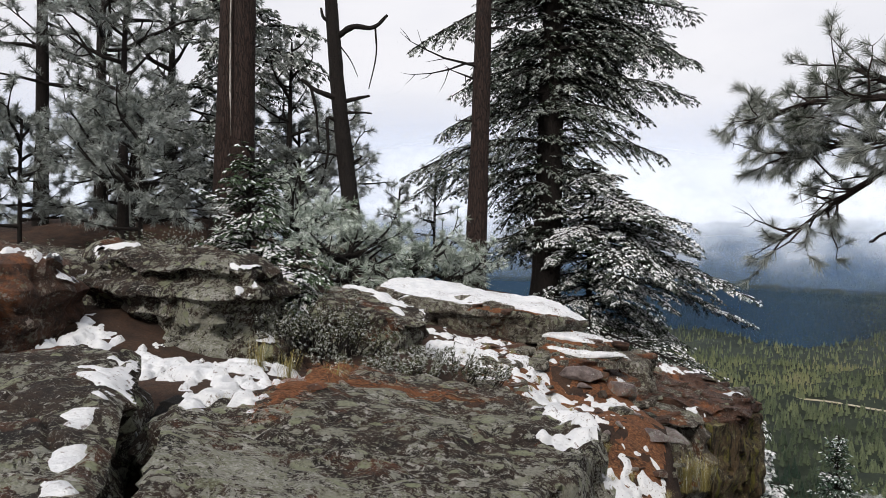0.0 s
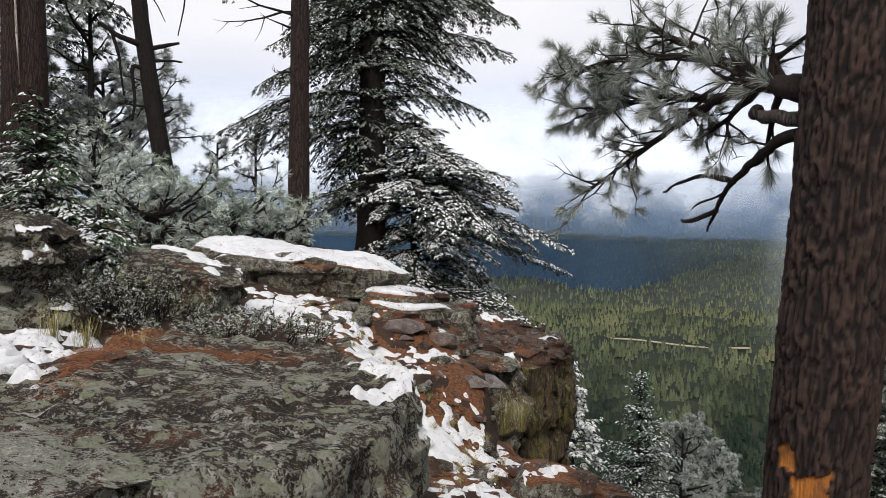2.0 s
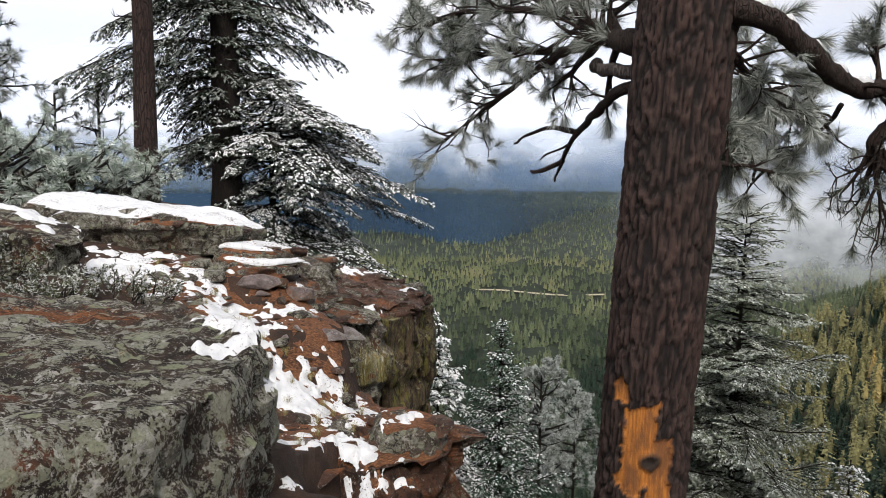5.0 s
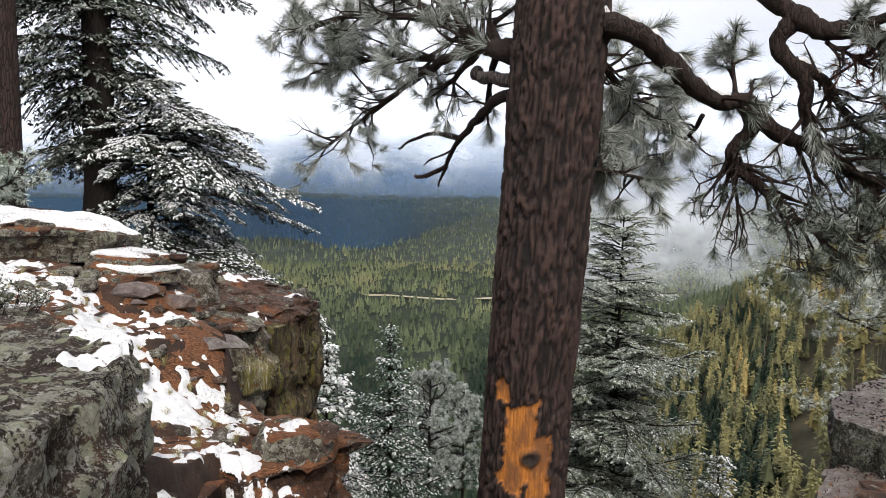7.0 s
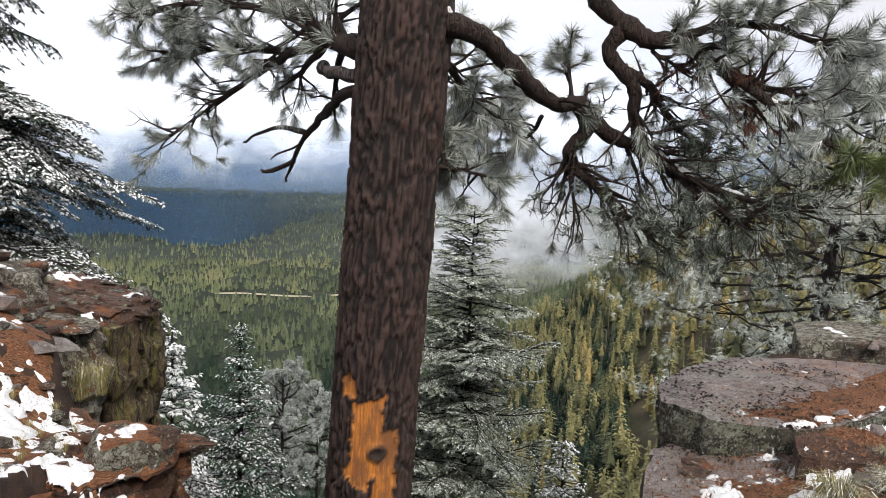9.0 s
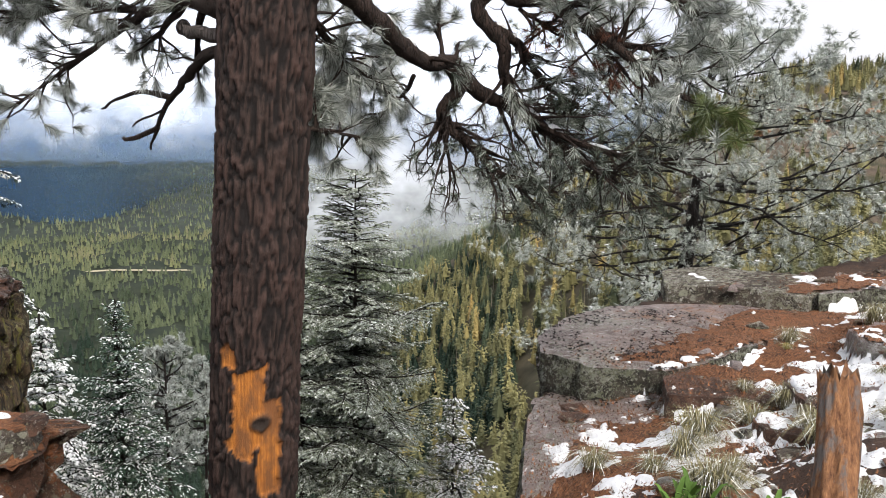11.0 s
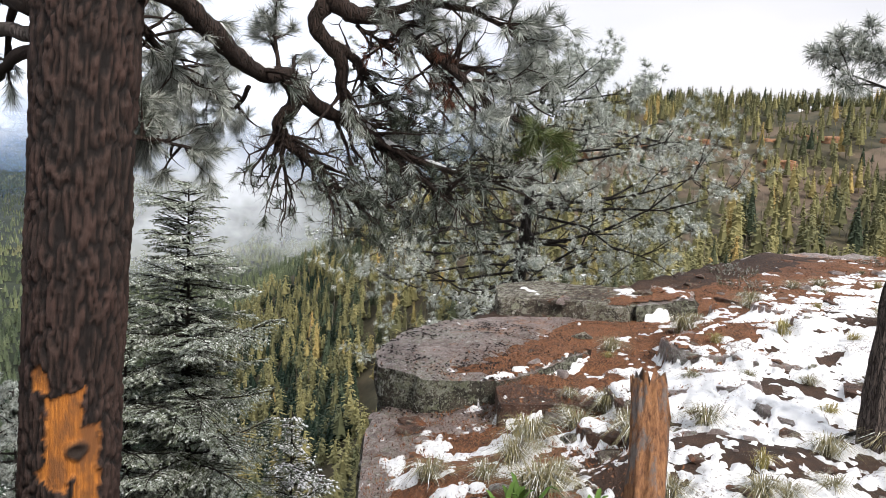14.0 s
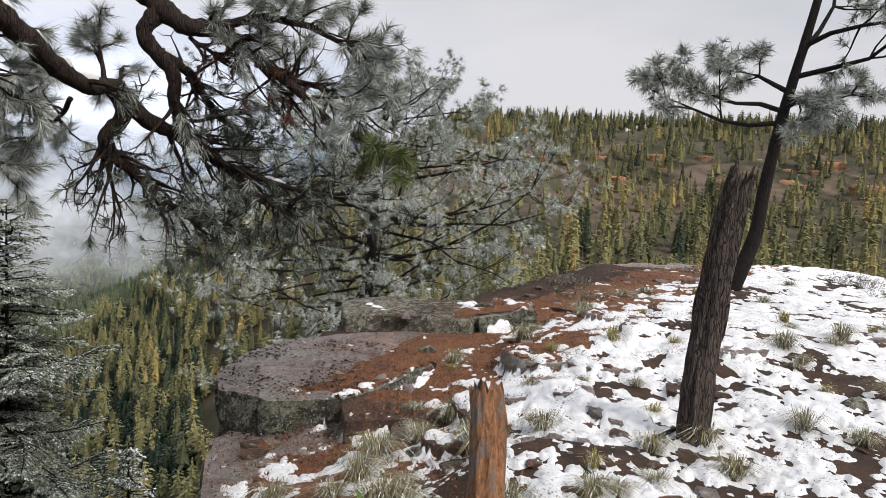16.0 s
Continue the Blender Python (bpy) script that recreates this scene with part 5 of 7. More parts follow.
def near_pine():
    root = base_at("pine_tree", 2.69, 2.6, -2.4)
    tagged(root, "tall ponderosa pine with furrowed bark and a bare orange wound", "tree")
    back = Matrix.Translation((-2.69, -2.6, 2.4))
    zs = np.concatenate([np.linspace(-2.55, -1.0, 20), np.linspace(-1.0, 2.5, 330)[1:], np.linspace(2.5, 9.4, 60)[1:]])
    na = 136
    look_dir, side = Vector((-.58, -.81, 0)), Vector((.81, -.58, 0))
    g, furrow, bare, knot = Geo(), [], [], []
    for z in zs:
        c = axis_at(float(z))
        r0 = 0.222 + 0.004 * (z + 0.1) + 0.12 * max(0.0, (-0.9 - z)) ** 1.5
        if z > 3:
            r0 = 0.234 * (1 - 0.8 * (z - 3) / 6.6)
        for j in range(na):
            t = 2 * math.pi * j / na
            o = Vector((math.cos(t), math.sin(t), 0))
            q = Vector((o.x * r0, o.y * r0, z))
            wob = noise.noise_vector(q * 4.5)
            s = Vector(((q.x + wob.x * .02) * 46, (q.y + wob.y * .02) * 46, (q.z + wob.z * .12) * 4.6))
            d = noise.voronoi(s)[0]
            e = d[1] - d[0]
            s2 = Vector((s.x * 2.1 + 9, s.y * 2.1, s.z * 2.3))
            d2 = noise.voronoi(s2)[0]
            f = smoothstep(0.0, 0.36, e)
            f2 = smoothstep(0.0, 0.3, d2[1] - d2[0])
            h = 0.016 * f + 0.005 * f * f2 + 0.004 * noise.noise(q * 38) + 0.012 * noise.noise(q * 3)
            lat, front = o.dot(side) * r0, o.dot(look_dir)
            b = k = 0.0
            if front > 0.05 and -0.6 < z < 0.45:
                n1 = 0.024 * noise.noise(Vector((lat * 26, z * 16, 3.1))) + 0.008 * noise.noise(Vector((lat * 80, z * 50, 1.1)))
                m1 = min(lat + .113, .052 - lat + (0 if z > -.02 else .02), z + .25, .165 - z + .25 * (lat - .0)) + n1
                m2 = min(lat - .02, .128 - lat, z + .5, .005 - z) + n1
                m3 = min(lat + .168, -.105 - lat, z - .17, .32 - z - abs(lat + .14) * 2.2) + n1
                m4 = min(lat + .13, .0 - lat, z + .3, -.05 - z) + n1 * 2.2 - .012
                b = smoothstep(-.004, .006, max(m1, m2, m3, m4))
                kd = math.hypot((lat - .03) / .05, (z + .112) / .044) + 10 * n1
                k = smoothstep(1.35, 0.7, kd)
                h = h * (1 - b) + b * (-0.006 + 0.002 * noise.noise(Vector((lat * 120, z * 8, 0)))) + 0.016 * k * smoothstep(0.3, 0.8, kd)
            g.v.append(c + o * (r0 + h - 0.01))
            furrow.append(f * (0.55 + 0.45 * f2))
            bare.append(b)
            knot.append(k)
    nz = len(zs)
    g.f = [(i * na + j, i * na + (j + 1) % na, (i + 1) * na + (j + 1) % na, (i + 1) * na + j) for i in range(nz - 1) for j in range(na)]
    g.v = [back @ Vector(p) for p in g.v]
    tr = part("trunk", g, M_BARK_NEAR, root, "furrowed grey-brown bark with a bare orange wound round a knot")
    for key, val in (("furrow", furrow), ("bare", bare), ("knot", knot)):
        tr.data.attributes.new(key, "FLOAT", "POINT").data.foreach_set("value", val)

    rng = np.random.default_rng(21)

    def bough(label, pts, r0, r1, twigs, span, length, bias, mat=M_NEEDLE, keep=1.0, depth=1, snow=0.0, needle=(84, 0.115, 0.0034), wander=0.4, lift=0.03, kids=2, bark=None, spread=0.95, stray=0.6):
        """One limb with its twigs and needle tufts. span: the part of the limb that bears twigs."""
        p = bent(pts, 7)
        n = len(p)
        rr = [r0 + (r1 - r0) * i / (n - 1) for i in range(n)]
        # crooked, knobbly wood
        p = [q + Vector(noise.noise_vector(q * 6)) * 0.02 * (0 if i in (0, n - 1) else 1) for i, q in enumerate(p)]
        w, tips = Geo(), []
        w.tube([back @ q for q in p], [r * (1 + 0.18 * noise.noise(q * 17)) for q, r in zip(p, rr)], 10, 0.2, 30)
        for _ in range(twigs):
            i = int(n * (span[0] + (span[1] - span[0]) * rng.uniform()))
            i = min(n - 1, max(1, i))
            d = (p[i] - p[i - 1]).normalized() * 0.6 + Vector(bias) + Vector(rng.normal(0, stray, 3))
            grow(w, back @ p[i], d, length * rng.uniform(0.5, 1.15), max(0.01, rr[i] * 0.42), depth, rng, tips, wander, lift, kids, 5, 0.3, 0.55)
        tips.append((back @ p[-1], (p[-1] - p[-2]).normalized()))
        ob = part("bough", w, bark or M_BARK_LIMB, root, label)
        pick = [t for t in tips if rng.uniform() < keep * 0.4]
        if pick and needle:
            P, D = np.array([t[0][:] for t in pick]), np.array([t[1][:] for t in pick])
            tagged(tri_part("needles", needles(P, D, needle[0], needle[1], needle[2], spread, rng, 0.16, 0.5), mat, ob, "long frosted pine needles in tufts"), kind="stuff")
        if snow:
            s = Geo()
            i = 1
            while i < n - 2:
                k = i + int(rng.integers(2, 7))
                seg = p[i:min(k, n - 1)]
                if len(seg) > 1 and rng.uniform() < snow and abs((seg[-1] - seg[0]).normalized().z) < 0.75:
                    m = len(seg)
                    s.tube([back @ (q + Vector((0, 0, rr[i] * 0.75))) for q in seg], [rr[i] * 0.75 * math.sin(math.pi * (a + 0.4) / (m - 0.2)) + 0.002 for a in range(m)], 7, 0.3, 20)
                i = k + int(rng.integers(0, 3))
            if s.v:
                tagged(part("snow", s, M_SNOW, ob, "strip of snow along the limb"), kind="stuff")
        return ob

    live = "crooked dark limb with frosted needles"
    # limbs that reach away from the camera, behind the trunk
    bough(live, [(2.85, 2.5, 1.93), (2.8, 2.85, 1.97), (2.88, 3.15, 2.03), (3.04, 3.67, 2.18), (3.08, 4.3, 2.42), (2.95, 4.77, 2.65)], .08, .02, 34, (.3, 1), .5, (-.2, .3, .1), keep=1.5)
    bough(live, [(2.88, 3.2, 2.03), (2.95, 3.5, 2.05), (3.02, 4.1, 2.02), (3.0, 4.65, 1.87), (2.89, 4.93, 1.71), (2.69, 5.13, 1.51)], .045, .008, 22, (.3, 1), .36, (-.3, .3, -.15), keep=.85)
    bough(live, [(3.0, 3.6, 2.12), (3.05, 4.0, 2.06), (2.98, 4.6, 2.14), (2.82, 5.0, 2.12), (2.64, 5.2, 2.04)], .038, .008, 34, (.25, 1), .42, (-.35, .3, .0), keep=1.5)
    bough(live, [(3.02, 3.9, 2.28), (2.9, 4.5, 2.4), (2.66, 4.94, 2.42), (2.52, 5.15, 2.37)], .034, .008, 28, (.2, 1), .42, (-.3, .3, .1), keep=1.5)
    bough(live, [(2.95, 3.4, 2.06), (3.1, 3.9, 1.95), (3.2, 4.4, 1.82)], .03, .008, 12, (.3, 1), .3, (.1, .3, -.2), keep=.7)
    # dead limbs
    bough("pale broken limb stub", [(2.8, 2.5, 1.79), (2.78, 2.95, 1.82), (2.86, 3.25, 1.89), (2.94, 3.43, 1.9)], .04, .032, 0, (0, 1), 0, (0, 0, 0), needle=None, bark=M_BARK_GREY)
    bough("bare dead limb", [(2.83, 2.5, 1.77), (2.8, 2.9, 1.73), (3.02, 3.52, 1.64), (3.24, 4.09, 1.53), (3.25, 4.31, 1.35), (3.25, 4.43, 1.18)], .04, .008, 0, (0, 1), 0, (0, 0, 0), needle=None, bark=M_BARK_LIMB)
    bough("bare dead limb", [(3.24, 4.09, 1.53), (3.18, 4.3, 1.56), (3.11, 4.5, 1.55), (3.07, 4.75, 1.46)], .022, .008, 0, (0, 1), 0, (0, 0, 0), needle=None)
    bough("bare dead limb", [(3.25, 4.31, 1.34), (3.18, 4.42, 1.28), (3.1, 4.52, 1.26)], .02, .012, 0, (0, 1), 0, (0, 0, 0), needle=None)
    bough("bare dead limb", [(3.24, 4.2, 1.45), (3.17, 4.38, 1.38), (3.14, 4.45, 1.34)], .01, .004, 0, (0, 1), 0, (0, 0, 0), needle=None)
    # limbs to the right
    bough(live, [(2.9, 2.4, 2.12), (3.0, 2.26, 2.04), (3.15, 2.24, 2.0), (3.33, 2.22, 1.9), (3.59, 2.27, 1.78), (3.82, 2.32, 1.72), (4.07, 2.34, 1.74)], .06, .045, 4, (.75, 1), .25, (.2, .3, .2), snow=.85)
    bough(live, [(4.05, 2.34, 1.73), (4.17, 2.39, 1.59), (4.12, 2.45, 1.42), (4.22, 2.34, 1.25), (4.3, 2.2, 1.1), (4.36, 2.0, .98)], .056, .012, 44, (.3, 1), .44, (.1, -.45, -.3), keep=.2, mat=M_NEEDLE_LOW, depth=2, wander=.55, lift=-.02, kids=3, stray=.4, needle=(46, .09, .0036))
    bough(live, [(4.06, 2.34, 1.73), (4.27, 2.27, 1.56), (4.41, 2.2, 1.5), (4.5, 2.0, 1.36), (4.5, 1.75, 1.2), (4.52, 1.5, 1.08)], .056, .012, 48, (.3, 1), .44, (.1, -.45, -.22), keep=.2, mat=M_NEEDLE_LOW, depth=2, wander=.55, lift=-.02, kids=3, stray=.4, needle=(46, .09, .0036))
    bough(live, [(4.12, 2.32, 2.5), (4.12, 2.3, 2.34), (4.23, 2.21, 2.2), (4.2, 2.26, 2.04), (4.32, 2.17, 1.86), (4.35, 2.16, 1.67), (4.43, 2.06, 1.47), (4.48, 1.81, 1.3), (4.55, 1.49, 1.22), (4.57, 1.24, 1.18)], .066, .01, 34, (.45, 1), .4, (.0, -.45, -.12), keep=.3, snow=.7, wander=.3, stray=.35)
    bough(live, [(4.23, 2.2, 2.21), (4.34, 2.09, 2.12), (4.45, 1.93, 2.11), (4.47, 1.75, 1.98), (4.51, 1.52, 1.82), (4.62, 1.34, 1.65), (4.69, 1.22, 1.51)], .062, .016, 30, (.15, 1), .36, (.0, -.2, .25), snow=.6)
    bough(live, [(4.27, 2.22, 1.96), (4.38, 2.15, 1.9), (4.48, 2.12, 1.82), (4.56, 2.04, 1.63), (4.6, 1.8, 1.5)], .04, .012, 22, (.3, 1), .34, (.1, -.3, -.1), keep=.35, snow=.6)
    bough(live, [(4.4, 1.95, 2.12), (4.5, 1.7, 2.18), (4.58, 1.46, 2.16), (4.68, 1.28, 2.08), (4.74, 1.18, 2.0)], .03, .009, 30, (.1, 1), .26, (.05, -.25, .15), snow=.2, keep=1.2, stray=.45)
    bough(live, [(4.5, 1.6, 1.86), (4.6, 1.42, 1.82), (4.7, 1.26, 1.75), (4.76, 1.14, 1.68)], .022, .008, 20, (.1, 1), .24, (.05, -.25, .0), keep=.6)
    bough("low limb end with green and browned needles", [(4.62, 1.35, 1.62), (4.7, 1.18, 1.54), (4.76, 1.06, 1.46)], .02, .008, 14, (.3, 1), .2, (.05, -.2, -.25), mat=M_NEEDLE_GREEN, spread=1.0)
    bough(live, [(4.0, 2.35, 1.76), (4.0, 2.4, 1.9), (3.98, 2.4, 2.04)], .015, .006, 9, (.3, 1), .2, (-.1, .1, .2))
    bough(live, [(2.95, 2.45, 2.0), (3.2, 2.55, 1.9), (3.47, 2.67, 1.74), (3.7, 2.75, 1.66), (3.95, 2.8, 1.66)], .028, .008, 44, (.15, 1), .34, (.2, .1, -.05), keep=1.5)
    bough(live, [(2.9, 2.5, 1.75), (3.1, 2.6, 1.6), (3.35, 2.65, 1.5)], .02, .008, 20, (.3, 1), .3, (.2, .1, -.2), keep=1.5)
    bough("small live limb low on the trunk", [(2.83, 2.42, 1.34), (3.05, 2.42, 1.34), (3.3, 2.5, 1.32), (3.52, 2.58, 1.3)], .016, .006, 13, (.35, 1), .24, (.1, .1, -.1))
    bough(live, [(3.9, 2.5, 1.66), (4.0, 2.7, 1.55), (3.95, 2.9, 1.4)], .016, .006, 12, (.3, 1), .26, (-.1, .2, -.2))
    # dead brown twigs caught in the live limb
    bough("clump of dead red-brown twigs", [(4.36, 2.08, 2.06), (4.42, 1.98, 1.98), (4.46, 1.86, 1.9)], .014, .006, 16, (.1, 1), .2, (.0, -.1, -.25), mat=M_NEEDLE_DEAD, needle=(16, .06, .004), keep=1.5)
    bough("clump of dead red-brown twigs", [(4.48, 1.72, 1.92), (4.53, 1.58, 1.78), (4.58, 1.46, 1.66)], .014, .006, 16, (.1, 1), .2, (.0, -.1, -.25), mat=M_NEEDLE_DEAD, needle=(16, .06, .004), keep=1.5)
    # the crown above
    for i in range(14):
        z = 3.1 + 0.42 * i
        a = 2.4 * i + 0.6
        c = axis_at(z)
        L = 1.9 * (1 - 0.7 * i / 14)
        o = Vector((math.cos(a), math.sin(a), 0.25))
        bough(live, [c, c + o * L * .35, c + o * L * .7 + Vector((0, 0, .05)), c + o * L + Vector((0, 0, .22))], .05 - .002 * i, .012, 20, (.3, 1), .42, (0, 0, .15), needle=(30, .17, .007))
    return root


near_pine()

# ---- trees of the left rim ----
def rim_trees():
    # old pine with a twin stem and a pale lightning scar
    rng = np.random.default_rng(3)
    old = pine_tree("pine_tree", "old red-barked twin-stemmed pine with a pale lightning scar", -3.3, 11.1, 1.3, 14, 6.2, 2.6, .26, 31, M_NEEDLE_PALE, M_BARK_RED, (14, .17, .014), 14, 1)
    g = Geo()
    g.tube([(.27, -.05, -.6), (.25, -.06, 1.5), (.22, -.08, 5), (.2, -.05, 9)], [.2, .18, .16, .1], 14, .1, 5)
    part("second_stem", g, M_BARK_RED, old)
    g = Geo()
    g.tube([(.12, -.235, 1.55), (.1, -.25, 2.2), (.08, -.25, 3.2), (.06, -.25, 6)], [.006, .015, .013, .01], 6, .3, 9)
    part("scar", g, M_PALEWOOD, old, "narrow pale scar down the bark")
    fir_tree("fir_tree", "dark fir with drooping rimed boughs behind the old pine", -4.5, 15.5, 1.2, 12, 1.4, 2.2, .2, 32, M_FIR, M_BARK_DARK, (.12, .045, .07), .4, cap=M_RIME, step=.38, per=7, droop=.38, taper=.6, ragged=.8, seen=6.8, spray=.13, broad=.3)
    # bare-trunked pine and the great fir beside it
    p = pine_tree("pine_tree", "straight bare-trunked pine with a few dead branches", .48, 10.5, .5, 13, 6.0, 1.8, .165, 34, M_NEEDLE, M_BARK_RED, (14, .17, .013), 12, 1, lean=(.004, 0), wob=.01)
    g = Geo()
    for z, a, l in ((3.35, 3.25, 1.25), (3.42, 3.0, 1.0), (3.2, 2.7, .5), (4.2, .2, .6), (2.6, 3.6, .35), (4.6, 2.9, .9), (3.9, 5.9, .5)):
        grow(g, (.008 * z, 0, z), (math.cos(a), math.sin(a) * .4, .02), l, .022, 1, rng, [], .3, .0, 2, 5, .4, .4)
    tagged(part("deadwood", g, M_BARK_DARK, p, "bare broken side branches"), kind="stuff")

    def great(az, z):
        c = math.cos(az)
        right = np.interp(z, [1.6, 2.5, 3.1, 3.8, 4.5, 6.2], [.15, .32, .6, .85, 1.0, .85])
        left = np.interp(z, [1.5, 2.3, 2.9, 3.5, 4.2, 5.1, 6.2], [.4, .42, .9, .72, .66, .8, 1.0])
        return (right if c > 0 else left) * c * c + (0.1 if math.sin(az) < 0 else 0.7) * (1 - c * c)

    def skirt(az, z):
        return (1.0 if math.cos(az) > -.1 else .6) * (1.1 if math.sin(az) < .3 else .7)
    fir_tree("fir_tree", "great dark fir with snow-dusted boughs", 1.75, 12.95, .05, 17, 1.3, 3.1, .27, 35, M_FIR, M_BARK_DARK, (.09, .03, .048), .2, cap=M_RIME, env=great, step=.27, per=13, taper=.2, rise=.12, droop=.36, ragged=.7, seen=6.3, spray=.1, broad=.4, hang=.5)
    fir_tree("fir_tree", "spreading snow-laden fir at the brink", 2.5, 12.8, -1.3, 4.1, 1.25, 3.6, .1, 36, M_FIR, M_BARK_DARK, (.08, .028, .042), .36, env=skirt, step=.2, per=10, rise=.04, droop=.34, taper=.66, ragged=.75, spray=.09, broad=.36, hang=.16)
    # small trees between
    pine_tree("pine_tree", "thin young pine with sparse frosted twigs", -.26, 15.3, .3, 2.6, .5, .8, .035, 37, M_NEEDLE_PALE, M_BARK_DARK, (22, .12, .008), 20, 1, .1, round_top=False)
    pine_tree("pine_tree", "thin young pine with sparse frosted twigs", -1.05, 16.0, .4, 2.1, .5, .7, .03, 38, M_NEEDLE_PALE, M_BARK_DARK, (22, .12, .008), 18, 1, .1, round_top=False)
    fir_tree("fir_tree", "small fir sapling bowed under snow", -1.5, 5.75, .75, 1.35, .12, .66, .02, 39, M_FIR_SAPLING, M_BARK_DARK, (.055, .017, .028), .42, step=.085, per=6, rise=.25, droop=.4, ragged=.5, spray=.045)
    fir_tree("fir_tree", "small fir sapling bowed under snow", -1.0, 5.3, .7, .62, .04, .5, .014, 40, M_FIR_SAPLING, M_BARK_DARK, (.05, .016, .027), .5, step=.07, per=6, rise=.2, droop=.5, ragged=.5, spray=.04)
    for k, (x, y, z, h, r) in enumerate(((-.95, 7.9, .75, .62, .9), (-.35, 8.6, .6, .6, .85), (-1.7, 8.4, 1.0, .6, .9), (.1, 9.6, .55, .6, .7))):
        pine_tree("pine_bush", "low bushy pine with frosted green needles", x, y, z, h, .08, r, .03, 50 + k, M_NEEDLE_BUSH, M_BARK_DARK, (30, .11, .0075), 30, 1, .8, kids=3, up=.12)
    # dead snag
    root = base_at("dead_tree", -1.36, 11.05, 1.3)
    tagged(root, "leaning blackened dead tree with broken limbs", "tree")
    g = Geo()
    ax = bent([(.02, 0, -.4), (0, 0, .3), (-.13, .0, 1.2), (-.26, 0, 2.2), (-.37, 0, 3.2), (-.5, 0, 4.6), (-.62, 0, 6)], 6)
    g.tube(ax, [.15 - .0022 * i for i in range(len(ax))], 12, .15, 9)
    part("trunk", g, M_BARK_DARK, root)
    limbs = [([(-.2, 0, 2.15), (-.42, -.1, 2.2), (-.62, -.12, 2.28), (-.8, -.15, 2.42)], .045), ([(-.66, -.12, 2.3), (-.58, -.12, 2.0), (-.55, -.1, 1.7), (-.52, -.1, 1.45)], .022),
             ([(-.2, 0, 2.12), (.05, -.1, 2.16), (.22, -.1, 2.2)], .03), ([(-.2, 0, 1.95), (.1, -.1, 1.95), (.26, -.15, 1.93)], .02), ([(-.18, 0, 1.75), (-.4, -.1, 1.85), (-.38, -.1, 1.4), (-.42, -.1, 1.1)], .03),
             ([(-.3, 0, 3.1), (-.05, -.1, 3.22), (.25, -.15, 3.2), (.45, -.1, 3.4)], .04), ([(.28, -.15, 3.2), (.3, -.12, 2.8), (.2, -.1, 2.3)], .014), ([(-.3, 0, 3.25), (-.5, -.05, 3.35), (-.55, -.05, 3.5)], .03),
             ([(-.1, 0, 1.3), (-.35, -.1, 1.32), (-.6, -.1, 1.35)], .018), ([(-.05, 0, 1.2), (.1, -.05, 1.28), (.08, -.05, 1.32)], .02), ([(-.3, 0, 3.0), (-.1, 0, 2.75), (.02, 0, 2.5)], .01)]
    for pts, r in limbs:
        g = Geo()
        q = bent(pts, 5)
        g.tube(q, [1.25 * r * (1 - .6 * i / len(q)) for i in range(len(q))], 6, .3, 20)
        part("limb", g, M_BARK_DARK, root)
    pine_tree("pine_tree", "stunted rimed pine behind the dead tree", -1.75, 12.6, 1.0, 2.5, .9, .75, .05, 60, M_NEEDLE_PALE, M_BARK_DARK, (18, .16, .011), 16, 1, .2)


M_PALEWOOD = bark_material("pale_scar_wood", (0.42, 0.39, 0.36), (0.2, 0.18, 0.16), (0.55, 0.52, 0.48))
M_NEEDLE_BUSH = needle_material("frosted_green_pine_needles", (0.05, 0.085, 0.045), (0.54, 0.6, 0.55), 0.62, 0.5)
rim_trees()


# ---- woods to the left ----
def left_woods():
    a = pine_tree("pine_tree", "dark-trunked pine grey with rime", -7.3, 13.2, 1.1, 10.5, 3.4, 1.8, .15, 71, M_NEEDLE_PALE, M_BARK_DARK, (26, .13, .008), 22, 2, .05, kids=2, seen=6)
    b = pine_tree("pine_tree", "crooked pine grey with rime in the wood", -5.1, 11.6, 1.0, 4.6, .8, 1.5, .11, 72, M_NEEDLE_PALE, M_BARK_DARK, (26, .13, .0085), 19, 2, .05, kids=2)
    c = pine_tree("pine_tree", "tall rimed pine in the wood", -8.0, 17.0, 1.2, 8.2, 1.2, 1.9, .14, 73, M_NEEDLE_PALE, M_BARK_DARK, (24, .15, .011), 22, 2, .05, kids=2, seen=5.5)
    spots = [(b, -6.3, 13.4, 1.1, 1.25), (b, -5.9, 15.8, 1.1, 1.35), (c, -5.3, 19.5, 1.0, .75),
             (b, -3.3, 15.4, .9, 1.0)]
    d = pine_tree("pine_sapling", "low rimed pine thicket at the edge of the wood", -4.4, 10.6, 1.2, 1.9, .1, 1.2, .04, 74, M_NEEDLE_PALE, M_BARK_DARK, (22, .13, .011), 18, 2, .1, kids=2)
    spots += [(d, x, y, 1.2, s) for x, y, s in ((-6.4, 11.0, 1.0), (-5.6, 13.2, 1.2), (-8.4, 13.0, 1.1), (-7.0, 15.2, 1.4), (-4.7, 16.6, 1.4), (-6.9, 18.8, 1.7), (-2.7, 13.6, .9), (-3.6, 17.8, 1.5))]
    rng = random.Random(8)
    for ob, x, y, z, s in spots:
        k = copy_thing(ob, pose(x, y, z, 0, 0, rng.uniform(0, 360)))
        k.scale = (s, s, s)


left_woods()


# ---- trees below the rim ----
def airy(az, z):
    return float(np.interp(z, [2, 5, 6.6, 7.6, 8.3, 9.3, 9.95], [1.0, 1.15, 1.2, 0.95, 1.15, 1.5, 1.9]))


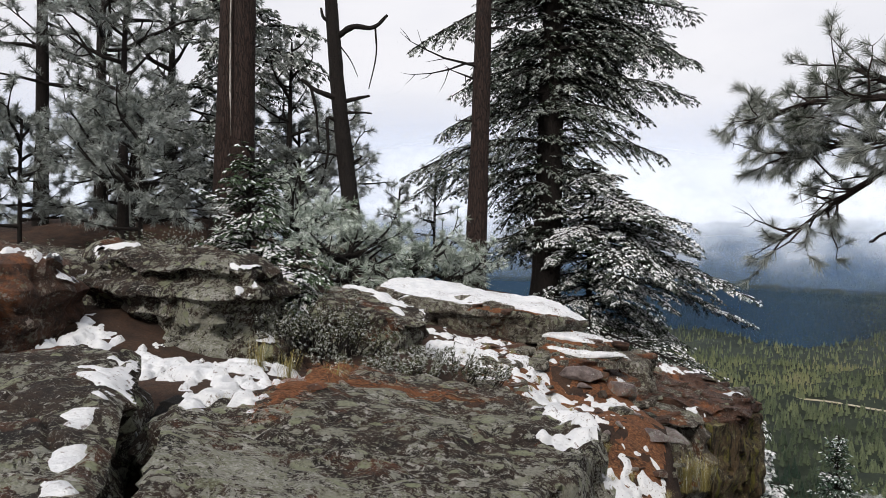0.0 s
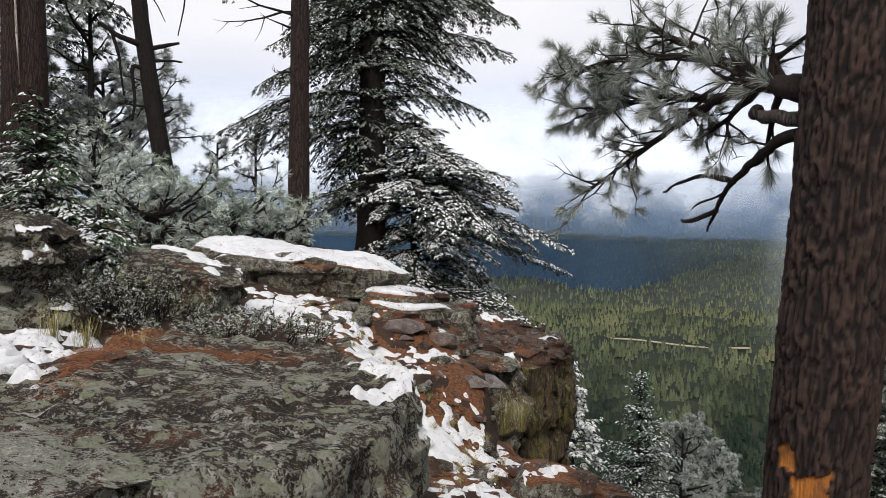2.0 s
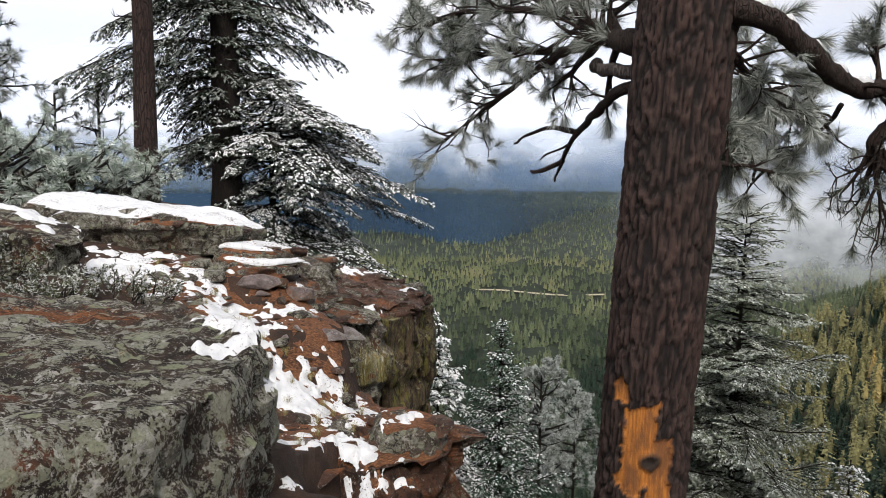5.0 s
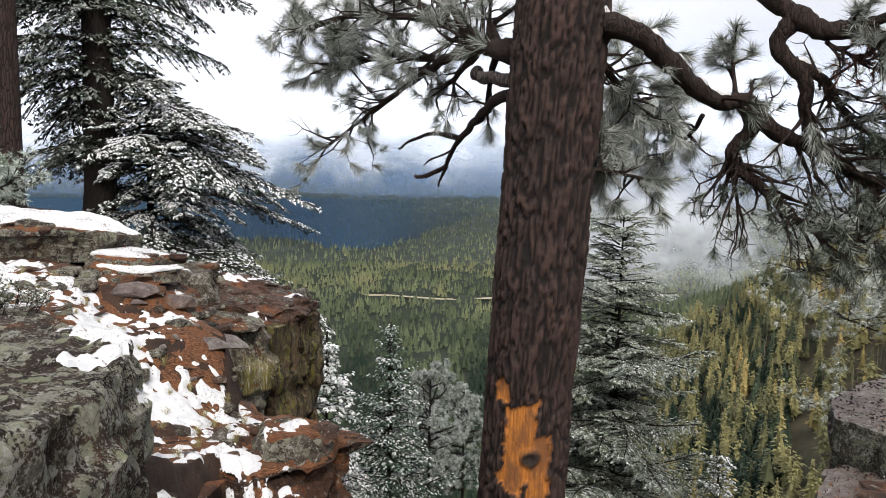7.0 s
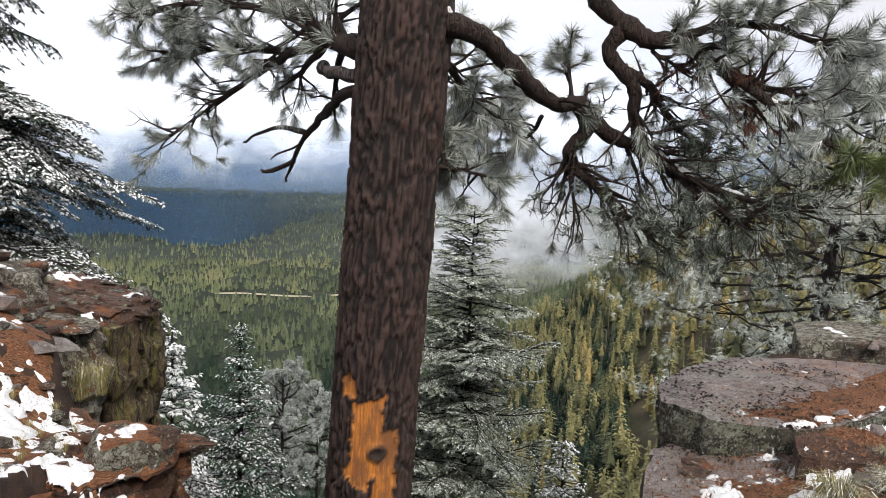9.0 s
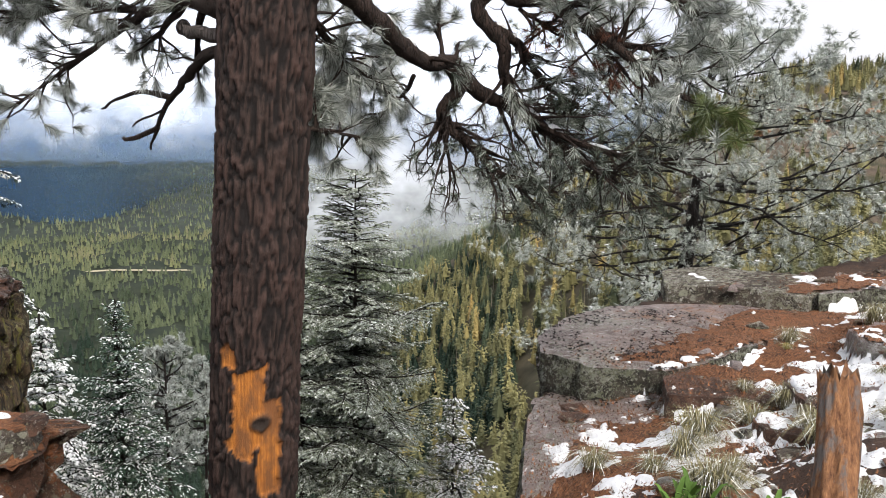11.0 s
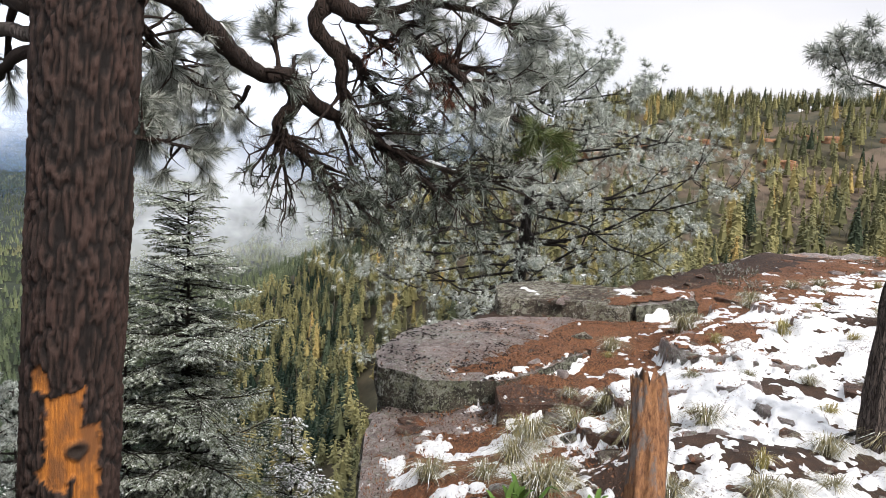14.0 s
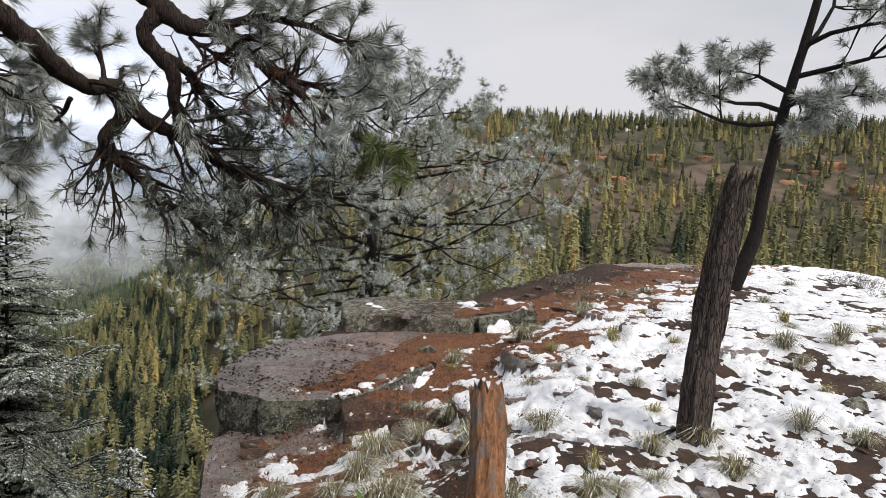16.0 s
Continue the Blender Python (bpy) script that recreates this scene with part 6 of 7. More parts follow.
def slope_trees():
    fir_tree("fir_tree", "young dark blue-green fir with snow on its tips", 8.65, 16.55, -10.2, 7.55, 3.0, 1.6, .12, 81, M_FIR_BLUE2, M_BARK_DARK, (.1, .032, .055), .16, foot=-2, step=.24, per=9, rise=.35, droop=.4, ragged=.5, spray=.1)
    fir_tree("fir_tree", "snow-whitened fir on the slope", 7.0, 16.6, -9.6, 7.0, 2.6, 1.5, .1, 82, M_FIR_BLUE, M_BARK_DARK, (.12, .042, .07), .5, foot=-2, step=.26, per=7, rise=.2, droop=.4, ragged=.6, spray=.12)
    a = pine_tree("pine_tree", "rounded rimed pine on the slope", 11.3, 19.3, -10.6, 5.9, 2.2, 1.35, .09, 83, M_NEEDLE_PALE, M_BARK_DARK, (16, .16, .018), 30, 2, .1, kids=2, foot=-2)
    for x, y, z, s in ((12.6, 19.5, -11.0, .92), (9.9, 20.4, -11.6, .85), (13.0, 23, -13, 1.05), (6.0, 18.4, -10.6, 1.0), (11.0, 15.0, -11.5, .85)):
        k = copy_thing(a, pose(x, y, z, 0, 0, 70 * x))
        k.scale = (s, s, s)
    fir_tree("fir_tree", "tall airy snow-dusted conifer below the rim", 12.7, 12.85, -9.6, 9.95, 2.2, 2.4, .13, 84, M_FIR_OLIVE, M_BARK_DARK, (.08, .027, .05), .13, cap=M_RIME, foot=-3, lean=(.012, .008), step=.27, per=8, rise=.12, droop=.12, taper=.5, ragged=.6, spray=.1, env=airy, broad=.52, hang=.2)
    fir_tree("fir_tree", "smaller snow-dusted conifer below the rim", 11.55, 13.5, -9.6, 7.9, 2.8, 1.7, .1, 85, M_FIR_OLIVE, M_BARK_DARK, (.09, .03, .055), .25, cap=M_RIME, foot=-3, step=.28, per=7, rise=.12, droop=.14, taper=.6, ragged=.8, spray=.11, broad=.3)
    fir_tree("fir_tree", "snow-dusted conifer low on the slope", 14.9, 11.6, -11.6, 6.3, 2.2, 1.7, .1, 86, M_FIR_OLIVE, M_BARK_DARK, (.1, .033, .055), .4, foot=-3, step=.28, per=8, rise=.12, droop=.15, taper=.7, ragged=.8, spray=.11, broad=.3)
    # pine at the end of the ledges
    pine_tree("pine_tree", "wide low pine grey-green with rime behind the slab", 11.3, 4.15, -1.7, 4.2, .4, 2.75, .15, 87, M_NEEDLE_RIGHT, M_BARK_DARK, (32, .1, .006), 84, 2, .3, up=-.12, kids=3, lean=(.03, -.06), thin=.42)
    # leaning pine on the crest
    root = base_at("pine_tree", 11.9, -1.2, -.12)
    tagged(root, "leaning pine with snowy needle clumps near its top", "tree")
    g = Geo()
    ax = bent([(0, .02, -.3), (0, 0, .1), (.05, -.2, .75), (.06, -.27, 1.4), (.05, -.42, 2.4), (0, -.62, 3.4), (-.1, -.85, 4.6)], 6)
    g.tube(ax, [.125 - .0022 * i for i in range(len(ax))], 12, .12, 8)
    part("trunk", g, M_BARK_DARK, root)
    rng = np.random.default_rng(88)
    g, tips = Geo(), []
    for z, d, l in ((2.3, (-.2, 1, .05), 1.6), (2.45, (-.3, .9, .1), 1.3), (2.7, (.2, .8, .2), .9), (2.5, (-.6, -.3, .15), 1.0), (2.9, (-.3, -1, .15), 1.8), (3.2, (.1, -1, .2), 1.7), (3.3, (-.2, -.9, .35), 1.6), (2.6, (.3, -.9, -.05), 1.2), (4.3, (.2, .7, .5), 1), (4.4, (-.2, -.8, .6), 1.2)):
        y = np.interp(z, [0, .75, 1.4, 2.4, 3.4, 4.6], [0, -.2, -.27, -.42, -.62, -.85])
        grow(g, (.04, y, z), d, l, .04, 2, rng, tips, .4, .04, 4, 5, .3, .5)
    tagged(part("branchwork", g, M_BARK_DARK, root), kind="stuff")
    P, D = np.array([t[0][:] for t in tips]), np.array([t[1][:] for t in tips])
    tri_part("crown", needles(P, D, 30, .16, .01, 1.3, rng, .1), M_NEEDLE, root)
    tri_part("snow", flakes(P[::2] + np.array([0, 0, .02]), .05, rng), M_SNOW, root, "snow on the needle clumps")


M_FIR_BLUE2 = needle_material("dark_blue_fir_needles", (0.018, 0.035, 0.024), (0.3, 0.36, 0.33), 1.0, 0.4)
M_NEEDLE_RIGHT = needle_material("rimed_grey_green_needles", (0.055, 0.068, 0.047), (0.48, 0.52, 0.48), 0.57, 0.5)
slope_trees()

# ---- snow, litter, grass and stones ----
from mathutils.bvhtree import BVHTree

ROCK_TREES = [BVHTree.FromPolygons(g.v, g.f) for g in ROCKS]
GROUND_TREE = BVHTree.FromPolygons([v.co[:] for v in ground.data.vertices], [p.vertices[:] for p in ground.data.polygons])
ROCK_BOX = [(min(p[0] for p in g.v) - .02, max(p[0] for p in g.v) + .02, min(p[1] for p in g.v) - .02, max(p[1] for p in g.v) + .02) for g in ROCKS]
DOWN = Vector((0, 0, -1))


def surface(x, y):
    """Height and upward tilt of the top of rocks or ground at a place."""
    best, tilt = -1e3, 1.0
    hit = GROUND_TREE.ray_cast(Vector((x, y, 6.0)), DOWN)
    if hit[0] is not None:
        best, tilt = hit[0].z, abs(hit[1].z)
    for t, b in zip(ROCK_TREES, ROCK_BOX):
        if b[0] < x < b[1] and b[2] < y < b[3]:
            h = t.ray_cast(Vector((x, y, 6.0)), DOWN)
            if h[0] is not None and h[0].z > best:
                best, tilt = h[0].z, abs(h[1].z)
    return best, tilt


def sheet(name, label, points, cols, depth, material, category, blur=3, steep=0.6, jump=0.06, even=0):
    """A soft layer on rocks and ground: it fills hollows, lets high points stand out, and ends where depth(x, y) falls below nothing."""
    rows = len(points) // cols
    t = np.array([depth(x, y) for x, y in points])
    T = t.reshape(rows, cols)
    for _ in range(even):
        A = np.pad(T, 1, "edge")
        T = np.where(T > -0.2, (2 * T + sum(np.maximum(n, -0.08) for n in (A[:-2, 1:-1], A[2:, 1:-1], A[1:-1, :-2], A[1:-1, 2:]))) / 6, T)
    t = T.ravel()
    near = np.array([k > -0.06 for k in t]).reshape(rows, cols)
    for _ in range(blur + 1):
        near = near | np.roll(near, 1, 0) | np.roll(near, -1, 0) | np.roll(near, 1, 1) | np.roll(near, -1, 1)
    near = near.ravel()
    z, tilt = np.full(len(points), -50.0), np.ones(len(points))
    for k in np.nonzero(near)[0]:
        z[k], tilt[k] = surface(*points[k])
    Z = z.reshape(rows, cols)
    B = Z.copy()
    for _ in range(blur):
        A = np.pad(B, 1, "edge")
        near4 = [A[:-2, 1:-1], A[2:, 1:-1], A[1:-1, :-2], A[1:-1, 2:]]
        B = (2 * B + sum(np.where(np.abs(n - B) < jump, n, B) for n in near4)) / 6
    lie = (tilt < steep) * 0.1
    top = (B.ravel() + np.maximum(t, -0.03) - lie)
    g = Geo()
    g.v = [(x, y, float(h)) for (x, y), h in zip(points, top)]
    show = top > z - 0.004
    for i in range(rows - 1):
        for j in range(cols - 1):
            q = (i * cols + j, i * cols + j + 1, (i + 1) * cols + j + 1, (i + 1) * cols + j)
            zs = [top[k] for k in q]
            if any(show[k] and t[k] > -0.012 for k in q) and all(near[k] for k in q) and max(zs) - min(zs) < jump:
                g.f.append(q)
    used = sorted({k for f in g.f for k in f})
    back = {k: i for i, k in enumerate(used)}
    g.v = [g.v[k] for k in used]
    g.f = [tuple(back[k] for k in f) for f in g.f]
    ob = part(name, g, material)
    return tagged(ob, label, category, kind="stuff")


def fan(az0, az1, na, r0, r1, nr):
    """Places on a fan that is finer near its origin by the camera's stand."""
    return [(EYE0[0] + r * math.cos(a), EYE0[1] + r * math.sin(a)) for r in r0 * (r1 / r0) ** (np.arange(nr) / (nr - 1)) for a in np.radians(np.linspace(az0, az1, na))]


def snow_line(x):
    return float(np.interp(x, [1.5, 3.3, 4.5, 5.5, 7, 9, 12, 17], [.3, .62, .85, .7, .5, .15, -.5, -1.6]))


def ripple(x, y, k=1.0):
    return 0.5 + 0.5 * (0.62 * fbm(x * 1.3 * k, y * 1.3 * k, 2.0, 3) + 0.75 * fbm(x * 4.6 * k, y * 4.6 * k, 7.0, 4) + 0.35 * fbm(x * 15 * k, y * 15 * k, 1.0, 3))


def right_snow(x, y):
    d = snow_line(x) - y
    q, a = math.hypot(x - EYE0[0], y - EYE0[1]), math.degrees(math.atan2(y - EYE0[1], x - EYE0[0]))
    cov = smoothstep(-2.1, 0.75, d) * smoothstep(1.3, 2.3, q) * smoothstep(-27, -15, a)
    t = 0.1 * (cov * 0.95 - 1.6 * (ripple(x, y) - 0.5) - 0.74 - 0.75 * max(0.0, fbm(x * 21, y * 21, 3.0, 2)))
    return min(t, 0.02 + 0.25 * t) if t > 0.0267 else t


sheet("snow_cover", "patchy wet snow over red stones and grass on the rim", fan(-26, 52, 360, 1.35, 19, 350), 360, right_snow, M_SNOW, "snow", 3, 0.5, 0.2)


def litter_band(x, y):
    d = snow_line(x) - y
    cov = smoothstep(-1.5, -0.6, d) * smoothstep(1.2, 0.2, d) * smoothstep(5.0, 5.8, x + 0.25 * y)
    return 0.03 * (cov * 1.1 - 0.55 * ripple(x + 30, y, 0.8) - 0.35)


def litter_front(x, y):
    d = math.hypot((x - 4.1) / 0.75, (y - 1.0) / 0.55)
    return 0.03 * (1.15 - d - 0.5 * ripple(x + 11, y, 1.4))


sheet("needle_litter", "rust-red carpet of fallen pine needles on the ledge", fan(-12, 48, 200, 3.0, 18, 170), 200, litter_band, M_LITTER, "litter", 1)
sheet("needle_litter", "rust-red pine needles and bark bits on the lower ledge", fan(2, 46, 120, 2.8, 5.6, 90), 120, litter_front, M_LITTER, "litter", 1)

# patches of snow on the left: middle, half sizes, turn in degrees, depth
PATCHES = [("the long slab", [(.5, 7.12, 1.15, .62, -4, .07)]),
           ("the red slope", [(.18, 5.75, .4, .7, 15, .045), (.75, 5.6, .5, .45, 0, .045), (.95, 5.0, .45, .5, 30, .045), (.45, 6.15, .45, .16, 0, .05), (1.45, 5.35, .3, .22, 20, .035), (.45, 5.05, .2, .3, 0, .035), (1.75, 5.9, .2, .25, 0, .03)]),
           ("the squat rock", [(-.5, 5.7, .45, .16, -20, .04), (-.2, 5.05, .12, .07, -30, .03), (-.25, 5.35, .25, .1, -30, .03)]),
           ("the hollow between the boulders", [(-.62, 2.25, .2, .36, 15, .06), (-.74, 2.62, .22, .36, 10, .06), (-1.0, 3.1, .42, .3, -15, .06), (-.7, 3.35, .42, .16, -10, .06), (-1.5, 3.45, .4, .26, -20, .06), (-1.95, 3.75, .3, .3, -20, .06), (-1.75, 3.15, .25, .18, 0, .06), (-.72, 2.0, .1, .2, 10, .05)]),
           ("the tilted boulder", [(-.93, 2.05, .1, .14, 20, .018), (-.86, 1.8, .09, .15, 25, .018), (-.97, 1.84, .06, .06, 0, .016), (-.8, 1.52, .06, .08, 0, .018), (-.75, 1.32, .06, .12, 15, .018), (-.66, 1.08, .06, .12, 20, .018), (-.56, .86, .05, .1, 20, .018)]),
           ("the broad boulder", [(.74, 2.4, .1, .28, 20, .05), (.66, 2.16, .2, .09, 25, .05), (.5, 3.1, .1, .04, -40, .02)]),
           ("the broken bench", [(1.4, 4.35, .45, .5, 30, .045), (1.8, 4.5, .25, .25, 0, .04), (1.95, 3.92, .17, .1, 20, .06), (1.2, 3.8, .22, .2, 0, .04), (1.7, 3.55, .3, .1, 10, .04), (1.05, 4.8, .3, .35, 0, .06), (1.1, 3.3, .18, .4, 0, .045), (1.5, 3.75, .3, .25, 0, .06)]),
           ("the cliff block", [(3.25, 7.75, .26, .1, 30, .03), (2.5, 6.72, .1, .07, 0, .03), (2.7, 8.3, .3, .15, 20, .03), (2.15, 6.2, .15, .06, 0, .025)]),
           ("the lower ledge", [(3.85, 1.1, .22, .16, 30, .035), (4.25, 1.4, .2, .12, 20, .035), (4.0, 1.45, .2, .08, 35, .03), (3.5, .85, .2, .14, 20, .035), (4.6, 1.75, .25, .08, 40, .025), (3.3, 1.05, .12, .12, 0, .03)]),
           ("the wet ledge", [(5.25, 1.38, .4, .1, -20, .04), (5.75, 1.15, .4, .09, -10, .04), (6.4, 1.0, .4, .12, -5, .04), (6.9, .8, .35, .12, -20, .04)]),
           ("the long grey slab", [(7.9, 1.35, .22, .14, 40, .03), (8.1, .95, .3, .14, 20, .035), (7.5, 2.2, .3, .06, 50, .02)]),
           ("the shelf by the wood", [(-3.0, 5.0, .4, .15, 10, .04), (-3.9, 5.0, .3, .12, 0, .04), (-2.6, 7.2, .9, .5, 0, .05), (-3.8, 8.0, .9, .6, 0, .05), (-2.2, 9.2, .8, .6, 0, .05), (-5.0, 7.4, .8, .5, 0, .05)]),
           ("the outcrop behind the slab", [(1.75, 7.6, .3, .35, 0, .04), (2.05, 8.2, .2, .3, 0, .04)]),
           ("the large rounded boulder", [(-1.0, 4.0, .16, .3, 20, .035), (-.85, 3.65, .1, .08, 0, .03), (-2.2, 4.6, .3, .15, 0, .04)])]


def left_snow():
    for where, blobs in PATCHES:
        x0, x1 = min(b[0] - max(b[2:4]) for b in blobs) - .1, max(b[0] + max(b[2:4]) for b in blobs) + .1
        y0, y1 = min(b[1] - max(b[2:4]) for b in blobs) - .1, max(b[1] + max(b[2:4]) for b in blobs) + .1
        res = 0.013 if y0 < 3 else 0.018
        nx, ny = int((x1 - x0) / res), int((y1 - y0) / res)

        def depth(x, y):
            best = -1.0
            for cx, cy, rx, ry, turn, t in blobs:
                c, s = math.cos(radians(turn)), math.sin(radians(turn))
                u, v = ((x - cx) * c + (y - cy) * s) / rx, (-(x - cx) * s + (y - cy) * c) / ry
                d = (abs(u) ** 2.6 + abs(v) ** 2.6) ** (1 / 2.6)
                if d < 1.5:
                    k = 1.0 - d - (2.3 if t < 0.065 else 0.3) * (ripple(x * 1.9 + cx, y * 1.9, 1.3) - 0.5) - (0.38 if t < 0.065 else 0) - (0.3 * max(0.0, fbm(x * 22, y * 22, 5.0, 2)) if t < 0.065 else 0)
                    best = max(best, t * min(k * 1.8, 0.6 + 0.2 * k) if k > 0 else 0.06 * k)
            return best
        pts = [(x0 + (x1 - x0) * i / (nx - 1), y0 + (y1 - y0) * j / (ny - 1)) for j in range(ny) for i in range(nx)]
        sheet("snow_patch", "melting fresh snow lying on " + where, pts, nx, depth, M_SNOW, "snow", even=1)


left_snow()


def litter_boulder(x, y):
    best = -1.0
    for cx, cy, rx, ry in ((-.4, 2.35, .07, .4), (-.36, 2.75, .12, .22), (-.1, 2.78, .3, .05), (-.42, 3.1, .16, .12), (.22, 2.66, .16, .03)):
        best = max(best, 1 - math.hypot((x - cx) / rx, (y - cy) / ry))
    return 0.022 * (best - 0.9 * (ripple(x * 3, y * 3, 1.2) - 0.42))


sheet("needle_litter", "rust-red pine needles caught in a hollow of the boulder", [(-.8 + .014 * i, 1.7 + .014 * j) for j in range(115) for i in range(100)], 100, litter_boulder, M_LITTER, "litter", 1)


def litter_slope(x, y):
    edge = min(1.0, (x - .2) * 4, (2.5 - x) * 4, (y - 3.3) * 3, (6.7 - y) * 4)
    return 0.016 * (min(edge, 1.0) - 1.5 * ripple(x * 1.4 + 5, y * 1.4, 1.1))


sheet("needle_litter", "red-brown needles and grit on the slope below the slab", [(.2 + .022 * i, 3.3 + .022 * j) for j in range(155) for i in range(106)], 106, litter_slope, M_LITTER, "litter", 1)


# loose stones
def stones():
    rng = random.Random(77)
    kinds = [mesh_of("stone", blob_geo(1.0, k, (.45, .6, .35)[k % 3]), m, False) for k, m in enumerate((M_ROCK_RED, M_ROCK_LEDGE, M_ROCK_RED, M_ROCK_LEDGE, M_ROCK_GREY, M_ROCK_RED))]
    words = {M_ROCK_RED: "flat red sandstone fragment half buried in snow", M_ROCK_LEDGE: "wet dark sandstone fragment half buried in snow", M_ROCK_GREY: "small grey lichen-spotted stone on the ground"}

    def put(x, y, r, group):
        me = rng.choice(kinds)
        z, tilt = surface(x, y)
        ob = new("stone", me)
        ob.location = (x, y, z + r * .08)
        ob.rotation_euler = (rng.uniform(-.2, .2), rng.uniform(-.2, .2), rng.uniform(0, 6.28))
        ob.scale = (r, r * rng.uniform(.6, 1), r * rng.uniform(.6, 1.1))
        tagged(ob, words[me.materials[0]], "stone", group)
    n = 0
    while n < 230:
        a, r = radians(rng.uniform(-13, 42)), 2.2 * (17 / 2.2) ** rng.random() ** 1.15
        x, y = EYE0[0] + r * math.cos(a), EYE0[1] + r * math.sin(a)
        d = snow_line(x) - y
        if d < -.5 or (rng.random() < .25):
            continue
        put(x, y, rng.choice((.025, .035, .05, .05, .07, .1)) * rng.uniform(.7, 1.3), "stones on the snowy rim")
        n += 1
    n = 0
    while n < 90:
        x, y = rng.uniform(4.4, 14), rng.uniform(-2.5, 2.2)
        d = snow_line(x) - y
        if d < -1.3 or d > .1 or surface(x, y)[1] < .8:
            continue
        put(x, y, rng.choice((.03, .04, .06, .09, .13)) * rng.uniform(.7, 1.2), "stones on the snowy rim")
        n += 1
    for _ in range(60):
        x = rng.uniform(.3, 2.3)
        y = rng.uniform(3.6, 6.6)
        if rim_distance(np.array([[x, y]]))[0] > .1:
            continue
        put(x, y, rng.uniform(.025, .09), "stones on the red slope")
    for x, y, r in ((1.0, 6.0, .16), (1.25, 5.75, .2), (.75, 6.1, .15), (1.6, 5.75, .2), (1.75, 6.0, .14), (.55, 6.05, .12), (1.35, 6.0, .13), (.95, 5.75, .13), (1.9, 5.4, .18), (1.7, 5.0, .16), (-.42, 2.42, .09), (-.3, 2.3, .07), (-.75, 2.0, .1), (-.5, 3.0, .09), (-.62, 2.75, .07), (1.5, 3.8, .12), (2.1, 3.75, .14), (1.3, 3.5, .14), (2.2, 4.5, .17), (1.15, 4.6, .12)):
        put(x, y, r, "stones on the red slope")


    # thin broken plates of red rock
    plates = []
    for k in range(6):
        g = Geo()
        n = 5 + k % 3
        ring = [(rng.uniform(.75, 1.15) * math.cos(6.283 * i / n), rng.uniform(.55, .9) * math.sin(6.283 * i / n)) for i in range(n)]
        g.add([(x * s_, y * s_, z) for s_, z in ((.9, -.14), (1.0, -.08), (.98, .06), (.9, .12 + .02 * k)) for x, y in ring],
              [(r * n + i, r * n + (i + 1) % n, (r + 1) * n + (i + 1) % n, (r + 1) * n + i) for r in range(3) for i in range(n)] + [tuple(range(n))[::-1], tuple(3 * n + i for i in range(n))])
        plates.append(mesh_of("rock_plate", g, (M_ROCK_RED, M_ROCK_GREY)[k % 2], False))

    def lay(x, y, r, z=None):
        ob = new("rock_plate", rng.choice(plates))
        ob.location = (x, y, surface(x, y)[0] + r * .06 if z is None else z)
        ob.rotation_euler = (rng.uniform(-.22, .22), rng.uniform(-.1, .35), rng.uniform(0, 6.28))
        ob.scale = (r, r, r * rng.uniform(.7, 1.4))
        tagged(ob, "broken plate of red bedded sandstone on the slope", "stone", "broken plates on the red slope")
    for _ in range(150):
        x, y = rng.uniform(.25, 2.45), rng.uniform(3.5, 6.7)
        if rim_distance(np.array([[x, y]]))[0] > .35:
            continue
        lay(x, y, rng.choice((.04, .05, .07, .09, .13)) * rng.uniform(.8, 1.2))
    for _ in range(46):
        x, y = rng.uniform(.55, 1.85), rng.uniform(5.95, 6.5)
        lay(x, y, rng.uniform(.09, .18), rng.uniform(.12, .27) - .25 * max(0, x - 1.4))
    for _ in range(34):
        x, y = rng.uniform(2.1, 3.4), rng.uniform(6.9, 8.3)
        if surface(x, y)[1] > .75 and surface(x, y)[0] > -.6:
            lay(x, y, rng.uniform(.05, .15))
    for x, y, r in ((-.78, 2.05, .13), (-.7, 1.95, .09), (-.57, 2.4, .09), (-.85, 2.2, .1), (-.52, 2.36, .06)):
        ob = new("charred_chunk", kinds[1].copy())
        ob.data.materials[0] = M_CHAR
        ob.location = (x, y, surface(x, y)[0] + r * .3)
        ob.rotation_euler = (.3, .2, 9 * x)
        ob.scale = (r, r * .6, r * .9)
        tagged(ob, "black charred chunk of wood showing through the snow", "wood", "charred chunks in the hollow")


stones()


def grass_material(name, a, b, frost_at):
    m, N, L, P = nodes_of(name)
    r = N.new("ShaderNodeNewGeometry").outputs["Random Per Island"]
    L.new(ramp(N, L, r, [(0.0, a), (frost_at - .1, b), (frost_at, (0.5, 0.52, 0.48)), (1.0, (0.7, 0.71, 0.7))]), P.inputs["Base Color"])
    P.inputs["Roughness"].default_value = 0.7
    return m


M_GRASS = grass_material("frosted_bunch_grass", (0.07, 0.068, 0.034), (0.21, 0.185, 0.1), .84)
M_GRASS_DRY = grass_material("dry_straw_grass", (0.12, 0.11, 0.03), (0.3, 0.25, 0.1), .93)
M_LEAF = needle_material("fresh_green_leaves", (0.045, 0.085, 0.018), (0.3, 0.4, 0.16), 1.3, .2)


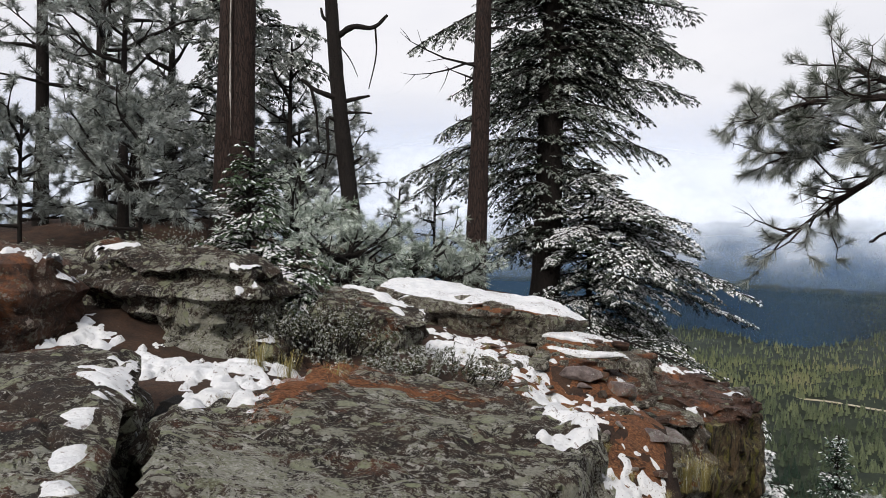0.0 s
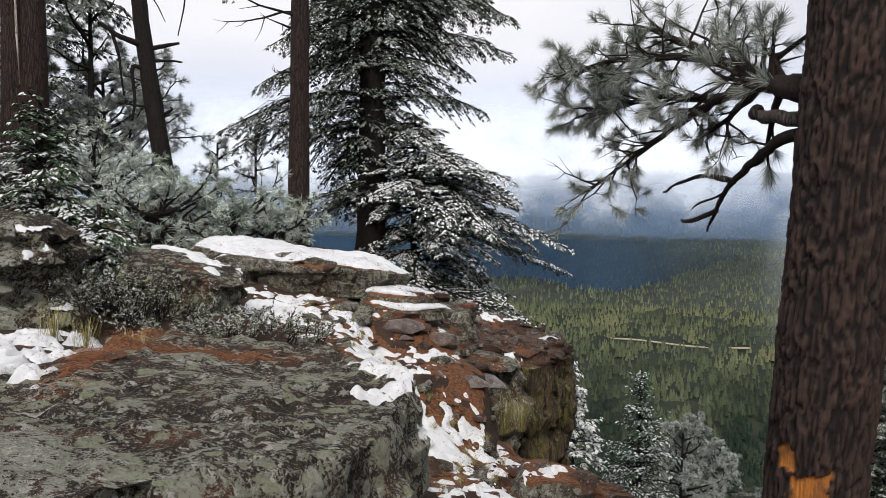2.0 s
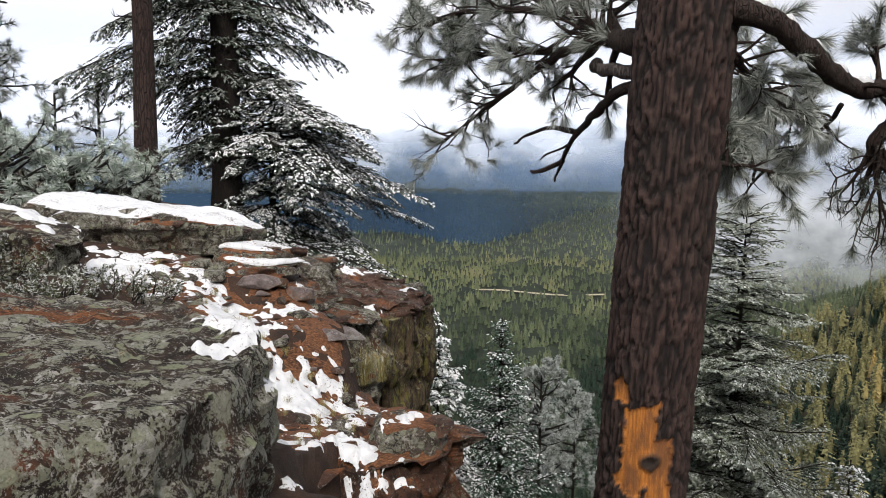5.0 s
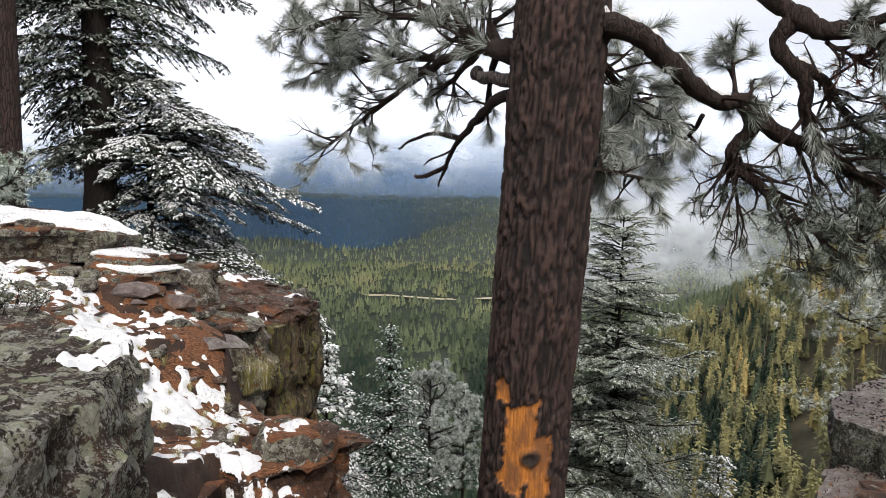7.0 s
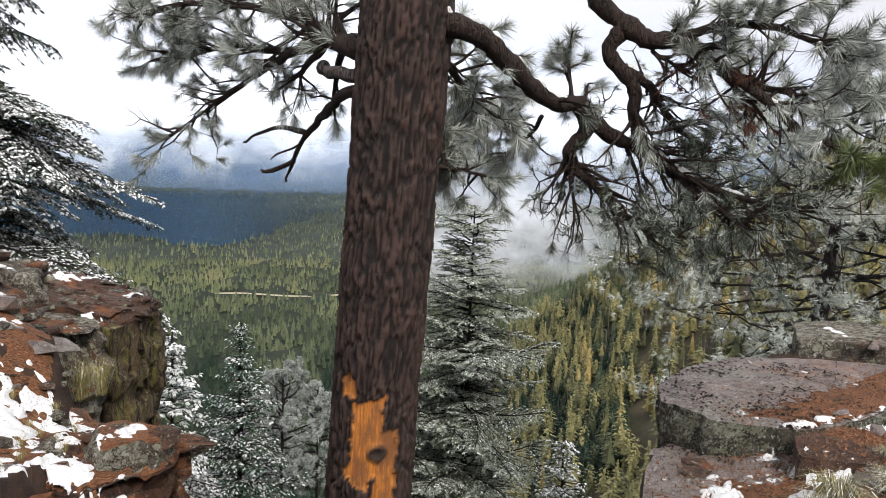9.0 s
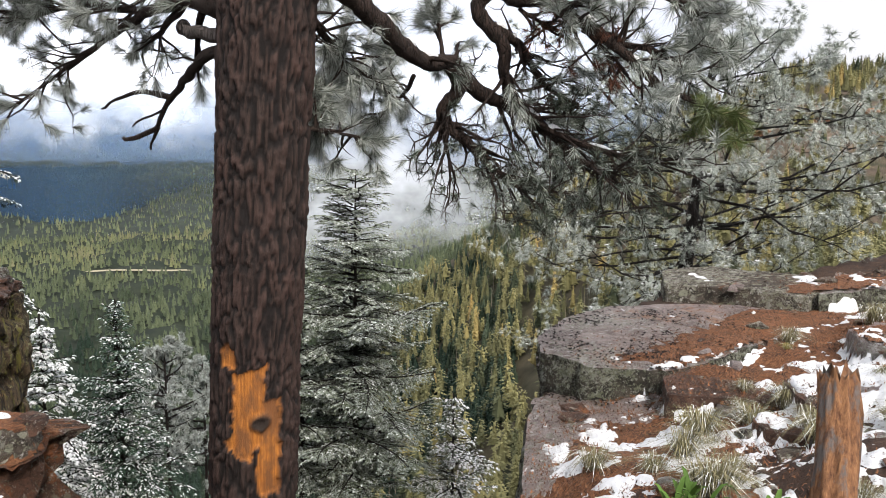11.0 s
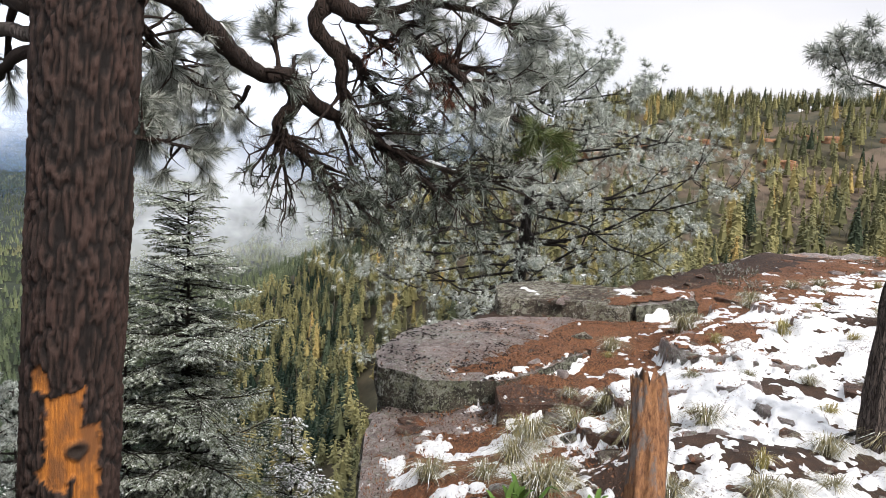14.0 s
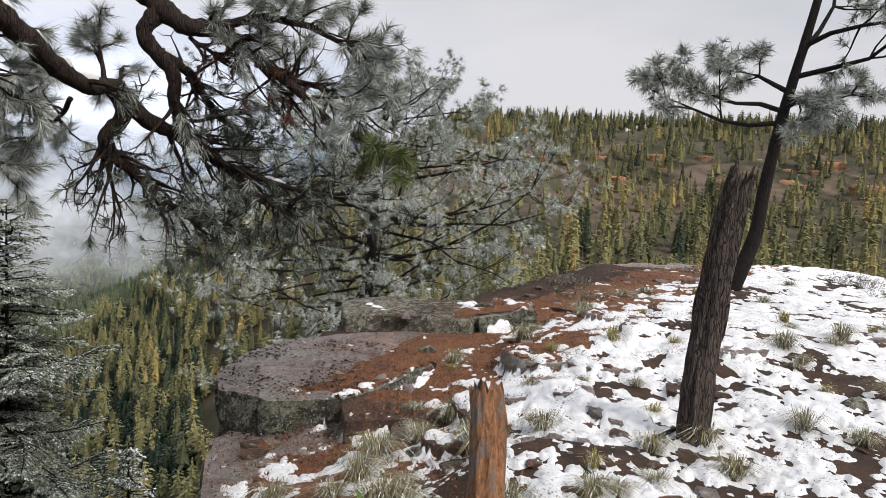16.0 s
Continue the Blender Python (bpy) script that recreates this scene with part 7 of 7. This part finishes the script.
def tuft_mesh(seed, blades, height, width, flop, material):
    rng = np.random.default_rng(seed)
    T = []
    for _ in range(blades):
        a, r = rng.uniform(0, 6.28), abs(rng.normal(0, .28)) * height * .45
        base = np.array([r * math.cos(a), r * math.sin(a), -.01])
        out = rng.uniform(0, 6.28) if rng.uniform() < .35 else a + rng.normal(0, .5)
        h = height * rng.uniform(.5, 1.1)
        o = np.array([math.cos(out), math.sin(out), 0])
        f = flop * rng.uniform(.3, 1.3)
        midp = base + o * h * f * .4 + np.array([0, 0, h * .75])
        tip = base + o * h * f * 1.1 + np.array([0, 0, h * (.95 - .45 * f)])
        s = np.array([-o[1], o[0], 0]) * width * .5
        T += [(base - s, base + s, midp + s * .8), (base - s, midp + s * .8, midp - s * .8), (midp - s * .8, midp + s * .8, tip)]
    return tri_mesh("grass_clump", np.array(T), material)


def grasses():
    rng = random.Random(31)
    kinds = [tuft_mesh(k, 230, .16, .0036, 1.15, M_GRASS) for k in range(3)] + [tuft_mesh(9, 110, .13, .005, .7, M_GRASS_DRY)]
    n = 0
    while n < 72:
        a, r = radians(rng.uniform(-13, 40)), 2.3 * (13 / 2.3) ** rng.random() ** 0.9
        x, y = EYE0[0] + r * math.cos(a), EYE0[1] + r * math.sin(a)
        d = snow_line(x) - y
        if d < -.55 or r * math.sin(a + .2) > 3:
            continue
        ob = new("grass_clump", rng.choice(kinds))
        s = rng.uniform(.55, 1.35)
        ob.location = (x, y, surface(x, y)[0])
        ob.scale = (s, s, s * rng.uniform(.7, 1))
        ob.rotation_euler = (0, 0, rng.uniform(0, 6.28))
        tagged(ob, "bunch of straw-coloured grass bent under snow", "grass", "grass clumps on the rim")
        n += 1
    for x, y, s in ((4.55, .95, 1.5), (4.0, .75, 1.2), (3.75, 1.1, 1.0), (4.9, .55, 1.1), (3.6, .45, 1.4), (6.3, 1.0, 1.0), (6.7, .55, 1.3), (4.3, .2, 1.3), (8.3, .3, 1.2)):
        ob = new("grass_clump", kinds[int(x * 7) % 4])
        ob.location = (x, y, surface(x, y)[0])
        ob.scale = (s, s, s)
        tagged(ob, "bunch of straw-coloured grass bent under snow", "grass", "grass clumps on the rim")
    dry = tuft_mesh(12, 90, .3, .0028, .7, M_GRASS_DRY)
    for x, y, z, s in ((2.15, 5.75, -.62, 1.3), (2.35, 5.9, -.65, 1.2), (1.95, 5.7, -.5, .8), (-.55, 2.95, .72, .6), (-.3, 2.75, .7, .6), (-.75, 3.2, .72, .7), *[(x, y, surface(x, y)[0], .3) for x, y in ((.3, 5.7), (.6, 5.5), (.8, 5.1), (1.0, 4.9), (1.3, 4.5), (1.2, 4.2), (1.5, 4.4), (1.6, 4.2), (1.1, 4.6), (.5, 5.9), (.9, 5.5), (1.35, 3.9), (1.7, 4.6), (.25, 5.4), (.4, 5.55), (.7, 5.8), (.95, 5.2), (1.1, 5.1), (1.15, 4.75), (1.25, 4.35), (1.4, 4.15), (1.45, 4.6), (1.55, 4.35), (1.6, 4.0), (1.3, 4.7), (1.05, 4.4), (1.2, 3.7), (1.75, 4.35), (-.62, 2.5), (-.55, 2.62), (-.7, 2.4), (-.48, 2.5), (-.6, 2.35))]):
        ob = new("grass_clump", dry)
        ob.location, ob.scale = (x, y, z), (s, s, s)
        tagged(ob, "dry yellow-green grass tuft against the rock", "grass", "dry grass tufts")


grasses()


M_CHIP = needle_material("bark_and_needle_chips", (0.03, 0.017, 0.012), (0.23, 0.1, 0.045), 0.84, 0.6)


M_RUST = needle_material("rust_orange_needles", (0.09, 0.028, 0.011), (0.28, 0.1, 0.034), 0.74, 0.6)
# scattered needles, cones and twigs
def debris():
    rng = np.random.default_rng(4)
    T = []
    while len(T) < 24000:
        a, r = math.radians(rng.uniform(-10, 46)), 3.0 * (15 / 3.0) ** rng.uniform()
        x, y = EYE0[0] + r * math.cos(a), EYE0[1] + r * math.sin(a)
        d = snow_line(x) - y
        if d > 1.0 or rng.uniform() > smoothstep(-1.7, -.3, d) * smoothstep(1.0, .0, d):
            continue
        z, tilt = surface(x, y)
        if tilt < .7 or z < -.8:
            continue
        t, l, w = rng.uniform(0, 6.28), rng.uniform(.012, .034) * min(1.1, r / 6.5), rng.uniform(.003, .009) * min(1.1, r / 7)
        c, s = math.cos(t), math.sin(t)
        p = np.array([x, y, z + .012])
        T.append((p - (s * w, -c * w, 0), p + (s * w, -c * w, 0), p + (c * l, s * l, rng.uniform(.0, .018))))
    tagged(tri_part("needle_scatter", np.array(T), M_CHIP), "scattered fallen needles and bark flakes", "litter", kind="stuff")
    # needles in the hollow of the boulder
    T = []
    while len(T) < 1100:
        x, y = rng.uniform(-.62, .55), rng.uniform(1.75, 3.3)
        k = litter_boulder(x, y)
        if k < -.012 and rng.uniform() < .985:
            continue
        z, tilt = surface(x, y)
        t, l, w = rng.uniform(0, 6.28), rng.uniform(.03, .08), rng.uniform(.0012, .0025)
        c, s = math.cos(t), math.sin(t)
        p = np.array([x, y, z + max(0.0, k) + rng.uniform(.003, .02)])
        T.append((p - (s * w, -c * w, 0), p + (s * w, -c * w, 0), p + (c * l, s * l, rng.uniform(-.01, .01))))
    tagged(tri_part("needle_scatter", np.array(T), M_RUST), "rust-orange fallen pine needles on the boulder", "litter", kind="stuff")
    # dark bits of bark and cone on the bare ledge
    T = []
    while len(T) < 900:
        x, y = rng.uniform(4.8, 6.6), rng.uniform(1.3, 2.7)
        z, tilt = surface(x, y)
        if tilt < .9 or z < -.5 or fbm(x * 2.2, y * 2.2, 4.0, 3) < rng.uniform(-.3, .3):
            continue
        t, l, w = rng.uniform(0, 6.28), rng.uniform(.012, .03), rng.uniform(.006, .014)
        c, s = math.cos(t), math.sin(t)
        p = np.array([x, y, z + .01])
        T.append((p - (s * w, -c * w, .004), p + (s * w, -c * w, .004), p + (c * l, s * l, .006)))
    tagged(tri_part("bark_scatter", np.array(T), M_BARK_DARK), "dark bits of bark and cone on the wet ledge", "litter", kind="stuff")
    rr = random.Random(2)
    for pts in ([(4.55, -.62, 0), (4.75, -.75, .02), (4.95, -.78, .0)], [(5.2, .35, 0), (4.9, .25, .01), (4.5, .28, .02), (4.1, .2, .0)], [(3.6, -.75, 0), (3.75, -.88, .02), (3.9, -.9, 0)]):
        g = Geo()
        q = bent([(x, y, surface(x, y)[0] + z + .02) for x, y, z in pts], 5)
        g.tube(q, [.012 - .0004 * i for i in range(len(q))], 6, .3, 30)
        tagged(part("stick", g, M_BARK_DARK), "fallen dark stick lying on the snow", "stick", "fallen sticks")


debris()


# stump, broken trunk and a leafy plant
M_BARK_STUB = bark_material("split_grey_brown_bark", (0.06, 0.046, 0.04), (0.012, 0.009, 0.008), (0.125, 0.1, 0.088), 2.2)


def snags():
    m, N, L, P = nodes_of("rotten_orange_wood")
    v = N.new("ShaderNodeTexCoord").outputs["Object"]
    grain = tex_noise(N, L, stretched(N, L, v, 60, 60, 5), 1.0, 6, .7)
    spot = tex_noise(N, L, stretched(N, L, v, 16, 16, 7), 1.0, 4, .6)
    c = mix(N, L, ramp(N, L, grain, [(.35, 0), (.65, 1)]), (.09, .04, .022), (.3, .15, .07))
    c = mix(N, L, ramp(N, L, spot, [(.5, 0), (.6, 1)]), c, (.13, .11, .1))
    L.new(c, P.inputs["Base Color"])
    P.inputs["Roughness"].default_value = .8
    bump(N, L, P, grain, 1.0, .02)

    def jagged(name, label, axis, radii, spike, mat, seed, rows=46, na=40):
        g = Geo()
        a = bent(axis, 10)
        n = len(a)
        top = []
        for j in range(na):
            t = 2 * math.pi * j / na
            top.append(1 + spike * (noise.noise((3 * math.cos(t) + seed, 3 * math.sin(t), seed)) + .5 * noise.noise((9 * math.cos(t), 9 * math.sin(t), seed))))
        for i in range(rows):
            u = i / (rows - 1)
            for j in range(na):
                t = 2 * math.pi * j / na
                w = min(u * top[j], 1.0 + max(0.0, u * top[j] - 1.0))
                k = min(n - 1.001, w * (n - 1) / 1.25)
                p = a[int(k)].lerp(a[int(k) + 1], k - int(k))
                r = np.interp(w, [0, .06, .3, 1.3], [radii[0] * 1.35, radii[0] * 1.08, radii[0], radii[1]])
                q = Vector((math.cos(t) * 7 + seed, math.sin(t) * 7, p.z * 2.2))
                e = noise.voronoi(Vector((q.x * .62, q.y * .62, p.z * 3)))[0]
                r *= 1 + .34 * noise.noise(q) + .1 * smoothstep(.02, .3, e[1] - e[0])
                g.v.append(p + Vector((math.cos(t) * r, math.sin(t) * r, 0)))
        g.f = [(i * na + j, i * na + (j + 1) % na, (i + 1) * na + (j + 1) % na, (i + 1) * na + j) for i in range(rows - 1) for j in range(na)]
        k = len(g.v)
        g.v.append(sum((Vector(g.v[(rows - 1) * na + j]) for j in range(na)), Vector()) / na - Vector((0, 0, radii[1] * .9)))
        g.f += [((rows - 1) * na + j, (rows - 1) * na + (j + 1) % na, k) for j in range(na)]
        return tagged(part(name, g, mat), label, "stump")
    jagged("stump", "short splintered rotten orange stump in the snow", [(3.08, -.15, -.15), (3.12, -.15, .1), (3.2, -.13, .35), (3.26, -.1, .52), (3.29, -.08, .64)], (.068, .056), .26, m, 4)
    jagged("broken_trunk", "broken leaning dead trunk with grey-brown bark", [(4.66, -.84, -.1), (4.68, -.84, .05), (4.74, -.855, .5), (4.74, -.91, 1.0), (4.76, -.97, 1.38), (4.77, -1.0, 1.6)], (.076, .062), .2, M_BARK_STUB, 9, 60)
    for px, py, size, count in ((3.35, .42, 1.2, 22), (3.35, .16, .9, 14), (2.85, .3, .8, 10)):
        root = base_at("leafy_plant", px, py, surface(px, py)[0])
        tagged(root, "small green plant with upright glossy leaves", "plant", "green plants in the snow")
        rng = random.Random(int(px * 100 + py * 10))
        for k in range(count):
            a, h = rng.uniform(0, 6.28), size * rng.uniform(.09, .17)
            g = Geo()
            o, s = Vector((math.cos(a), math.sin(a), 0)), Vector((-math.sin(a), math.cos(a), 0))
            b = Vector((rng.uniform(-.06, .06), rng.uniform(-.06, .06), 0))
            pts = [(0, .004, 0), (.25, .011, .45), (.5, .013, .75), (.8, .009, .95), (1.0, .002, .98)]
            g.add([b + o * h * .6 * u + sgn * s * w + Vector((0, 0, h * z + (0 if sgn else -.004))) for u, w, z in pts for sgn in (-1, 0, 1)], [(3 * i + c, 3 * i + c + 1, 3 * i + c + 4, 3 * i + c + 3) for i in range(4) for c in range(2)])
            part("leaf", g, M_LEAF, root)


snags()


# low frosted shrubs between the boulders
def shrubs():
    for k, (x, y, z, r, h) in enumerate(((-.55, 4.6, .64, .42, .24), (-.3, 4.2, .6, .45, .16), (.05, 4.5, .5, .4, .15), (-.68, 4.2, .7, .3, .28), (.3, 4.9, .4, .3, .13), (-.1, 3.8, .62, .3, .1))):
        rng = np.random.default_rng(200 + k)
        root = base_at("shrub", x, y, z)
        tagged(root, "low wiry shrub dusted with snow", "shrub", "shrubs between the boulders")
        g, tips = Geo(), []
        for _ in range(46):
            a, q = rng.uniform(0, 6.28), r * math.sqrt(rng.uniform())
            grow(g, (q * math.cos(a), q * math.sin(a), -.03), (math.cos(a) * .5, math.sin(a) * .5, 1), h * rng.uniform(.6, 1.1), .004, 1, rng, tips, .45, .1, 2, 4, .3, .55)
        tagged(part("twigwork", g, M_BARK_DARK, root), kind="stuff")
        P, D = np.array([t[0][:] for t in tips]), np.array([t[1][:] for t in tips])
        tagged(tri_part("foliage", needles(P, D, 8, .022, .008, 1.4, rng, .0, .8), M_SHRUB, root), kind="stuff")
        tagged(tri_part("snow", flakes(P, .012, rng), M_SNOW, root, "specks of snow"), kind="stuff")


def far_shrubs():
    first = bpy.data.objects["shrub"]
    rng = random.Random(12)
    for x, y, s in ((-3.4, 8.6, 1.6), (-5.2, 9.6, 1.8), (-1.4, 6.6, 1.3),
                    (14.2, -3.0, 1.0), (12.8, -3.4, .9), (13.4, -.8, .8), (10.8, .9, .7), (9.8, .6, .7)):
        k = copy_thing(first, pose(x, y, surface(x, y)[0], 0, 0, rng.uniform(0, 360)))
        k.scale = (s, s, s * .8)
        tagged(k, "low frosted shrub on the open rim", "shrub", "shrubs on the open rim")


M_SHRUB = needle_material("frosted_shrub_leaves", (0.04, 0.045, 0.022), (0.5, 0.52, 0.5), .85, .3)
shrubs()
far_shrubs()
